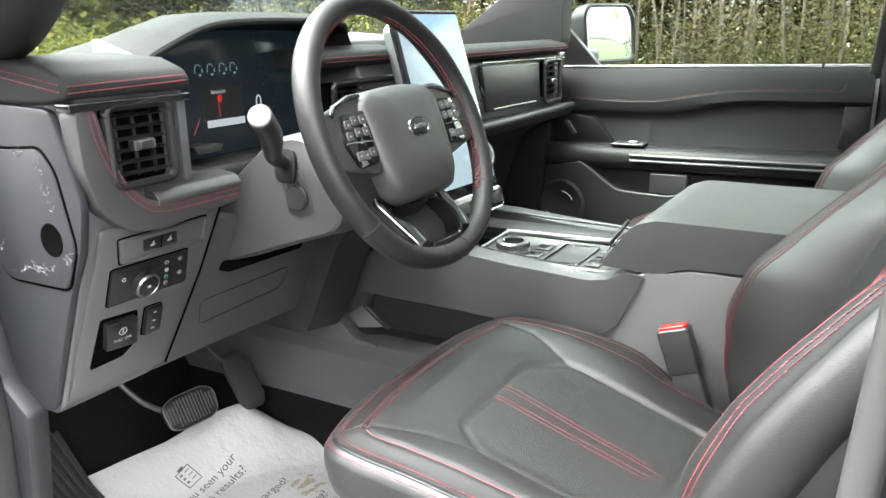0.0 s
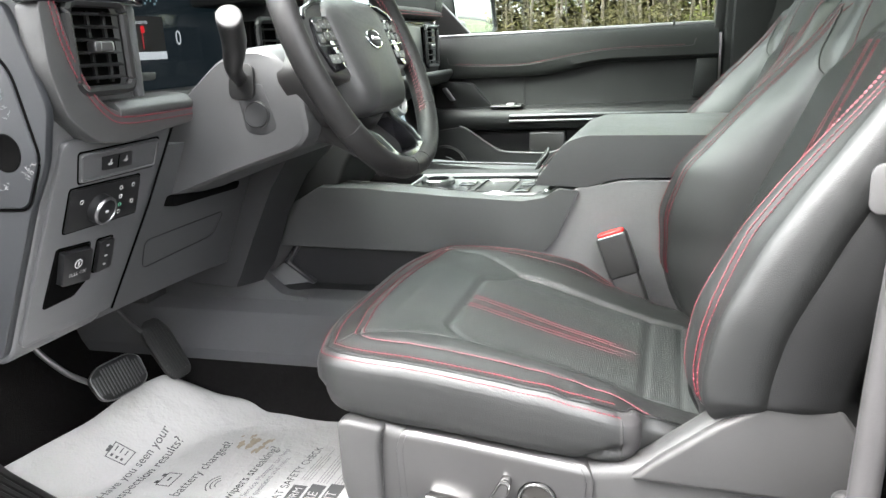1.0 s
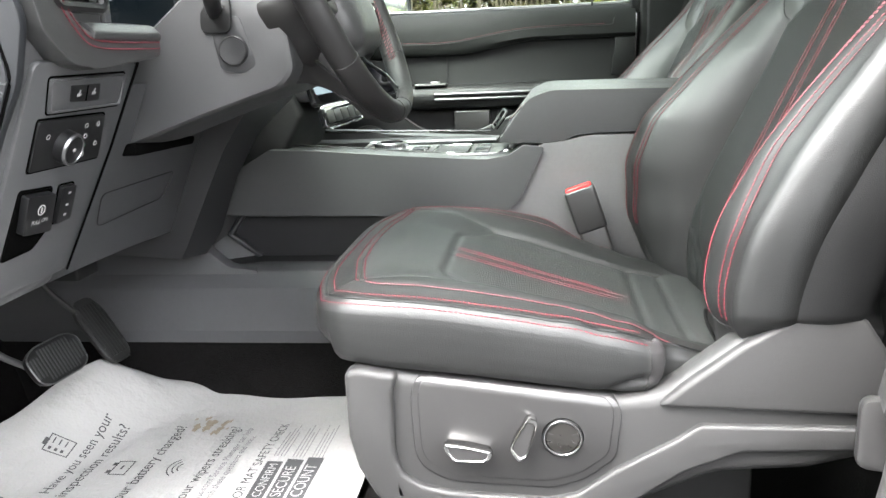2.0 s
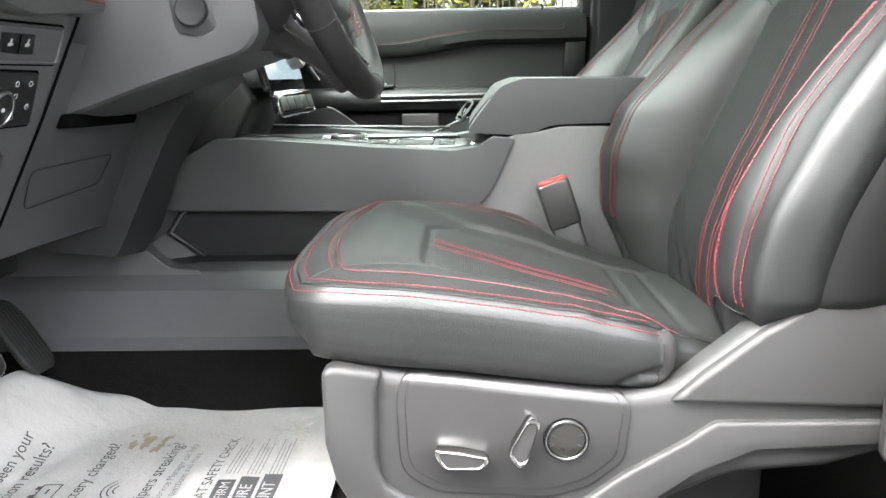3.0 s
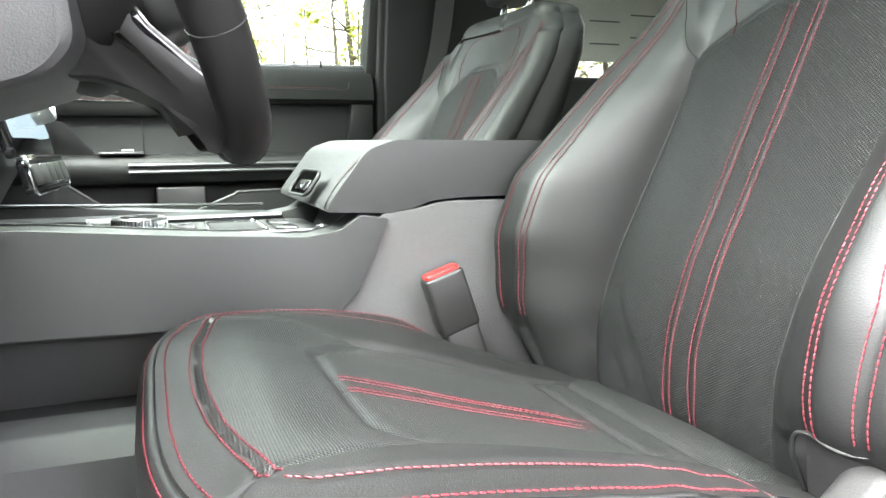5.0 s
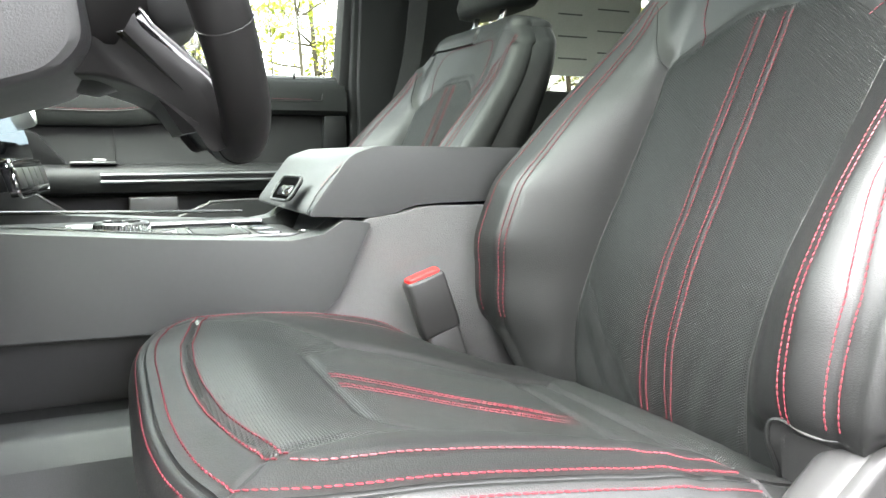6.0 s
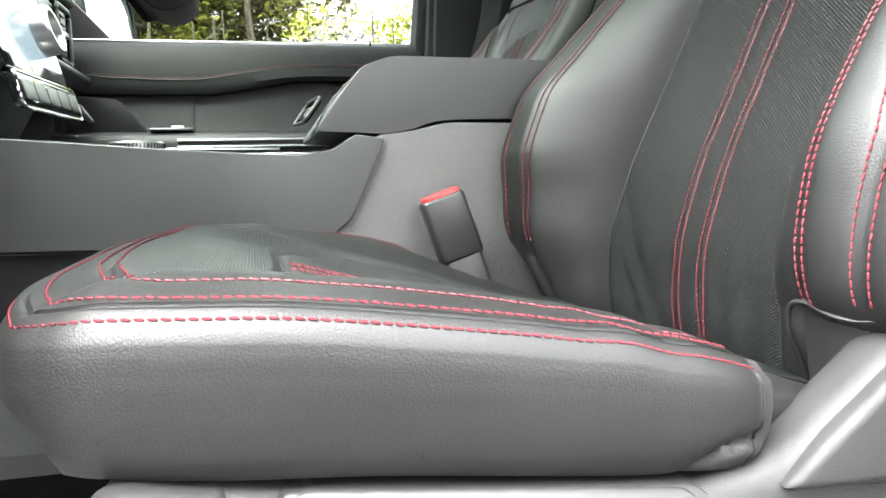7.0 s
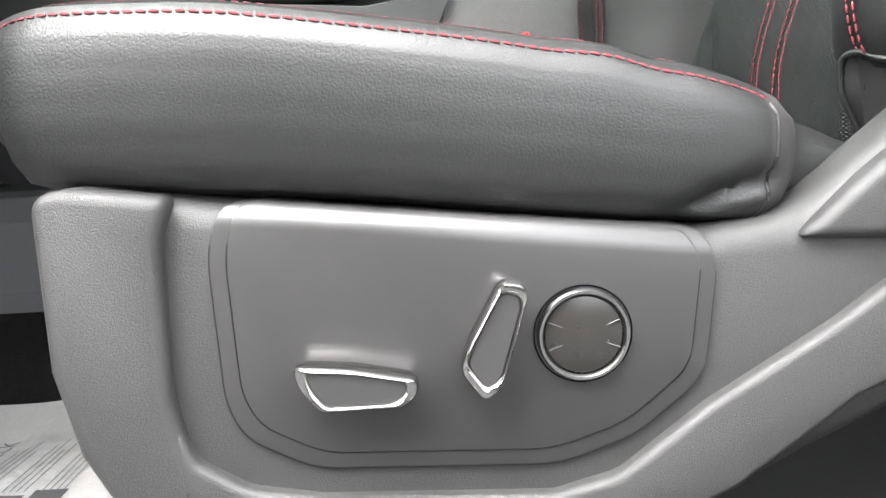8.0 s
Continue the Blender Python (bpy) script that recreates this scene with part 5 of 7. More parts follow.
mpad = facing((-0.1545, -0.1065, 1.2305), (0.05, -1, 0.0))
pad = part("adjuster_plate", plate(soften([(-0.026, 0.030), (0.010, 0.040), (0.026, -0.018), (0.006, -0.027), (-0.018, -0.022)], 0.008), 0.002, 0.0008, mpad), INNER_TRIM, column, "smooth inset round the adjuster")
part("column_adjuster", lathe([(0.0172, 0.0015), (0.0172, 0.0050), (0.0158, 0.0062), (0.012, 0.0050), (0.0001, 0.0046)], mpad, 36), SWITCH_BLACK, pad, "round four-way column adjuster")
part("adjuster_disc", lathe([(0.0148, 0.003), (0.0145, 0.0066), (0.0001, 0.0060)], mpad, 32), INNER_TRIM, pad)

wheel = thing("steering_wheel", (-0.05, 0, 1.306), "black leather steering wheel with gloss black and chrome spokes", "steering wheel")
TW = radians(22)
wn_, wu = V(math.cos(TW), 0, math.sin(TW)), V(-math.sin(TW), 0, math.cos(TW))
MW = Matrix.Translation((-0.052, 0, 1.309)) @ Matrix((V(0, 1, 0), wu, wn_)).transposed().to_4x4()


def W(a, b, c=0.0):
    return MW @ V(a, b, c)


rim = []
for k in range(96):
    a = 2 * math.pi * k / 96
    r = 0.179
    x, y = r * math.cos(a), r * math.sin(a)
    if y < -0.15:
        y = -0.15 + (y + 0.15) * 0.85
    rim.append((x, y))
rows = []
for k, (x, y) in enumerate(rim + rim[:1]):
    d = V(x, y, 0).normalized()
    a = 2 * math.pi * (k % 96) / 96
    fat = 1.0 + 0.10 * (math.exp(-((a - radians(35)) / 0.25) ** 2) + math.exp(-((a - radians(145)) / 0.25) ** 2))
    rows.append([MW @ (V(x, y, 0) + d * 0.0142 * fat * math.cos(t) + V(0, 0, 0.0165 * fat * math.sin(t))) for t in (2 * math.pi * s / 16 for s in range(16))])
rim_ob = part("rim", loft(rows, True, False), WHEEL_LEATHER, wheel, "smooth black leather rim", 60)
for deg in (148, 215, 262, 325, 32, 278):
    a = radians(deg)
    x, y = 0.179 * math.cos(a), 0.179 * math.sin(a)
    if y < -0.15:
        y = -0.15 + (y + 0.15) * 0.85
    d = V(math.cos(a), math.sin(a), 0)
    part("rim_seam", tube([MW @ (V(x, y, 0) + d * 0.0144 * math.cos(t) + V(0, 0, 0.0167 * math.sin(t))) for t in (2 * math.pi * s / 20 for s in range(20))], 0.0006, 5, closed=True), DARK, rim_ob)
inner = []
for a0, a1 in ((-40, 75), (105, 220)):
    for off in (0.0, 0.005):
        inner.append([MW @ (V(math.cos(a), math.sin(a), 0) * (0.179 - 0.0147 + off * 0.15) + V(0, 0, 0.004 - off)) for a in (radians(a0 + (a1 - a0) * i / 60) for i in range(61))])
part("rim_stitching", stitches(inner, slant=0.9, long=0.0085, r=0.0010), RED_THREAD, rim_ob, "red stitching inside the rim")["kind"] = "stuff"
hub = soften([(-0.093, 0.044), (-0.072, 0.060), (0.0, 0.065), (0.072, 0.060), (0.093, 0.044), (0.089, -0.015), (0.078, -0.070), (0.060, -0.091), (-0.060, -0.091), (-0.078, -0.070), (-0.089, -0.015)], 0.02)
hr = []
for k, z in ((0.93, -0.030), (1.0, -0.020), (1.0, -0.004), (0.97, 0.006), (0.90, 0.012), (0.72, 0.018), (0.45, 0.021), (0.15, 0.0225), (0.01, 0.0225)):
    hr.append([W(a * k, b * k, z) for a, b in hub])
part("airbag_cover", loft(hr), SOFT, wheel, "grained black airbag cover", 50)
part("emblem", lathe([(0.0001, 0.003), (0.6, 0.003), (0.9, 0.0015), (1.0, 0.0)], MW @ Matrix.Translation((0, -0.001, 0.0215)) @ Matrix.Diagonal((0.0225, 0.0125, 1, 1)), 40), SWITCH_BLACK, wheel, "dark oval emblem")
part("emblem_script", tube([W(-0.014 + 0.0028 * k, -0.001 + (0.0022 if k % 2 else -0.0022), 0.0250) for k in range(11)], 0.0007, 5), SATIN_CHROME, wheel, "bright flourish on the emblem")
part("emblem_ring", tube([W(0.0225 * math.cos(t), -0.001 + 0.0125 * math.sin(t), 0.0225) for t in (2 * math.pi * s / 40 for s in range(40))], 0.0014, 6, closed=True), CHROME, wheel, "chrome oval ring")
for s in (-1, 1):
    sp = soften([(s * 0.070, 0.050), (s * 0.080, 0.058), (s * 0.172, 0.036), (s * 0.176, -0.010), (s * 0.165, -0.030), (s * 0.085, -0.048), (s * 0.066, -0.02)], 0.01)
    spoke = part("side_spoke", moved(prism(sp, "z", -0.018, 0.004, 0.006, 3), MW), SATIN, wheel, "black spoke with thumb switches")
    part("spoke_trim", tube([W(s * a, b, 0.0045) for a, b in ((0.081, 0.055), (0.105, 0.054), (0.136, 0.044), (0.146, 0.034))], 0.0035, 8), DARK_CHROME, spoke, "smoked chrome edge")
    padk = part("switch_pad", moved(prism(soften([(s * 0.082, 0.036), (s * 0.132, 0.034), (s * 0.142, 0.0), (s * 0.128, -0.036), (s * 0.088, -0.032)], 0.008), "z", 0.003, 0.0085, 0.002, 2), MW), GLOSS, spoke, "glossy switch pad with chrome line")
    for i, (a, b) in enumerate(((0.096, 0.024), (0.112, 0.024), (0.127, 0.020), (0.096, 0.009), (0.112, 0.009), (0.130, 0.006), (0.098, -0.018), (0.112, -0.020), (0.124, -0.020))):
        bt = part("thumb_button", moved(prism([(s * a + u, b + v) for u, v in rounded(0.0125, 0.0115, 0.002)], "z", 0.008, 0.0102, 0.0008, 1), MW), SATIN, padk)
        part("button_mark", moved(prism([(s * a + u, b + v) for u, v in rounded(0.0034, 0.0018, 0.0006)], "z", 0.0101, 0.0105), MW), WHITE_MARK, padk)
    part("pad_line", tube([W(s * 0.088, -0.004, 0.0088), W(s * 0.140, -0.002, 0.0088)], 0.0012, 6), CHROME, padk, "chrome line")


def u_face(b):
    """How deep the lower spoke's front lies at a height in the wheel's plane: it falls back towards the hub."""
    return lerp_table([(-0.19, 0.004), (-0.160, 0.005), (-0.125, -0.004), (-0.090, -0.026), (-0.060, -0.033)], b)


def u_loop(pts, drop, k=1.0):
    return [W(a * k, b, u_face(b) - drop) for a, b in pts]


outer_u = soften([(-0.080, -0.066), (0.080, -0.066), (0.068, -0.150), (0.052, -0.170), (-0.052, -0.170), (-0.068, -0.150)], 0.018, 6)
inner_u = soften([(-0.054, -0.088), (0.054, -0.088), (0.048, -0.138), (0.034, -0.151), (-0.034, -0.151), (-0.048, -0.138)], 0.014, 6)
low_sp = part("lower_spoke", loft([u_loop(outer_u, 0.022), u_loop(outer_u, 0.004), u_loop([(a * 0.975, b * 0.992) for a, b in outer_u], 0.0), u_loop([(a * 1.10, b * 1.02) for a, b in inner_u], 0.0), u_loop([(a * 1.04, b * 1.01) for a, b in inner_u], 0.002), u_loop(inner_u, 0.026, 0.92)], True, False), GLOSS, wheel, "glossy black lower spoke framing an opening", 30)
part("opening_floor", loft([u_loop(inner_u, 0.024, 0.96), u_loop([(a * 0.5, -0.12 + (b + 0.12) * 0.5) for a, b in inner_u], 0.024), u_loop([(a * 0.05, -0.12 + (b + 0.12) * 0.05) for a, b in inner_u], 0.024)]), DARK, low_sp, "dark floor of the opening")
part("spoke_edge", tube(u_loop([(a * 0.985, b * 0.996) for a, b in outer_u], 0.001), 0.0013, 6, closed=True), SATIN_CHROME, low_sp, "satin chrome outer edge")
for s in (-1, 1):
    part("spoke_band", tube([W(s * a, b, u_face(b) + 0.0008) for a, b in ((0.066, -0.080), (0.064, -0.100), (0.061, -0.125), (0.056, -0.146))], 0.0075, 8, r2=0.0016, up=(0.9, 0, 0.4)), DARK_CHROME, low_sp, "smoked chrome band")
under = [(0.0, -0.036), (-0.060, -0.036), (-0.090, -0.030), (-0.125, -0.008), (-0.158, -0.002), (-0.172, -0.010), (-0.169, -0.019), (-0.149, -0.025), (-0.122, -0.045), (-0.101, -0.071), (-0.090, -0.098), (-0.05, -0.112), (0.0, -0.112)]
urows = []
for a, k in ((-0.078, 0.75), (-0.076, 0.93), (-0.066, 1.0), (-0.054, 1.0), (-0.050, 1.0), (0.0, 1.0), (0.050, 1.0), (0.054, 1.0), (0.066, 1.0), (0.076, 0.93), (0.078, 0.75)):
    sunk = 0.034 if abs(a) < 0.052 else 0.0
    urows.append([W(a * (1.0 - 5.0 * max(0, -b - 0.125)), b, -0.05 * (1 - k) + c * k - (sunk if c > u_face(b) - 0.014 and b > -0.155 else 0)) for i, (b, c) in enumerate(soften(under, 0.006, 2))])
part("spoke_underside", loft(urows), WHEEL_BACK, wheel, "smooth dark grey underside of the lower spoke", 45)
back_rows = []
for k, z in ((0.062, -0.105), (0.082, -0.10), (0.098, -0.075), (0.100, -0.045), (0.085, -0.02)):
    back_rows.append([W(k * math.cos(t) * 1.12, k * math.sin(t) * (0.50 if math.sin(t) > 0 else 1.0) - 0.01, z) for t in (2 * math.pi * s / 36 for s in range(36))])
part("rear_cover", loft(back_rows), WHEEL_BACK, wheel, "black rear cover of the wheel hub", 50)

# ---- centre console ----
console = thing("centre_console", (0.0, 0.44, 0.66), "wide black centre console with padded armrest lid", "console")
CY0, CY1 = 0.262, 0.618
# side ledge: a padded shoulder that runs from the dash to the armrest
side = [(-0.262, 1.068), (-0.17, 1.065), (-0.02, 1.052), (0.110, 1.044), (0.148, 1.050), (0.172, 1.066), (0.205, 1.061), (0.165, 0.975), (0.130, 0.945), (0.06, 0.948), (-0.352, 0.957), (-0.357, 0.980), (-0.325, 1.033)]
for y0, y1, nm in ((CY0, CY0 + 0.055, "driver"), (CY1 - 0.055, CY1, "passenger")):
    part("shoulder", prism(soften(side, 0.004, 3), "y", y0, y1, 0.022, 8), CONSOLE, console, "soft black shoulder beside the tray")
lower = [(-0.41, 0.958), (0.14, 0.950), (0.20, 0.97), (0.20, 0.66), (-0.52, 0.66), (-0.44, 0.90)]
# the shade under the shoulder is put into the dark colour of this body
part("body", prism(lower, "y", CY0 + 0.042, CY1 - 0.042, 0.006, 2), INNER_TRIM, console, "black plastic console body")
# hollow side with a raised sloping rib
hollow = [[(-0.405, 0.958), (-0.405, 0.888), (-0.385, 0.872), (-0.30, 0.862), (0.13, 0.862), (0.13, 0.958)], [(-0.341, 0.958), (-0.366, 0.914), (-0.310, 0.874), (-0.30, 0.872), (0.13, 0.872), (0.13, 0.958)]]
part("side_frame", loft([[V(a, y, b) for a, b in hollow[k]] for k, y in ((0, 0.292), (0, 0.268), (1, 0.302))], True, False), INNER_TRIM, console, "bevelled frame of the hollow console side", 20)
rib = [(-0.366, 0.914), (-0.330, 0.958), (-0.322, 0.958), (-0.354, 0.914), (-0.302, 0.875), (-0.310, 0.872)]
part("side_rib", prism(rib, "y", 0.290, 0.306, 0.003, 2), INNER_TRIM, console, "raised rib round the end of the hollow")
part("side_lip", tube([V(-0.345, CY0 + 0.012, 0.9545), V(0.10, CY0 + 0.012, 0.9445)], 0.0022, 6), SATIN, console, "thin lip below the shoulder")
tray = part("tray_floor", box((-0.33, CY0 + 0.050, 0.99), (0.15, CY1 - 0.050, 1.040), 0.003), GLOSS, console, "glossy black tray floor")
top = part("shifter_plate", prism(soften([(-0.135, 0.312), (0.128, 0.312), (0.140, 0.330), (0.140, 0.460), (-0.135, 0.470)], 0.010), "z", 1.036, 1.0465, 0.002, 2), SATIN, console, "satin black shifter plate")
part("plate_edge", tube([V(a, b, 1.0468) for a, b in soften([(-0.132, 0.306), (0.128, 0.306), (0.146, 0.322), (0.146, 0.345)], 0.012)], 0.0022, 6), SATIN_CHROME, top, "satin chrome edge")
part("tray_rail", join(tube([V(-0.130, 0.470, 1.0505), V(0.115, 0.482, 1.0505)], 0.0042, 8), tube([V(-0.120, 0.320, 1.0485), V(-0.126, 0.468, 1.0505)], 0.0036, 8)), SATIN_CHROME, console, "bright chrome rails of the tray")
part("far_rail", tube([V(-0.30, 0.566, 1.0685), V(0.10, 0.548, 1.0605)], 0.0026, 8), DARK_CHROME, console, "slim smoked rail")
part("shoulder_seam", tube(smooth_line([V(-0.30, CY0 + 0.052, 1.0735), V(-0.17, CY0 + 0.052, 1.0665), V(-0.02, CY0 + 0.052, 1.0535), V(0.105, CY0 + 0.052, 1.0460), V(0.135, CY0 + 0.054, 1.0500)], 40), 0.0011, 6), DARK, console, "fine dark edge of the tray")
msft = Matrix.Translation((-0.066, 0.362, 1.046))
shf = part("gear_dial", lathe([(0.033, 0.0), (0.033, 0.003), (0.0290, 0.004), (0.0285, 0.007), (0.0300, 0.008), (0.0300, 0.0175), (0.0280, 0.0195), (0.020, 0.0190), (0.0001, 0.0185)], msft, 56), SATIN_CHROME, console, "round satin metal gear dial")
part("dial_top", lathe([(0.0210, 0.017), (0.0205, 0.0200), (0.0001, 0.0203)], msft, 40), GLOSS, shf, "glossy dial face")
for k in range(48):
    a = 2 * math.pi * k / 48
    part("knurl", tube([msft @ V(0.0302 * math.cos(a), 0.0302 * math.sin(a), h) for h in (0.0085, 0.0170)], 0.0007, 4), CHROME, shf)
for x, y, w, d in ((-0.018, 0.348, 0.030, 0.030), (-0.018, 0.400, 0.030, 0.036), (0.098, 0.345, 0.026, 0.046), (0.098, 0.400, 0.026, 0.040)):
    part("console_button", plate(rounded(w, d, 0.003), 0.0035, 0.0012, Matrix.Translation((x, y, 1.0465))), DARK_CHROME, top, "smoked console button")
part("coin_well", box((0.012, 0.322, 1.020), (0.074, 0.436, 1.0475), 0.004), DARK, top, "dark open coin well")
part("well_edge", tube([V(0.043 + a, 0.379 + b, 1.0482) for a, b in rounded(0.064, 0.116, 0.006)], 0.0017, 6, closed=True), CHROME, top, "chrome edge of the well")
part("cup_panel", prism([(-0.30, 0.485), (0.12, 0.485), (0.10, 0.552), (-0.30, 0.556)], "z", 1.036, 1.052, 0.003, 2), DARK, console, "dark sliding cover")
# armrest block and lid
block = [(0.195, 1.066), (0.245, 1.071), (0.275, 1.0785), (0.55, 1.075), (0.60, 1.0), (0.60, 0.66), (0.09, 0.66), (0.115, 0.90), (0.140, 0.955)]
part("armrest_block", prism(soften(block, 0.012), "y", CY0 + 0.006, CY1 - 0.006, 0.006, 3), BLOCK, console, "grained plastic block below the armrest, coloured as lit")
lid_pts = soften([(0.137, 1.070), (0.139, 1.078), (0.155, 1.100), (0.186, 1.140), (0.220, 1.1515), (0.42, 1.1485), (0.60, 1.145), (0.62, 1.10), (0.60, 1.084), (0.30, 1.0815), (0.262, 1.079), (0.240, 1.070), (0.215, 1.066)], 0.010)
lid_geo = prism(lid_pts, "y", CY0 + 0.006, CY1 + 0.004, 0.028, 8)


def lid_bow(y):
    """How far the lid's front bulges forward across the car."""
    return -0.034 * max(0.0, 1 - ((y - 0.442) / 0.178) ** 2) ** 0.7


lid_geo = [p + V(lid_bow(p.y) * sstep(0.44, 0.22, p.x), 0, 0) for p in lid_geo[0]], lid_geo[1]
lid = part("armrest_lid", lid_geo, CONSOLE, console, "padded leather armrest lid with fine red seam")
sl = [V(a, CY0 + 0.0135, b) for a, b in ((0.139, 1.072), (0.142, 1.080), (0.156, 1.101), (0.186, 1.1305), (0.222, 1.1425), (0.30, 1.1418), (0.58, 1.137))]
sl = [p + V(lid_bow(p.y) * sstep(0.44, 0.22, p.x), -0.0025, 0.0012) for p in sl]
part("lid_seam", tube(smooth_line(sl, 60), 0.0010, 5), DARK, lid, "fine seam")
part("lid_stitching", stitches([[p + V(0, 0.0028, 0.0022) for p in smooth_line(sl[2:], 50)]], pitch=0.0045, long=0.003, r=0.0004), RED_THREAD, lid, "fine red stitching")
ml = facing((0.1290, 0.372, 1.099), (-0.80, -0.10, 0.58))
latch = part("lid_latch", plate(rounded(0.070, 0.034, 0.010), 0.004, 0.0015, ml @ Matrix.Translation((0, 0, -0.003))), VOID, lid, "dark latch recess with a lever")
part("latch_lip", tube([ml @ V(a, b, 0.0012) for a, b in rounded(0.072, 0.036, 0.011)], 0.0020, 8, closed=True), SOFT, latch, "rolled lip of the recess")
part("latch_lever", plate(rounded(0.046, 0.016, 0.005), 0.003, 0.0012, ml @ Matrix.Translation((0.006, -0.004, 0.000))), GLOSS, latch, "glossy lever")

# ---- floor, tunnel, pedals, paper mat ----
floor = lone("floor", box((-1.0, -0.30, 0.60), (2.2, 1.22, 0.652), 0.0), CARPET, "black carpeted cabin floor", "floor", kind="structure")
tun = [(0.150, 0.650), (0.165, 0.70), (0.180, 0.772), (0.212, 0.838), (0.236, 0.862), (0.262, 0.866), (0.4, 0.868), (0.4, 0.640)]
part("tunnel_cover", prism(tun, "x", -0.95, 0.14, 0.004, 3), TUNNEL, console, "grey plastic tunnel cover", 14)
part("tunnel_cheek", prism(soften([(-0.95, 0.80), (-0.95, 1.02), (-0.41, 0.935), (-0.375, 0.897), (-0.345, 0.870), (-0.29, 0.864), (-0.29, 0.80)], 0.012), "y", 0.232, 0.262, 0.006, 3), TUNNEL, console, "raised front end of the tunnel cover")
part("tunnel_carpet", loft([[V(x, 0.110, 0.668), V(x, 0.138, 0.700), V(x, 0.170, 0.745), V(x, 0.192, 0.772), V(x, 0.21, 0.70), V(x, 0.15, 0.65)] for x in np.linspace(-0.95, 0.10, 24)]), CARPET, floor, "black carpet along the tunnel")
part("firewall_carpet", prism([(-0.66, 0.65), (-0.86, 0.86), (-0.90, 1.15), (-1.0, 1.15), (-1.0, 0.64)], "y", -0.30, 1.22), CARPET, floor, "black carpet of the footwell front")
mat_pts = soften([(-0.68, -0.20), (-0.66, 0.100), (-0.50, 0.122), (-0.14, 0.118), (-0.10, 0.09), (-0.10, -0.25), (-0.60, -0.25)], 0.03)
lone("floor_mat", prism(mat_pts, "z", 0.652, 0.664, 0.004, 2), CARPET, "black carpet floor mat under the paper", "floor mat")
part("scuff_plate", box((-0.85, -0.40, 0.690), (0.60, -0.27, 0.712), 0.006), RUBBER, floor, "black ribbed sill plate")
sill_ob = bpy.data.objects["scuff_plate"]
for k in range(7):
    y = -0.385 + 0.017 * k
    part("rib", box((-0.84, y, 0.711), (0.50, y + 0.009, 0.7165), 0.002, 1), RUBBER, sill_ob)


rest = thing("footrest", (-0.66, -0.22, 0.66), "black ribbed rubber footrest at the footwell side", "footrest")
part("ramp", loft([[V(-0.46, -0.300, 0.655), V(-0.46, -0.215, 0.655), V(-0.46, -0.215, 0.690), V(-0.46, -0.300, 0.690)], [V(-0.60, -0.300, 0.655), V(-0.60, -0.185, 0.655), V(-0.60, -0.185, 0.712), V(-0.60, -0.300, 0.712)], [V(-0.82, -0.300, 0.655), V(-0.82, -0.120, 0.655), V(-0.82, -0.120, 0.765), V(-0.82, -0.300, 0.765)]]), RUBBER, rest, "sloping rubber pad")
for k in range(9):
    part("rib", tube([V(-0.47, -0.294 + 0.0088 * k, 0.6925), V(-0.60, -0.294 + 0.0122 * k, 0.7140), V(-0.81, -0.294 + 0.0190 * k, 0.7655)], 0.0036, 6), VENT_BLACK, rest)


def pedal(name, centre, w, h, tilt, arm, label, round_):
    p = thing(name, centre, label, "pedal")
    m = facing(centre, (math.cos(tilt), -0.1, math.sin(tilt)))
    padp = part("pad", plate(soften([(-w / 2, h * 0.30), (-w * 0.30, h / 2), (w * 0.30, h / 2), (w / 2, h * 0.30), (w * 0.46, -h * 0.35), (w * 0.30, -h / 2), (-w * 0.30, -h / 2), (-w * 0.46, -h * 0.35)], round_), 0.012, 0.003, m), VENT_BLACK if "brake" in name else DARK, p, "ribbed black rubber pad")
    n = int(w / 0.0065)
    for k in range(n):
        a = -w / 2 + 0.006 + (w - 0.012) * k / (n - 1)
        hh = h * (0.40 if abs(a) < w * 0.32 else 0.26)
        part("rib", tube([m @ V(a, -hh, 0.0125), m @ V(a, hh, 0.0125)], 0.0014, 5), INNER_TRIM if "brake" in name else VENT_BLACK, padp)
    part("rim", tube([m @ V(a, b, 0.010) for a, b in soften([(-w / 2, h * 0.30), (-w * 0.30, h / 2), (w * 0.30, h / 2), (w / 2, h * 0.30), (w * 0.46, -h * 0.35), (w * 0.30, -h / 2), (-w * 0.30, -h / 2), (-w * 0.46, -h * 0.35)], round_)], 0.0013, 6, closed=True), STEEL if "brake" in name else VENT_BLACK, padp, "worn rim")
    part("arm", tube(smooth_line(arm, 20), 0.0045, 10), STEEL if "brake" in name else DARK, p, "slim pedal arm")
    return p


pedal("brake_pedal", V(-0.500, -0.048, 0.812), 0.104, 0.058, radians(28), [V(-0.517, -0.08, 0.815), V(-0.53, -0.125, 0.86), V(-0.56, -0.15, 0.93), V(-0.60, -0.14, 1.08)], "wide brake pedal with ribbed black rubber", 0.012)
pedal("accelerator_pedal", V(-0.520, 0.098, 0.800), 0.058, 0.118, radians(34), [V(-0.535, 0.085, 0.83), V(-0.57, 0.05, 0.90), V(-0.62, 0.03, 1.02)], "narrow ribbed accelerator pedal", 0.012)
part("relay_box", box((-0.60, 0.10, 0.885), (-0.54, 0.16, 0.925), 0.004), DARK, dash, "small dark box under the dash")

paper = thing("paper_mat", (-0.35, -0.05, 0.668), "white paper floor mat printed with service questions", "paper mat")


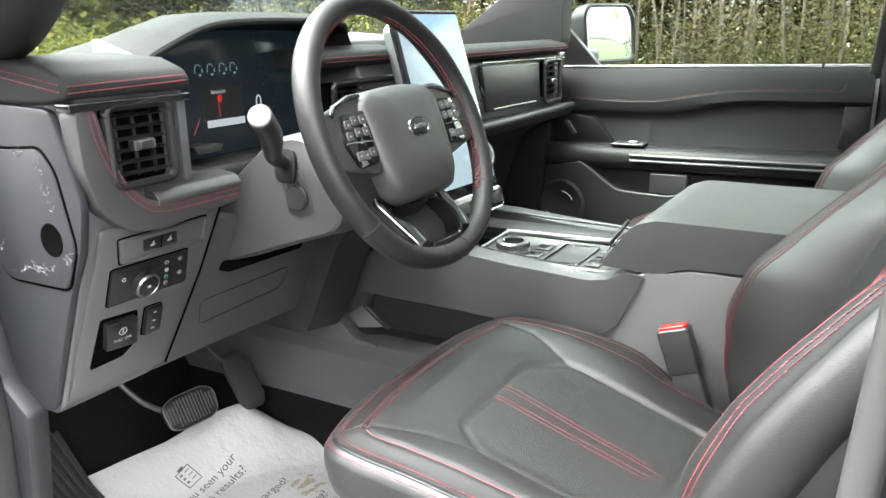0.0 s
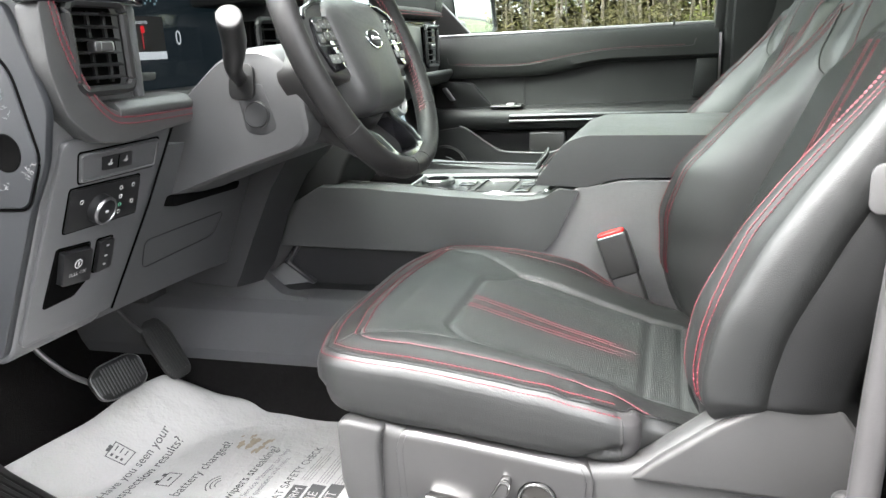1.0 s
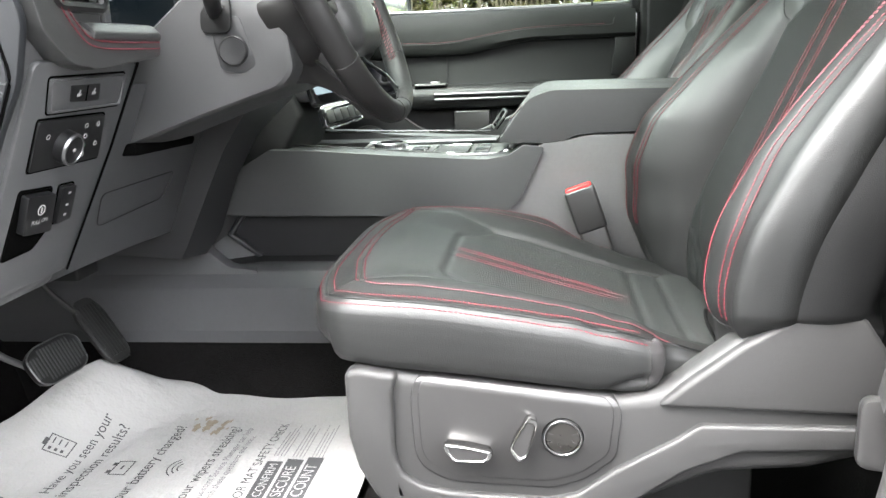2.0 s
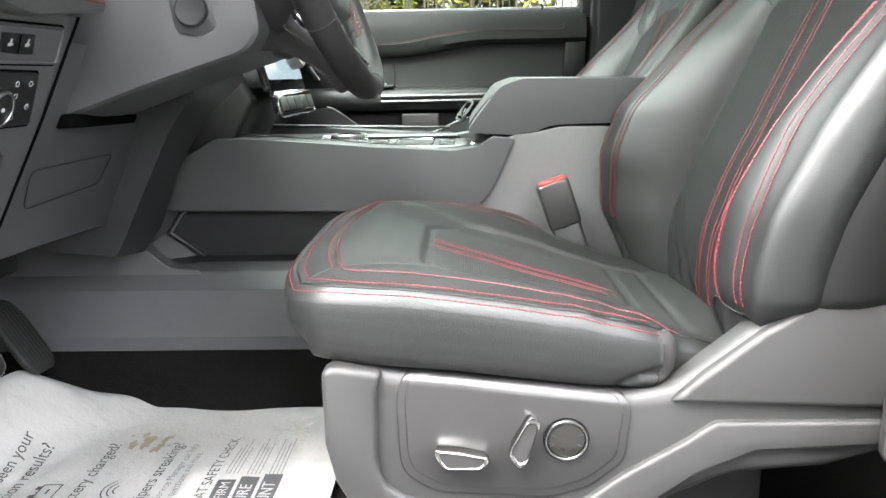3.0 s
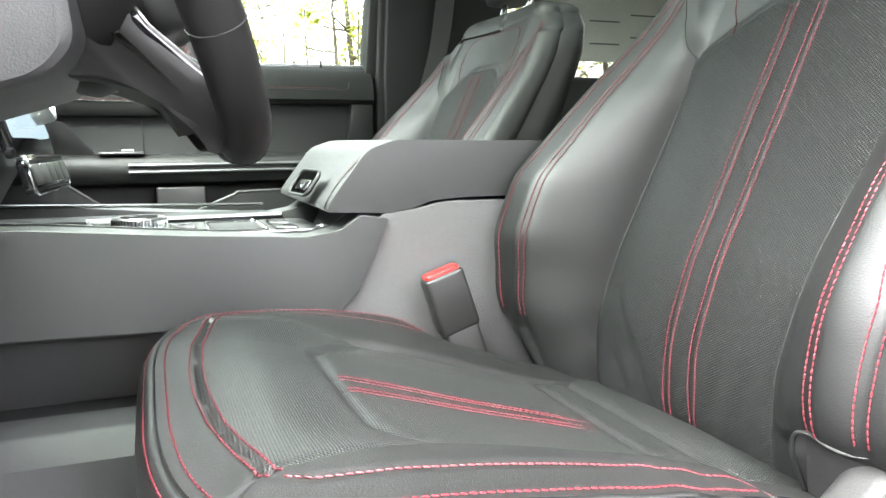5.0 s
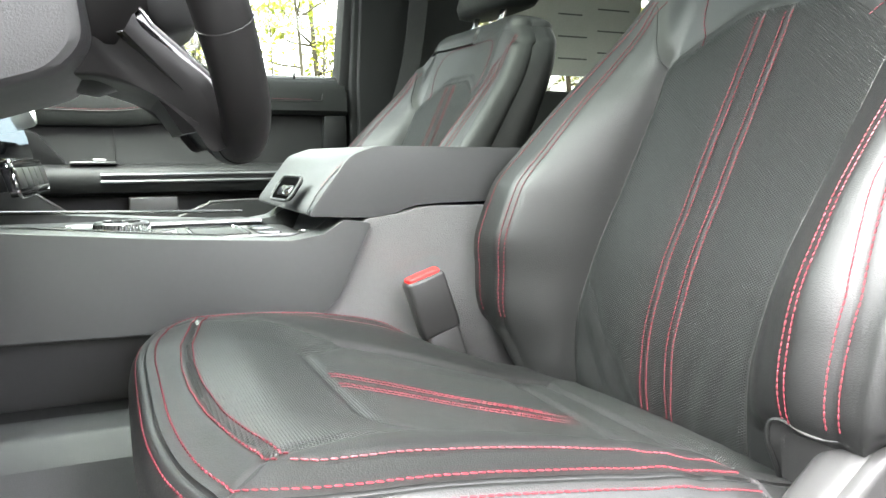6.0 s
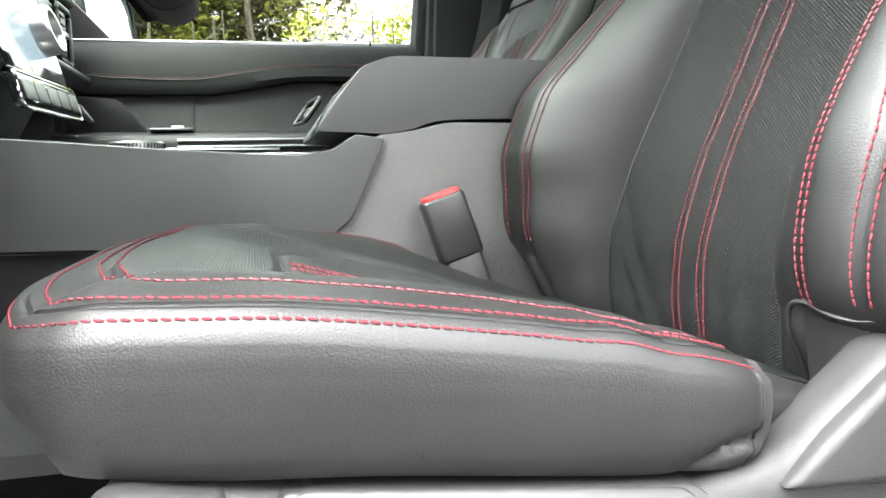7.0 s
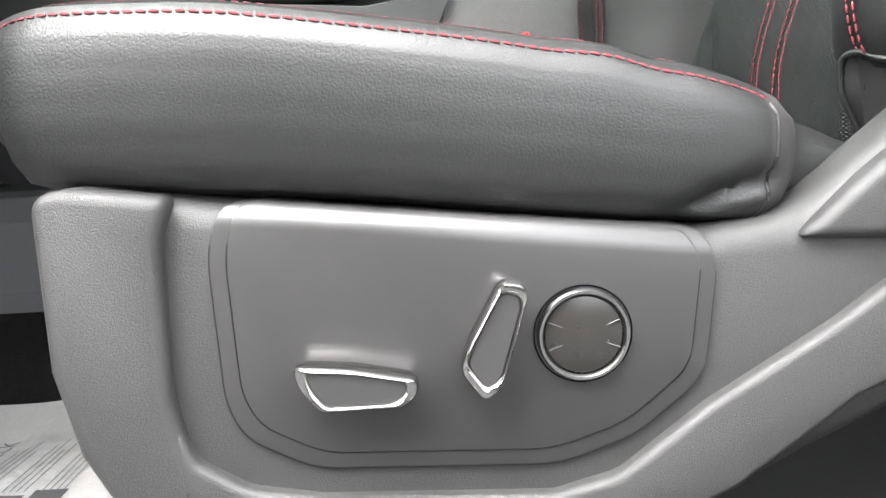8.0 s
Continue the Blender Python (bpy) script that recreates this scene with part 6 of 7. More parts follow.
FRONT = [(-0.30, -0.690, 0.690), (-0.18, -0.650, 0.700), (-0.05, -0.588, 0.722), (0.079, -0.517, 0.757), (0.110, -0.500, 0.735), (0.147, -0.459, 0.690), (0.17, -0.44, 0.685)]


def paper_front(y):
    """Where the sheet's forward edge lies, and how high it stands there."""
    return lerp_table([(a, b) for a, b, _ in FRONT], y), lerp_table([(a, c) for a, _, c in FRONT], y)


def paper_z(x, y):
    z = 0.669 + 0.004 * noise.noise((x * 5, y * 5, 1.0)) + 0.0025 * noise.noise((x * 14, y * 14, 4.0))
    xf, zf = paper_front(y)
    z += (zf - 0.669) * sstep(xf + 0.16, xf - 0.01, x)
    z += 0.016 * sstep(0.06, 0.15, y) * sstep(-0.50, -0.35, x)
    return z


nx_, ny_ = 90, 70
P, F = [], []
for i in range(nx_ + 1):
    for j in range(ny_ + 1):
        u, v = i / nx_, j / ny_
        far = 0.150 + 0.004 * math.sin((u * 0.4) * 23) + 0.010 * noise.noise((u * 4, 2.0, 0))
        x_near = -0.655 + 0.615 * u
        left = max(-0.285, -0.170 - 0.45 * (x_near + 0.655))
        y = left + v * (far - left)
        xf, _ = paper_front(y)
        x = xf + (-0.04 - xf) * u
        P.append(V(x, y, paper_z(x, y)))
for i in range(nx_):
    for j in range(ny_):
        a = i * (ny_ + 1) + j
        F.append((a, a + ny_ + 1, a + ny_ + 2, a + 1))
nP = len(P)
P += [p - V(0, 0, 0.0004) for p in P[:nP]]
F += [tuple(nP + k for k in f[::-1]) for f in F[:]]
sheet = part("sheet", (P, F), PAPER, paper, "crumpled white paper sheet", 60)


def print_line(words, x, y0, y1, mat=INK, lift=0.0012):
    """Printed words that read across the car from y0 to y1 and lie on the sheet."""
    ob = text("printed_line", words, 0.02, Matrix.Identity(4), mat, sheet)
    w = max(v.co.x for v in ob.data.vertices)
    k = (y1 - y0) / w
    for v in ob.data.vertices:
        a, b = x - v.co.y * k, y0 + v.co.x * k
        v.co = (a, b, paper_z(a, b) + lift)
    return ob


def print_shape(geo, mat, name):
    return part(name, ([V(p.x, p.y, paper_z(p.x, p.y) + 0.0012) for p in (Vector(q) for q in geo[0])], geo[1]), mat, sheet)


def flat_rect(x0, x1, y0, y1, n=10):
    P = [V(x0 + (x1 - x0) * i / n, y0 + (y1 - y0) * j / n, 0) for i in range(n + 1) for j in range(n + 1)]
    F = [(i * (n + 1) + j, (i + 1) * (n + 1) + j, (i + 1) * (n + 1) + j + 1, i * (n + 1) + j + 1) for i in range(n) for j in range(n)]
    return P, F


def outline_rect(x0, x1, y0, y1, w):
    return join(flat_rect(x0, x0 + w, y0, y1, 6), flat_rect(x1 - w, x1, y0, y1, 6), flat_rect(x0, x1, y0, y0 + w, 6), flat_rect(x0, x1, y1 - w, y1, 6))


print_line("Have you seen your", -0.461, -0.160, 0.012)
print_line("inspection results?", -0.433, -0.166, 0.008)
print_line("your battery charged?", -0.350, -0.183, 0.028)
print_line("your wipers streaking?", -0.264, -0.177, 0.031)
print_line("Assistant Service Manager can help", -0.244, -0.170, 0.030, INK_SOFT)
print_line("with these questions and more.", -0.230, -0.170, 0.006, INK_SOFT)
print_line("FLOOR MAT SAFETY CHECK", -0.192, -0.192, 0.049)
print_shape(join(outline_rect(-0.521, -0.484, -0.080, -0.050, 0.0016), flat_rect(-0.5255, -0.519, -0.071, -0.059, 4), *[flat_rect(-0.514 + 0.009 * k, -0.5122 + 0.009 * k, -0.064, -0.054, 4) for k in range(3)], *[flat_rect(-0.515 + 0.009 * k, -0.511 + 0.009 * k, -0.075, -0.070, 4) for k in range(3)]), INK, "clipboard_icon")
print_shape(join(outline_rect(-0.405, -0.380, -0.110, -0.074, 0.0018), flat_rect(-0.411, -0.405, -0.106, -0.098, 3), flat_rect(-0.411, -0.405, -0.086, -0.078, 3), flat_rect(-0.394, -0.391, -0.096, -0.086, 3)), INK, "battery_icon")
print_shape(join(*[([V(-0.300 + r * math.cos(a), -0.088 + r * math.sin(a), 0) for a in np.linspace(2.2, 4.1, 12) for r in (r0, r0 + 0.0018)], [(2 * k, 2 * k + 1, 2 * k + 3, 2 * k + 2) for k in range(11)]) for r0 in (0.010, 0.017, 0.024)]), INK, "wiper_icon")
for k, word in enumerate(("CONFIRM", "SECURE", "COUNT")):
    x = -0.186 + 0.0275 * k
    print_shape(flat_rect(x, x + 0.023, -0.200, -0.070 + 0.008 * k, 16), INK, "dark_block")
    print_line(word, x + 0.0185, -0.155, -0.078 + 0.008 * k - 0.012 * (k == 1) - 0.012 * (k == 2), PAPER, 0.0020)
    for q in range(4):
        print_shape(flat_rect(x + 0.004 + 0.005 * q, x + 0.0052 + 0.005 * q, -0.056, 0.020 + 0.012 * ((q * 7 + k) % 3), 10), INK_SOFT, "fine_print")
rs = random.Random(11)
stains = []
for k in range(14):
    cx, cy = -0.318 + rs.uniform(-.03, .035), 0.030 + rs.uniform(-.03, .03)
    r = rs.uniform(0.004, 0.014)
    n = 12
    stains.append(([V(cx, cy, 0)] + [V(cx + r * 0.5 * rs.uniform(.5, 1.3) * math.cos(a), cy + r * rs.uniform(.6, 1.4) * math.sin(a), 0) for a in (2 * math.pi * i / n for i in range(n))], [(0, 1 + i, 1 + (i + 1) % n) for i in range(n)]))
print_shape(join(*stains), STAIN, "stain")

# ---- passenger door ----
door = thing("passenger_door", (0.05, 1.25, 0.62), "closed black passenger door with stitched armrest and chrome strip", "car door")


def wave(x):
    """How much the trim line rises towards the back."""
    return 0.030 * sstep(-0.04, 0.20, x)


def door_rows(fn, xs):
    return loft([[V(x, a, b) for a, b in fn(x)] for x in xs])


xs = [-0.34] + list(np.linspace(-0.30, 0.46, 40))
belt = part("belt_pad", door_rows(lambda x: [(1.33, 1.322), (1.270, 1.327), (1.256, 1.325), (1.240, 1.316), (1.222, 1.296), (1.214, 1.275), (1.210, 1.250 + wave(x) * .4), (1.208, 1.224 + wave(x) * .8), (1.216, 1.209 + wave(x)), (1.25, 1.207 + wave(x)), (1.33, 1.207)], xs), DASH_TOP, door, "padded black upper door trim")
ins = [(-0.285, 1.318), (-0.282, 1.262), (-0.262, 1.247), (-0.15, 1.240), (-0.04, 1.241), (0.10, 1.262), (0.20, 1.270), (0.375, 1.270), (0.400, 1.282), (0.405, 1.318)]


def belt_y(z):
    return float(np.interp(z, (1.22, 1.25, 1.275, 1.296, 1.316, 1.325), (1.2075, 1.2095, 1.2135, 1.2215, 1.2395, 1.256)))


part("insert_seam", tube(smooth_line([V(a, belt_y(b) - 0.0008, b) for a, b in ins], 90), 0.0010, 5), DARK, belt, "sewn edge of the inset")
part("insert_stitching", stitches([[p + V(0, 0.0002, 0.004) for p in smooth_line([V(a, belt_y(b) - 0.001, b) for a, b in ins[2:8]], 80)]], pitch=0.006, long=0.0042, r=0.0005), RED_THREAD, belt, "fine red stitching")
part("belt_seal", box((-0.33, 1.262, 1.322), (0.46, 1.276, 1.333), 0.003), SATIN_CHROME, door, "bright strip along the window sill")
part("lock_pin", tube([V(0.345, 1.262, 1.325), V(0.345, 1.262, 1.340)], 0.003, 8), DARK, door, "small black lock pin")
part("mid_panel", door_rows(lambda x: [(1.33, 1.22), (1.238, 1.214 + wave(x)), (1.232, 1.19), (1.228, 1.15), (1.222, 1.118), (1.33, 1.10)], xs), DOOR_BLACK, door, "smooth recessed black door panel")
part("panel_seam", tube([V(-0.062, 1.2275, 1.205), V(-0.062, 1.221, 1.122)], 0.0009, 5), DARK, door)
part("rear_block", prism([(0.405, 1.238), (0.46, 1.238), (0.46, 1.135), (0.395, 1.135)], "y", 1.215, 1.26, 0.006, 2), DOOR_BLACK, door, "raised rear block of the door panel")
part("armrest", door_rows(lambda x: [(1.33, 1.126), (1.20, 1.126), (1.168, 1.122), (1.154, 1.112), (1.149, 1.098), (1.150, 1.080), (1.158, 1.066), (1.18, 1.060), (1.33, 1.06)], xs), DOOR_BLACK, door, "padded black door armrest")
strip_ob = part("chrome_strip", join(tube([V(-0.092, 1.1475, 1.1035), V(0.41, 1.1475, 1.1040)], 0.0042, 8), tube([V(-0.092, 1.1470, 1.0895), V(0.41, 1.1470, 1.0900)], 0.0038, 8)), STRIP, door, "double chrome strip on the armrest")
part("strip_inlay", box((-0.092, 1.1485, 1.090), (0.41, 1.152, 1.104), 0.0), VENT_BLACK, strip_ob)
part("pull_cup", prism(soften([(-0.32, 1.205), (-0.215, 1.196), (-0.155, 1.125), (-0.32, 1.125)], 0.012), "y", 1.206, 1.25, 0.005, 3), DOOR_BLACK, door, "raised surround of the inner handle")
part("inner_handle", prism(soften([(-0.302, 1.183), (-0.288, 1.186), (-0.262, 1.148), (-0.276, 1.146)], 0.005), "y", 1.196, 1.21, 0.003, 2), SATIN_CHROME, door, "small chrome lock and handle switch")
part("switch_tab", box((-0.150, 1.160, 1.125), (-0.06, 1.205, 1.132), 0.003), SATIN, door, "window switch tab")
part("window_switch", box((-0.105, 1.172, 1.131), (-0.080, 1.190, 1.137), 0.002), SATIN_CHROME, door)
part("lower_panel", door_rows(lambda x: [(1.33, 1.062), (1.215, 1.062), (1.205, 1.03), (1.200, 0.95), (1.195, 0.80), (1.19, 0.66), (1.33, 0.64)], xs), DOOR_BLACK, door, "black lower door panel")
pk = [(-0.34, 1.062), (-0.24, 1.076), (-0.215, 1.066), (-0.150, 1.020), (-0.115, 1.003), (-0.03, 0.998), (0.03, 1.000), (0.115, 1.034), (0.16, 1.042), (0.46, 1.044), (0.46, 0.66), (-0.34, 0.66)]
part("map_pocket", prism(soften(pk, 0.012), "y", 1.148, 1.172, 0.006, 3), DOOR_BLACK, door, "black map pocket with a curved rim")
part("pocket_rim", tube(smooth_line([V(a, 1.150, b + 0.001) for a, b in pk[1:10]], 80), 0.0035, 7), SATIN, door)
spk = part("speaker", lathe([(0.070, 0.0), (0.069, 0.004), (0.062, 0.006), (0.058, 0.003), (0.0001, 0.002)], facing((-0.285, 1.148, 0.955), (0, -1, 0)), 44), DARK, door, "round dark speaker grille")
part("speaker_ring", tube([V(-0.285 + 0.036 * math.cos(t), 1.1425, 0.955 + 0.036 * math.sin(t)) for t in np.linspace(0.4, 1.5, 12)], 0.0016, 6), SATIN_CHROME, spk)
part("speaker_bar", tube([V(-0.330, 1.1425, 0.930), V(-0.305, 1.1425, 0.918)], 0.0016, 6), SATIN_CHROME, spk)
part("pocket_box", box((-0.040, 1.160, 1.000), (0.060, 1.185, 1.056), 0.004), SATIN, door, "small grey tray in the door")
part("window", box((-0.33, 1.288, 1.30), (0.46, 1.292, 1.80)), GLASS, door, "clear side window glass")
part("window_frame", join(prism([(0.445, 1.30), (0.475, 1.30), (0.52, 1.80), (0.49, 1.80)], "y", 1.235, 1.30, 0.006, 2), box((-0.35, 1.24, 1.76), (0.52, 1.30, 1.80), 0.004)), RUBBER, door, "black window frame")
part("sail", prism([(-0.335, 1.33), (-0.225, 1.33), (-0.335, 1.45)], "y", 1.275, 1.30, 0.004, 2), SATIN, door, "black mirror sail panel")
part("door_skin", box((-0.36, 1.31, 0.50), (0.48, 1.36, 1.32), 0.02), WHITE_PAINT, door, "white painted outer skin")

mirror = thing("wing_mirror", (-0.28, 1.42, 1.32), "black passenger wing mirror seen through the window", "mirror")
mm = facing((-0.262, 1.455, 1.415), (0.93, -0.34, 0.09))
mo = soften([(-0.105, 0.055), (-0.085, 0.078), (0.085, 0.078), (0.108, 0.045), (0.105, -0.060), (0.085, -0.075), (-0.095, -0.075), (-0.105, -0.06)], 0.02)
hrows = []
for k, z in ((0.70, -0.085), (0.90, -0.075), (1.08, -0.045), (1.14, -0.008), (1.13, 0.006), (1.06, 0.010), (1.02, 0.006)):
    hrows.append([mm @ V(a * k, b * k, z) for a, b in mo])
part("housing", loft(hrows, True, False), VENT_BLACK, mirror, "black mirror housing", 50)
MIRROR = material("mirror_silver", (0.52, 0.54, 0.53), 0.02, 1.0, mottle=0.02)
part("mirror_glass", plate(mo, 0.003, 0.001, mm @ Matrix.Translation((0, 0, 0.002))), MIRROR, mirror, "silvered mirror glass")
part("mirror_arm", box((-0.36, 1.30, 1.335), (-0.27, 1.40, 1.375), 0.012), PLASTIC, mirror, "black mirror arm")

# ---- body shell round the cabin ----
shell = thing("car_body", (0.6, 0.44, 0.0), "white car body with black trimmed pillars", "car")


def bar(pts, w, d, mat, name, label, up=(0, 1, 0)):
    return part(name, tube(smooth_line(pts, 24), w, 10, r2=d, up=up), mat, shell, label)


# pillar behind the passenger door, with its trim and belt
part("b_pillar_trim", join(prism([(0.470, 0.70), (0.470, 1.30), (0.500, 1.80), (0.60, 1.80), (0.580, 1.30), (0.580, 0.70)], "y", 1.228, 1.30, 0.010, 3)), DOOR_BLACK, shell, "black trimmed centre pillar")
part("b_pillar_upper", prism([(0.490, 1.05), (0.490, 1.325), (0.515, 1.80), (0.86, 1.80), (0.80, 1.315), (0.80, 1.05)], "y", 1.222, 1.262, 0.008, 3), DOOR_BLACK, shell, "smooth upper pillar trim")
part("a_pillar", prism(soften([(-0.90, 1.36), (-0.60, 1.438), (-0.479, 1.518), (-0.30, 1.64), (-0.06, 1.78), (0.06, 1.78), (-0.20, 1.62), (-0.288, 1.52), (-0.292, 1.40), (-0.31, 1.380), (-0.60, 1.36)], 0.02), "y", 1.150, 1.215, 0.022, 5), DOOR_BLACK, shell, "wide black trimmed windscreen pillar")
bar([V(-0.80, -0.270, 1.36), V(-0.36, -0.355, 1.45), V(-0.20, -0.385, 1.53), V(0.02, -0.36, 1.68), V(0.2, -0.33, 1.78)], 0.036, 0.052, DOOR_BLACK, "a_pillar", "dark trimmed windscreen pillar")
# driver's door opening: seals, pillar and painted edge
part("door_seal", tube(smooth_line([V(0.56, -0.365, 1.62), V(0.535, -0.368, 1.35), V(0.512, -0.370, 1.05), V(0.500, -0.370, 0.85), V(0.48, -0.360, 0.74)], 30), 0.012, 10), SEAL, shell, "grey rubber door seal")
part("b_pillar_face", prism([(0.515, 0.70), (0.540, 1.05), (0.562, 1.35), (0.60, 1.70), (0.70, 1.70), (0.68, 1.30), (0.66, 0.70)], "y", -0.405, -0.345, 0.012, 3), SEAL, shell, "grey trimmed centre pillar on the driver's side")
part("b_pillar_paint", prism([(0.545, 0.55), (0.560, 1.05), (0.585, 1.35), (0.625, 1.75), (0.80, 1.75), (0.80, 0.55)], "y", -0.455, -0.400, 0.012, 3), WHITE_PAINT, shell, "white painted pillar edge")
part("kick_trim", prism([(-0.62, 0.70), (-0.44, 0.70), (-0.385, 0.985), (-0.43, 1.02), (-0.50, 1.40), (-0.62, 1.40)], "y", -0.385, -0.352, 0.008, 2), SIDE_TRIM, shell, "black kick panel trim")
part("hinge_pillar", prism([(-0.70, 0.60), (-0.46, 0.60), (-0.42, 0.98), (-0.46, 1.40), (-0.70, 1.40)], "y", -0.44, -0.380, 0.012, 3), SATIN, shell, "dark hinge pillar of the driver's opening")
part("kick_panel", box((-0.95, 1.185, 0.6), (-0.335, 1.30, 1.335), 0.01), DOOR_BLACK, shell, "black passenger kick panel")
part("sill", box((-0.95, -0.44, 0.48), (2.2, -0.29, 0.692), 0.015), WHITE_PAINT, shell, "white painted sill")
part("roof", join(box((-0.05, -0.36, 1.78), (0.10, 1.26, 1.84), 0.02), box((1.55, -0.36, 1.78), (2.6, 1.26, 1.84), 0.02), box((0.10, -0.36, 1.78), (1.55, -0.06, 1.84), 0.02), box((0.10, 0.94, 1.78), (1.55, 1.26, 1.84), 0.02)), HEADLINER, shell, "grey cloth roof lining round an added glass panel")
# unseen glass panel, added so that light falls in from above
part("roof_glass", box((0.08, -0.08, 1.805), (1.57, 0.96, 1.811)), ROOF_GLASS, shell, "unseen roof glass added to let light in")
part("rear_wall", box((2.2, -0.36, 0.6), (2.28, 1.26, 1.80), 0.01), DOOR_BLACK, shell, "dark rear of the cabin")
part("rear_door_trim", box((0.66, 1.225, 0.64), (2.2, 1.30, 1.315), 0.012), DOOR_BLACK, shell, "black rear door trim")
part("rear_door_trim", box((0.80, -0.40, 0.64), (2.2, -0.33, 1.315), 0.012), DOOR_BLACK, shell, "black rear door trim")
rw = part("rear_window", box((0.62, 1.262, 1.315), (1.75, 1.267, 1.79)), TINTED, shell, "tinted rear side window")
rw.visible_shadow = False
part("windscreen", loft([[V(-0.86, y, 1.385 - 0.1 * (y - 0.44) ** 2), V(-0.05, y * 0.9 + 0.044, 1.80), V(-0.046, y * 0.9 + 0.044, 1.797), V(-0.856, y, 1.381 - 0.1 * (y - 0.44) ** 2)] for y in np.linspace(-0.24, 1.12, 12)]), GLASS, shell, "clear windscreen")
part("bonnet", loft([[V(-0.86 - 1.1 * u, y, 1.33 - 0.10 * u - 0.08 * (y - 0.44) ** 2) for u in np.linspace(0, 1, 10)] + [V(-0.86 - 1.1 * u, y, 0.9) for u in np.linspace(1, 0, 4)] for y in np.linspace(-0.46, 1.34, 16)]), WHITE_PAINT, shell, "white painted bonnet")
part("side_body", box((0.50, 1.30, 0.48), (2.6, 1.38, 1.315), 0.02), WHITE_PAINT, shell, "white body side")
part("engine_bulkhead", box((-1.0, -0.36, 0.62), (-0.90, 1.26, 1.37), 0.01), DARK, shell, "dark bulkhead")
part("underbody", box((-1.9, -0.42, 0.32), (2.6, 1.34, 0.60), 0.03), DARK, shell, "dark underbody")
for x in (-1.25, 2.3):
    for y in (-0.42, 1.08):
        part("road_wheel", moved(prism([(0.40 * math.cos(2 * math.pi * k / 40), 0.40 * math.sin(2 * math.pi * k / 40)) for k in range(40)], "z", 0, 0.26, 0.04, 3), facing((x, y + 0.26, 0.40), (0, -1, 0))), RUBBER, shell, "black tyre")
INK_SHEET = material("faint_print", (0.11, 0.11, 0.105), 0.8)
# plain panels that close the body
part("roof_skin", join(box((-0.06, -0.40, 1.842), (0.10, 1.30, 1.862), 0.008), box((1.55, -0.40, 1.842), (2.62, 1.30, 1.862), 0.008), box((0.10, -0.40, 1.842), (1.55, -0.06, 1.862), 0.008), box((0.10, 0.94, 1.842), (1.55, 1.30, 1.862), 0.008)), WHITE_PAINT, shell, "white painted roof")
part("side_body", box((0.80, -0.47, 0.48), (2.6, -0.405, 1.315), 0.02), WHITE_PAINT, shell, "white body side")
part("rear_window", box((0.80, -0.392, 1.315), (1.80, -0.387, 1.79)), TINTED, shell, "tinted rear side window")
for y0_, y1_ in ((-0.44, -0.36), (1.26, 1.34)):
    part("rear_pillar", prism([(1.78, 1.30), (2.60, 1.30), (2.60, 1.85), (1.86, 1.85)], "y", y0_, y1_, 0.02, 3), WHITE_PAINT, shell, "white painted rear pillar")
part("tailgate", box((2.54, -0.44, 0.50), (2.64, 1.34, 1.85), 0.03), WHITE_PAINT, shell, "white painted tailgate")
part("front_end", prism(soften([(-2.10, 0.45), (-2.12, 0.80), (-2.06, 1.16), (-1.92, 1.225), (-1.90, 0.45)], 0.05), "y", -0.46, 1.34, 0.03, 3), WHITE_PAINT, shell, "white painted front end")
for y0_, y1_ in ((-0.475, -0.43), (1.31, 1.355)):
    arch_ = [(-1.25 + 0.47 * math.cos(radians(a)), 0.40 + 0.47 * math.sin(radians(a))) for a in range(168, 11, -12)]
    part("front_wing", prism([(-2.0, 0.50), *arch_, (-0.47, 0.50), (-0.47, 1.22), (-0.86, 1.30), (-1.95, 1.215)], "y", y0_, y1_, 0.008, 2), WHITE_PAINT, shell, "white painted front wing")
sticker = thing("window_sticker", (1.05, 1.255, 1.36), "grey printed price sheet stuck on the rear window", "sticker")
part("sheet", box((0.93, 1.2565, 1.36), (1.36, 1.2595, 1.72)), material("grey_sheet", (0.46, 0.46, 0.42), 0.8), sticker)
rs = random.Random(5)
for k in range(16):
    part("print_bar", box((0.95 + 0.13 * (k % 3), 1.2545, 1.385 + 0.02 * (k // 1)), (0.95 + 0.13 * (k % 3) + rs.uniform(.05, .11), 1.2560, 1.389 + 0.02 * (k // 1))), INK_SHEET, sticker)
belt_p = thing("seat_belt", (0.60, 1.17, 0.8), "black seat belt hanging beside the passenger pillar", "seat belt")
part("webbing", loft([[p + V(-0.022, 0.004, 0), p + V(0.022, -0.004, 0), p + V(0.022, -0.0025, 0), p + V(-0.022, 0.0055, 0)] for p in smooth_line([V(0.66, 1.185, 1.75), V(0.62, 1.175, 1.40), V(0.555, 1.165, 1.15), V(0.53, 1.16, 0.75)], 24)]), WEB, belt_p, "black woven webbing")
belt_d = thing("seat_belt", (0.53, -0.33, 0.8), "black seat belt with guide beside the driver's pillar", "seat belt")
part("webbing", loft([[p + V(-0.006, -0.022, 0), p + V(0.006, 0.022, 0), p + V(0.0075, 0.0215, 0), p + V(-0.0045, -0.0225, 0)] for p in smooth_line([V(0.64, -0.315, 1.70), V(0.575, -0.310, 1.20), V(0.530, -0.295, 0.98), V(0.515, -0.29, 0.88)], 24)]), WEB, belt_d, "black woven webbing")
part("anchor", plate(rounded(0.05, 0.075, 0.012), 0.018, 0.005, facing((0.528, -0.275, 0.845), (-0.25, -1, 0))), SATIN, belt_d, "black plastic belt anchor")
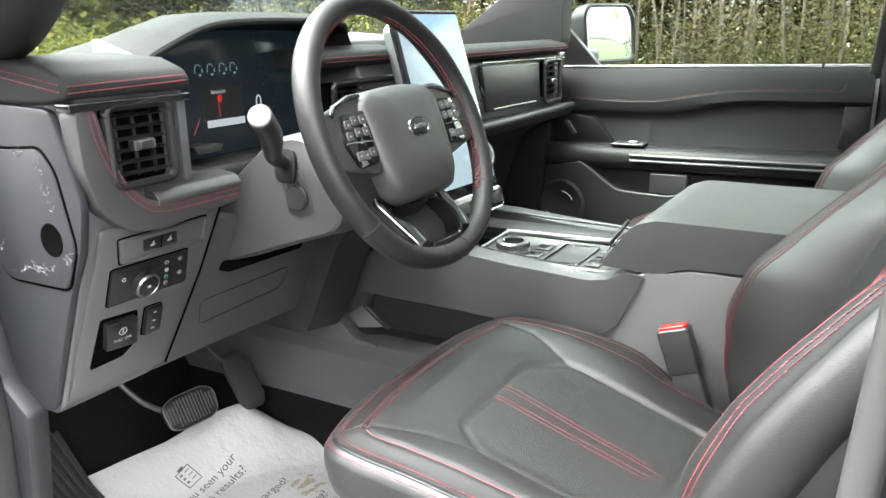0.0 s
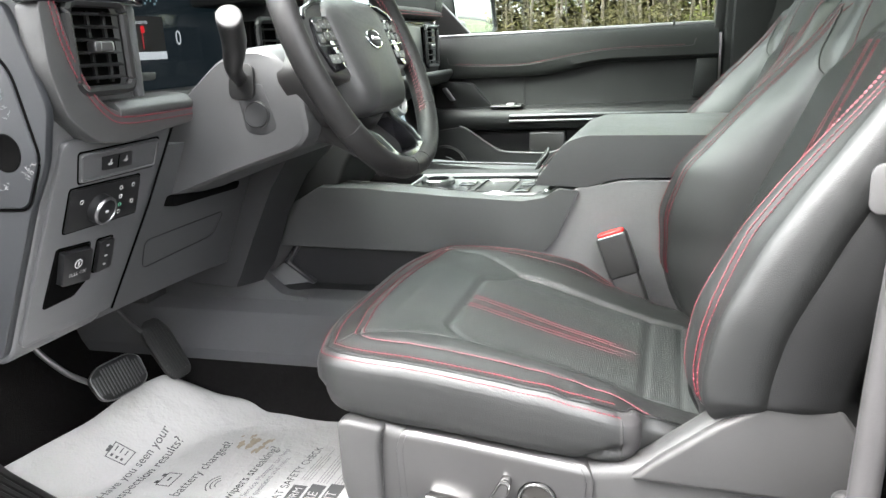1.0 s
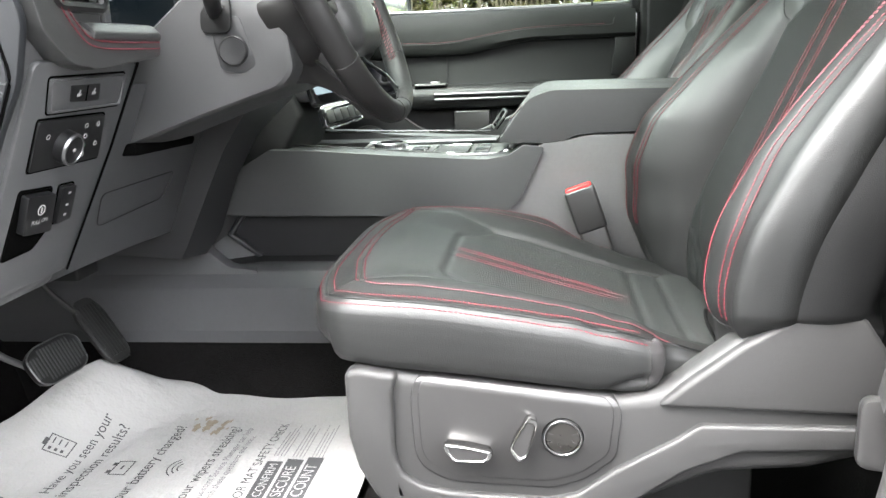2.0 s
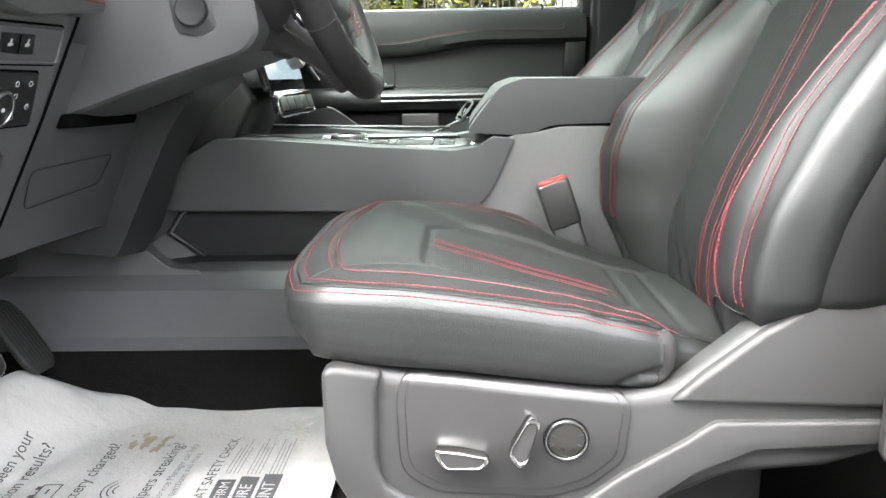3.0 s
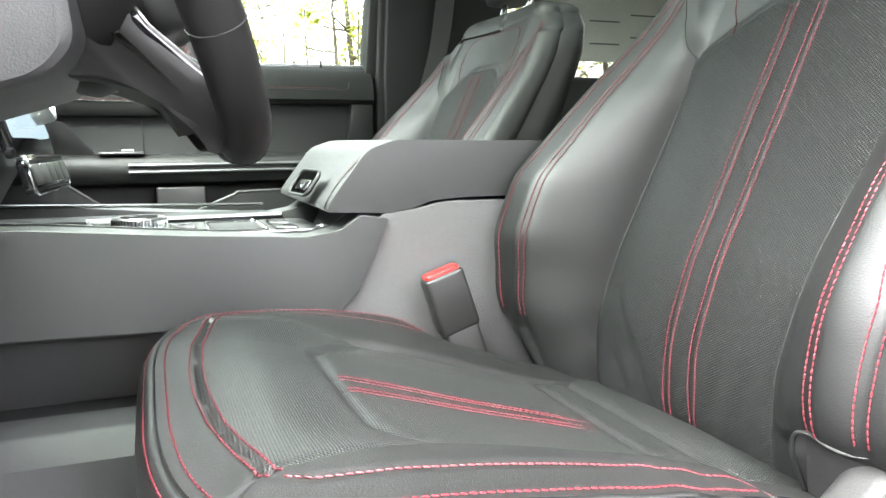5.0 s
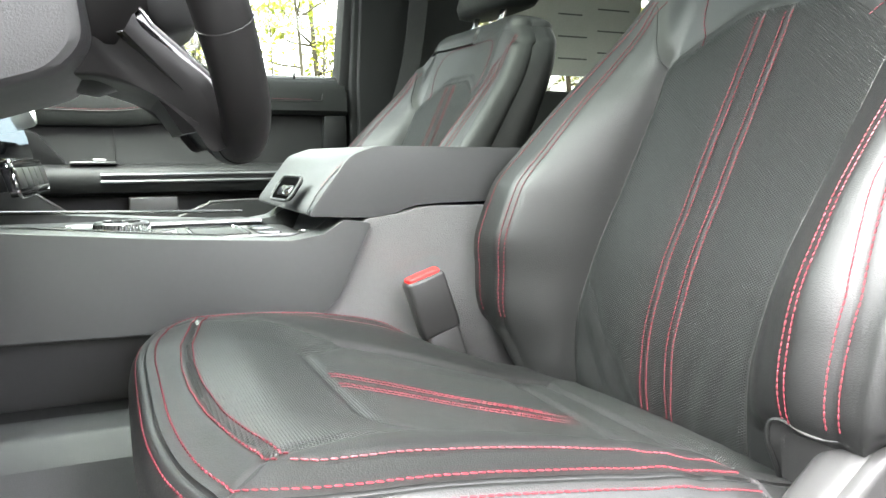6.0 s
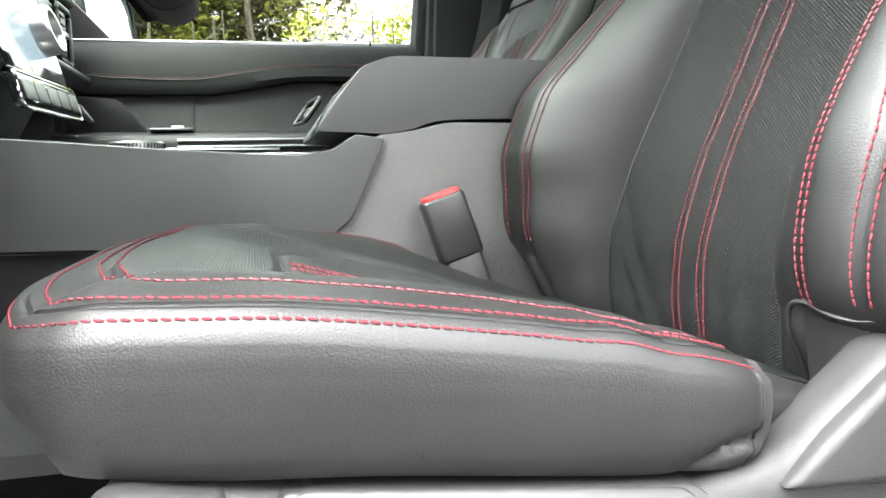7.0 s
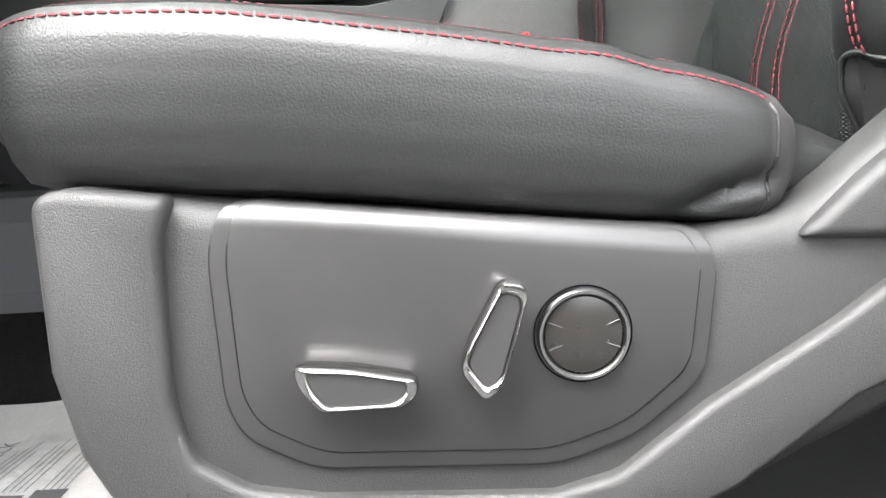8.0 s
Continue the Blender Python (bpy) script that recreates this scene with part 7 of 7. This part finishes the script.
part("belt_tongue", plate(rounded(0.022, 0.044, 0.010), 0.008, 0.003, facing((0.526, -0.262, 1.165), (-0.3, -1, 0.1))), PALE_CAP, belt_d, "pale plastic belt clip")

# ---- outside ----
ground = lone("ground", (([V(x, y, 0) for x in (-300, 300) for y in (-300, 300)]), [(0, 2, 3, 1)]), GRASS, "grassy ground reaching the trees", "ground", kind="structure")
lone("pavement", box((-9, -8, -0.1), (9, 4.2, 0.012)), ASPHALT, "grey asphalt car park", "pavement", kind="structure")


def leaf_cloud(centre, radius, count, size, rng, flat=0.8):
    P, F = [], []
    for _ in range(count):
        while True:
            d = V(rng.uniform(-1, 1), rng.uniform(-1, 1), rng.uniform(-1, 1))
            if 0.1 < d.length < 1:
                break
        c = Vector(centre) + V(d.x * radius, d.y * radius, d.z * radius * flat)
        u = V(rng.uniform(-1, 1), rng.uniform(-1, 1), rng.uniform(-0.6, 0.6)).normalized()
        w = u.cross(V(rng.uniform(-1, 1), rng.uniform(-1, 1), 1)).normalized()
        s = size * rng.uniform(0.6, 1.4)
        n = len(P)
        P += [c - u * s, c + w * s * 0.45, c + u * s, c - w * s * 0.45]
        F.append((n, n + 1, n + 2, n + 3))
    return P, F


def tree(at, height, spread, leaves, mat, seed, bare=0.0, size=0.07):
    rng = random.Random(seed)
    t = thing("tree", at, "slender woodland tree with thin spring foliage" if mat in (LEAF_A, LEAF_D) else "woodland tree with dull olive and brown foliage", "tree", "trees beyond the car")
    base = Vector(at)
    trunk = smooth_line([base - V(0, 0, 0.2), base + V(rng.uniform(-.1, .1), rng.uniform(-.1, .1), height * .3), base + V(rng.uniform(-.25, .25), rng.uniform(-.2, .2), height * .65), base + V(rng.uniform(-.4, .4), rng.uniform(-.3, .3), height)], 16)
    r0 = height * 0.011
    tr = part("trunk", tube(trunk, [r0 * (1 - 0.85 * i / 15) for i in range(16)], 8), BARK, t, "grey-brown bark")
    clouds, limbs = [], []
    for k in range(18):
        i = rng.randint(4, 14)
        p = trunk[i]
        a = rng.uniform(0, 2 * math.pi)
        L = spread * rng.uniform(0.5, 1.1) * (1.15 - i / 18)
        q = p + V(math.cos(a) * L, math.sin(a) * L, L * rng.uniform(0.3, 0.9))
        mid = (p + q) / 2 + V(0, 0, -0.08 * L)
        limbs.append(tube(smooth_line([p, mid, q], 7), [r0 * 0.35 * (1 - 0.8 * j / 6) for j in range(7)], 5))
        for _ in range(3):
            s = q.lerp(p, rng.uniform(0, .5))
            e = s + V(rng.uniform(-.5, .5), rng.uniform(-.5, .5), rng.uniform(.0, .5)) * spread * 0.5
            limbs.append(tube([s, (s + e) / 2 + V(0, 0, .03), e], [r0 * .10, r0 * .07, r0 * .03], 4))
            if rng.random() > bare:
                clouds.append(leaf_cloud(e, spread * 0.26, leaves, size, rng))
        if rng.random() > bare:
            clouds.append(leaf_cloud(q, spread * 0.30, leaves, size, rng))
    part("limb", join(*limbs), BARK, tr, "thin forked limbs")
    if clouds:
        part("crown", join(*clouds), mat, t, "loose leafy crown")
    return t


rt = random.Random(21)
# thin trees along the far edge of the car park, denser ahead of the car
for i in range(22):
    x = -13.0 + i * 0.62 + rt.uniform(-.4, .4)
    tree((x, 12.5 + rt.uniform(-1.2, 3.0), 0), rt.uniform(6, 9), rt.uniform(1.2, 2.0), 60, (LEAF_B, LEAF_A, LEAF_C, LEAF_A)[i % 4], 100 + i, 0.15, 0.07)
for i in range(13):
    x = 0.4 + i * 0.85 + rt.uniform(-.4, .4)
    tree((x, 10.5 + rt.uniform(-1.0, 3.0), 0), rt.uniform(4.5, 7), rt.uniform(1.0, 1.6), 55, LEAF_D, 300 + i, 0.62, 0.055)
# undergrowth along the wood
rg = random.Random(9)
for k, (mat, n, word) in enumerate(((LEAF_B, 120, "olive"), (LEAF_C, 120, "brown"), (LEAF_A, 110, "yellow-green"))):
    bush = [leaf_cloud(((-7.5 + 13.5 * rg.random()) if k < 2 else (-26 + 22 * rg.random()), 9.2 + rg.uniform(-.8, 3.0), rg.uniform(0.2, 1.5)), rg.uniform(0.45, 0.9), 420, 0.034, rg, 1.1) for _ in range(n)]
    lone("undergrowth", join(*bush), mat, "tangled %s undergrowth at the wood's edge" % word, "undergrowth", kind="stuff")
stems = []
for _ in range(150):
    p = V(-7.5 + 13.5 * rg.random(), 9.4 + rg.uniform(-.6, 3.0), 0)
    q = p + V(rg.uniform(-.3, .3), rg.uniform(-.2, .2), rg.uniform(1.6, 3.4))
    stems.append(tube([p, (p + q) / 2 + V(rg.uniform(-.1, .1), 0, 0), q], [0.03, 0.022, 0.006], 5))
lone("brush_stems", join(*stems), BARK, "thin grey-brown stems in the undergrowth", "undergrowth", kind="stuff")
wood = [leaf_cloud((-34 + 36 * rg.random(), 17.5 + rg.uniform(-1.5, 4.0), rg.uniform(0.3, 6.4)), rg.uniform(1.0, 1.7), 190, 0.15, rg) for _ in range(620)]
lone("far_wood", join(*wood), LEAF_C, "dense brown and olive wood behind the trees", "wood", kind="stuff")
ahead = [leaf_cloud((-20 + rg.uniform(-3, 1.5), -10 + 30 * rg.random(), rg.uniform(0.3, 5.6)), rg.uniform(1.0, 1.8), 130, 0.18, rg) for _ in range(300)]
lone("far_wood", join(*ahead), LEAF_A, "yellow-green wood ahead of the car", "wood", kind="stuff")
# unseen woodland added on the driver's side of the car park to block light
west = [leaf_cloud((-22 + 14 * rg.random(), -11.5 + rg.uniform(-2.5, 1.0), rg.uniform(0.4, 3.2)), rg.uniform(0.9, 1.5), 130, 0.16, rg) for _ in range(130)]
west += [leaf_cloud((-7 + 8 * rg.random(), -8.5 + rg.uniform(-2.5, 1.0), rg.uniform(0.4, 8.0)), rg.uniform(0.9, 1.5), 150, 0.16, rg) for _ in range(190)]
west += [leaf_cloud((-6 + 6.5 * rg.random(), -9.0 + rg.uniform(-2.0, 1.0), rg.uniform(7.0, 10.0)), rg.uniform(0.9, 1.5), 130, 0.16, rg) for _ in range(110)]
west += [leaf_cloud((1 + 7 * rg.random(), -9.0 + rg.uniform(-2.0, 1.0), rg.uniform(0.4, 2.0)), rg.uniform(0.9, 1.5), 150, 0.16, rg) for _ in range(60)]
lone("far_wood", join(*west), LEAF_B, "unseen olive wood added across the car park to block light", "wood", kind="stuff")
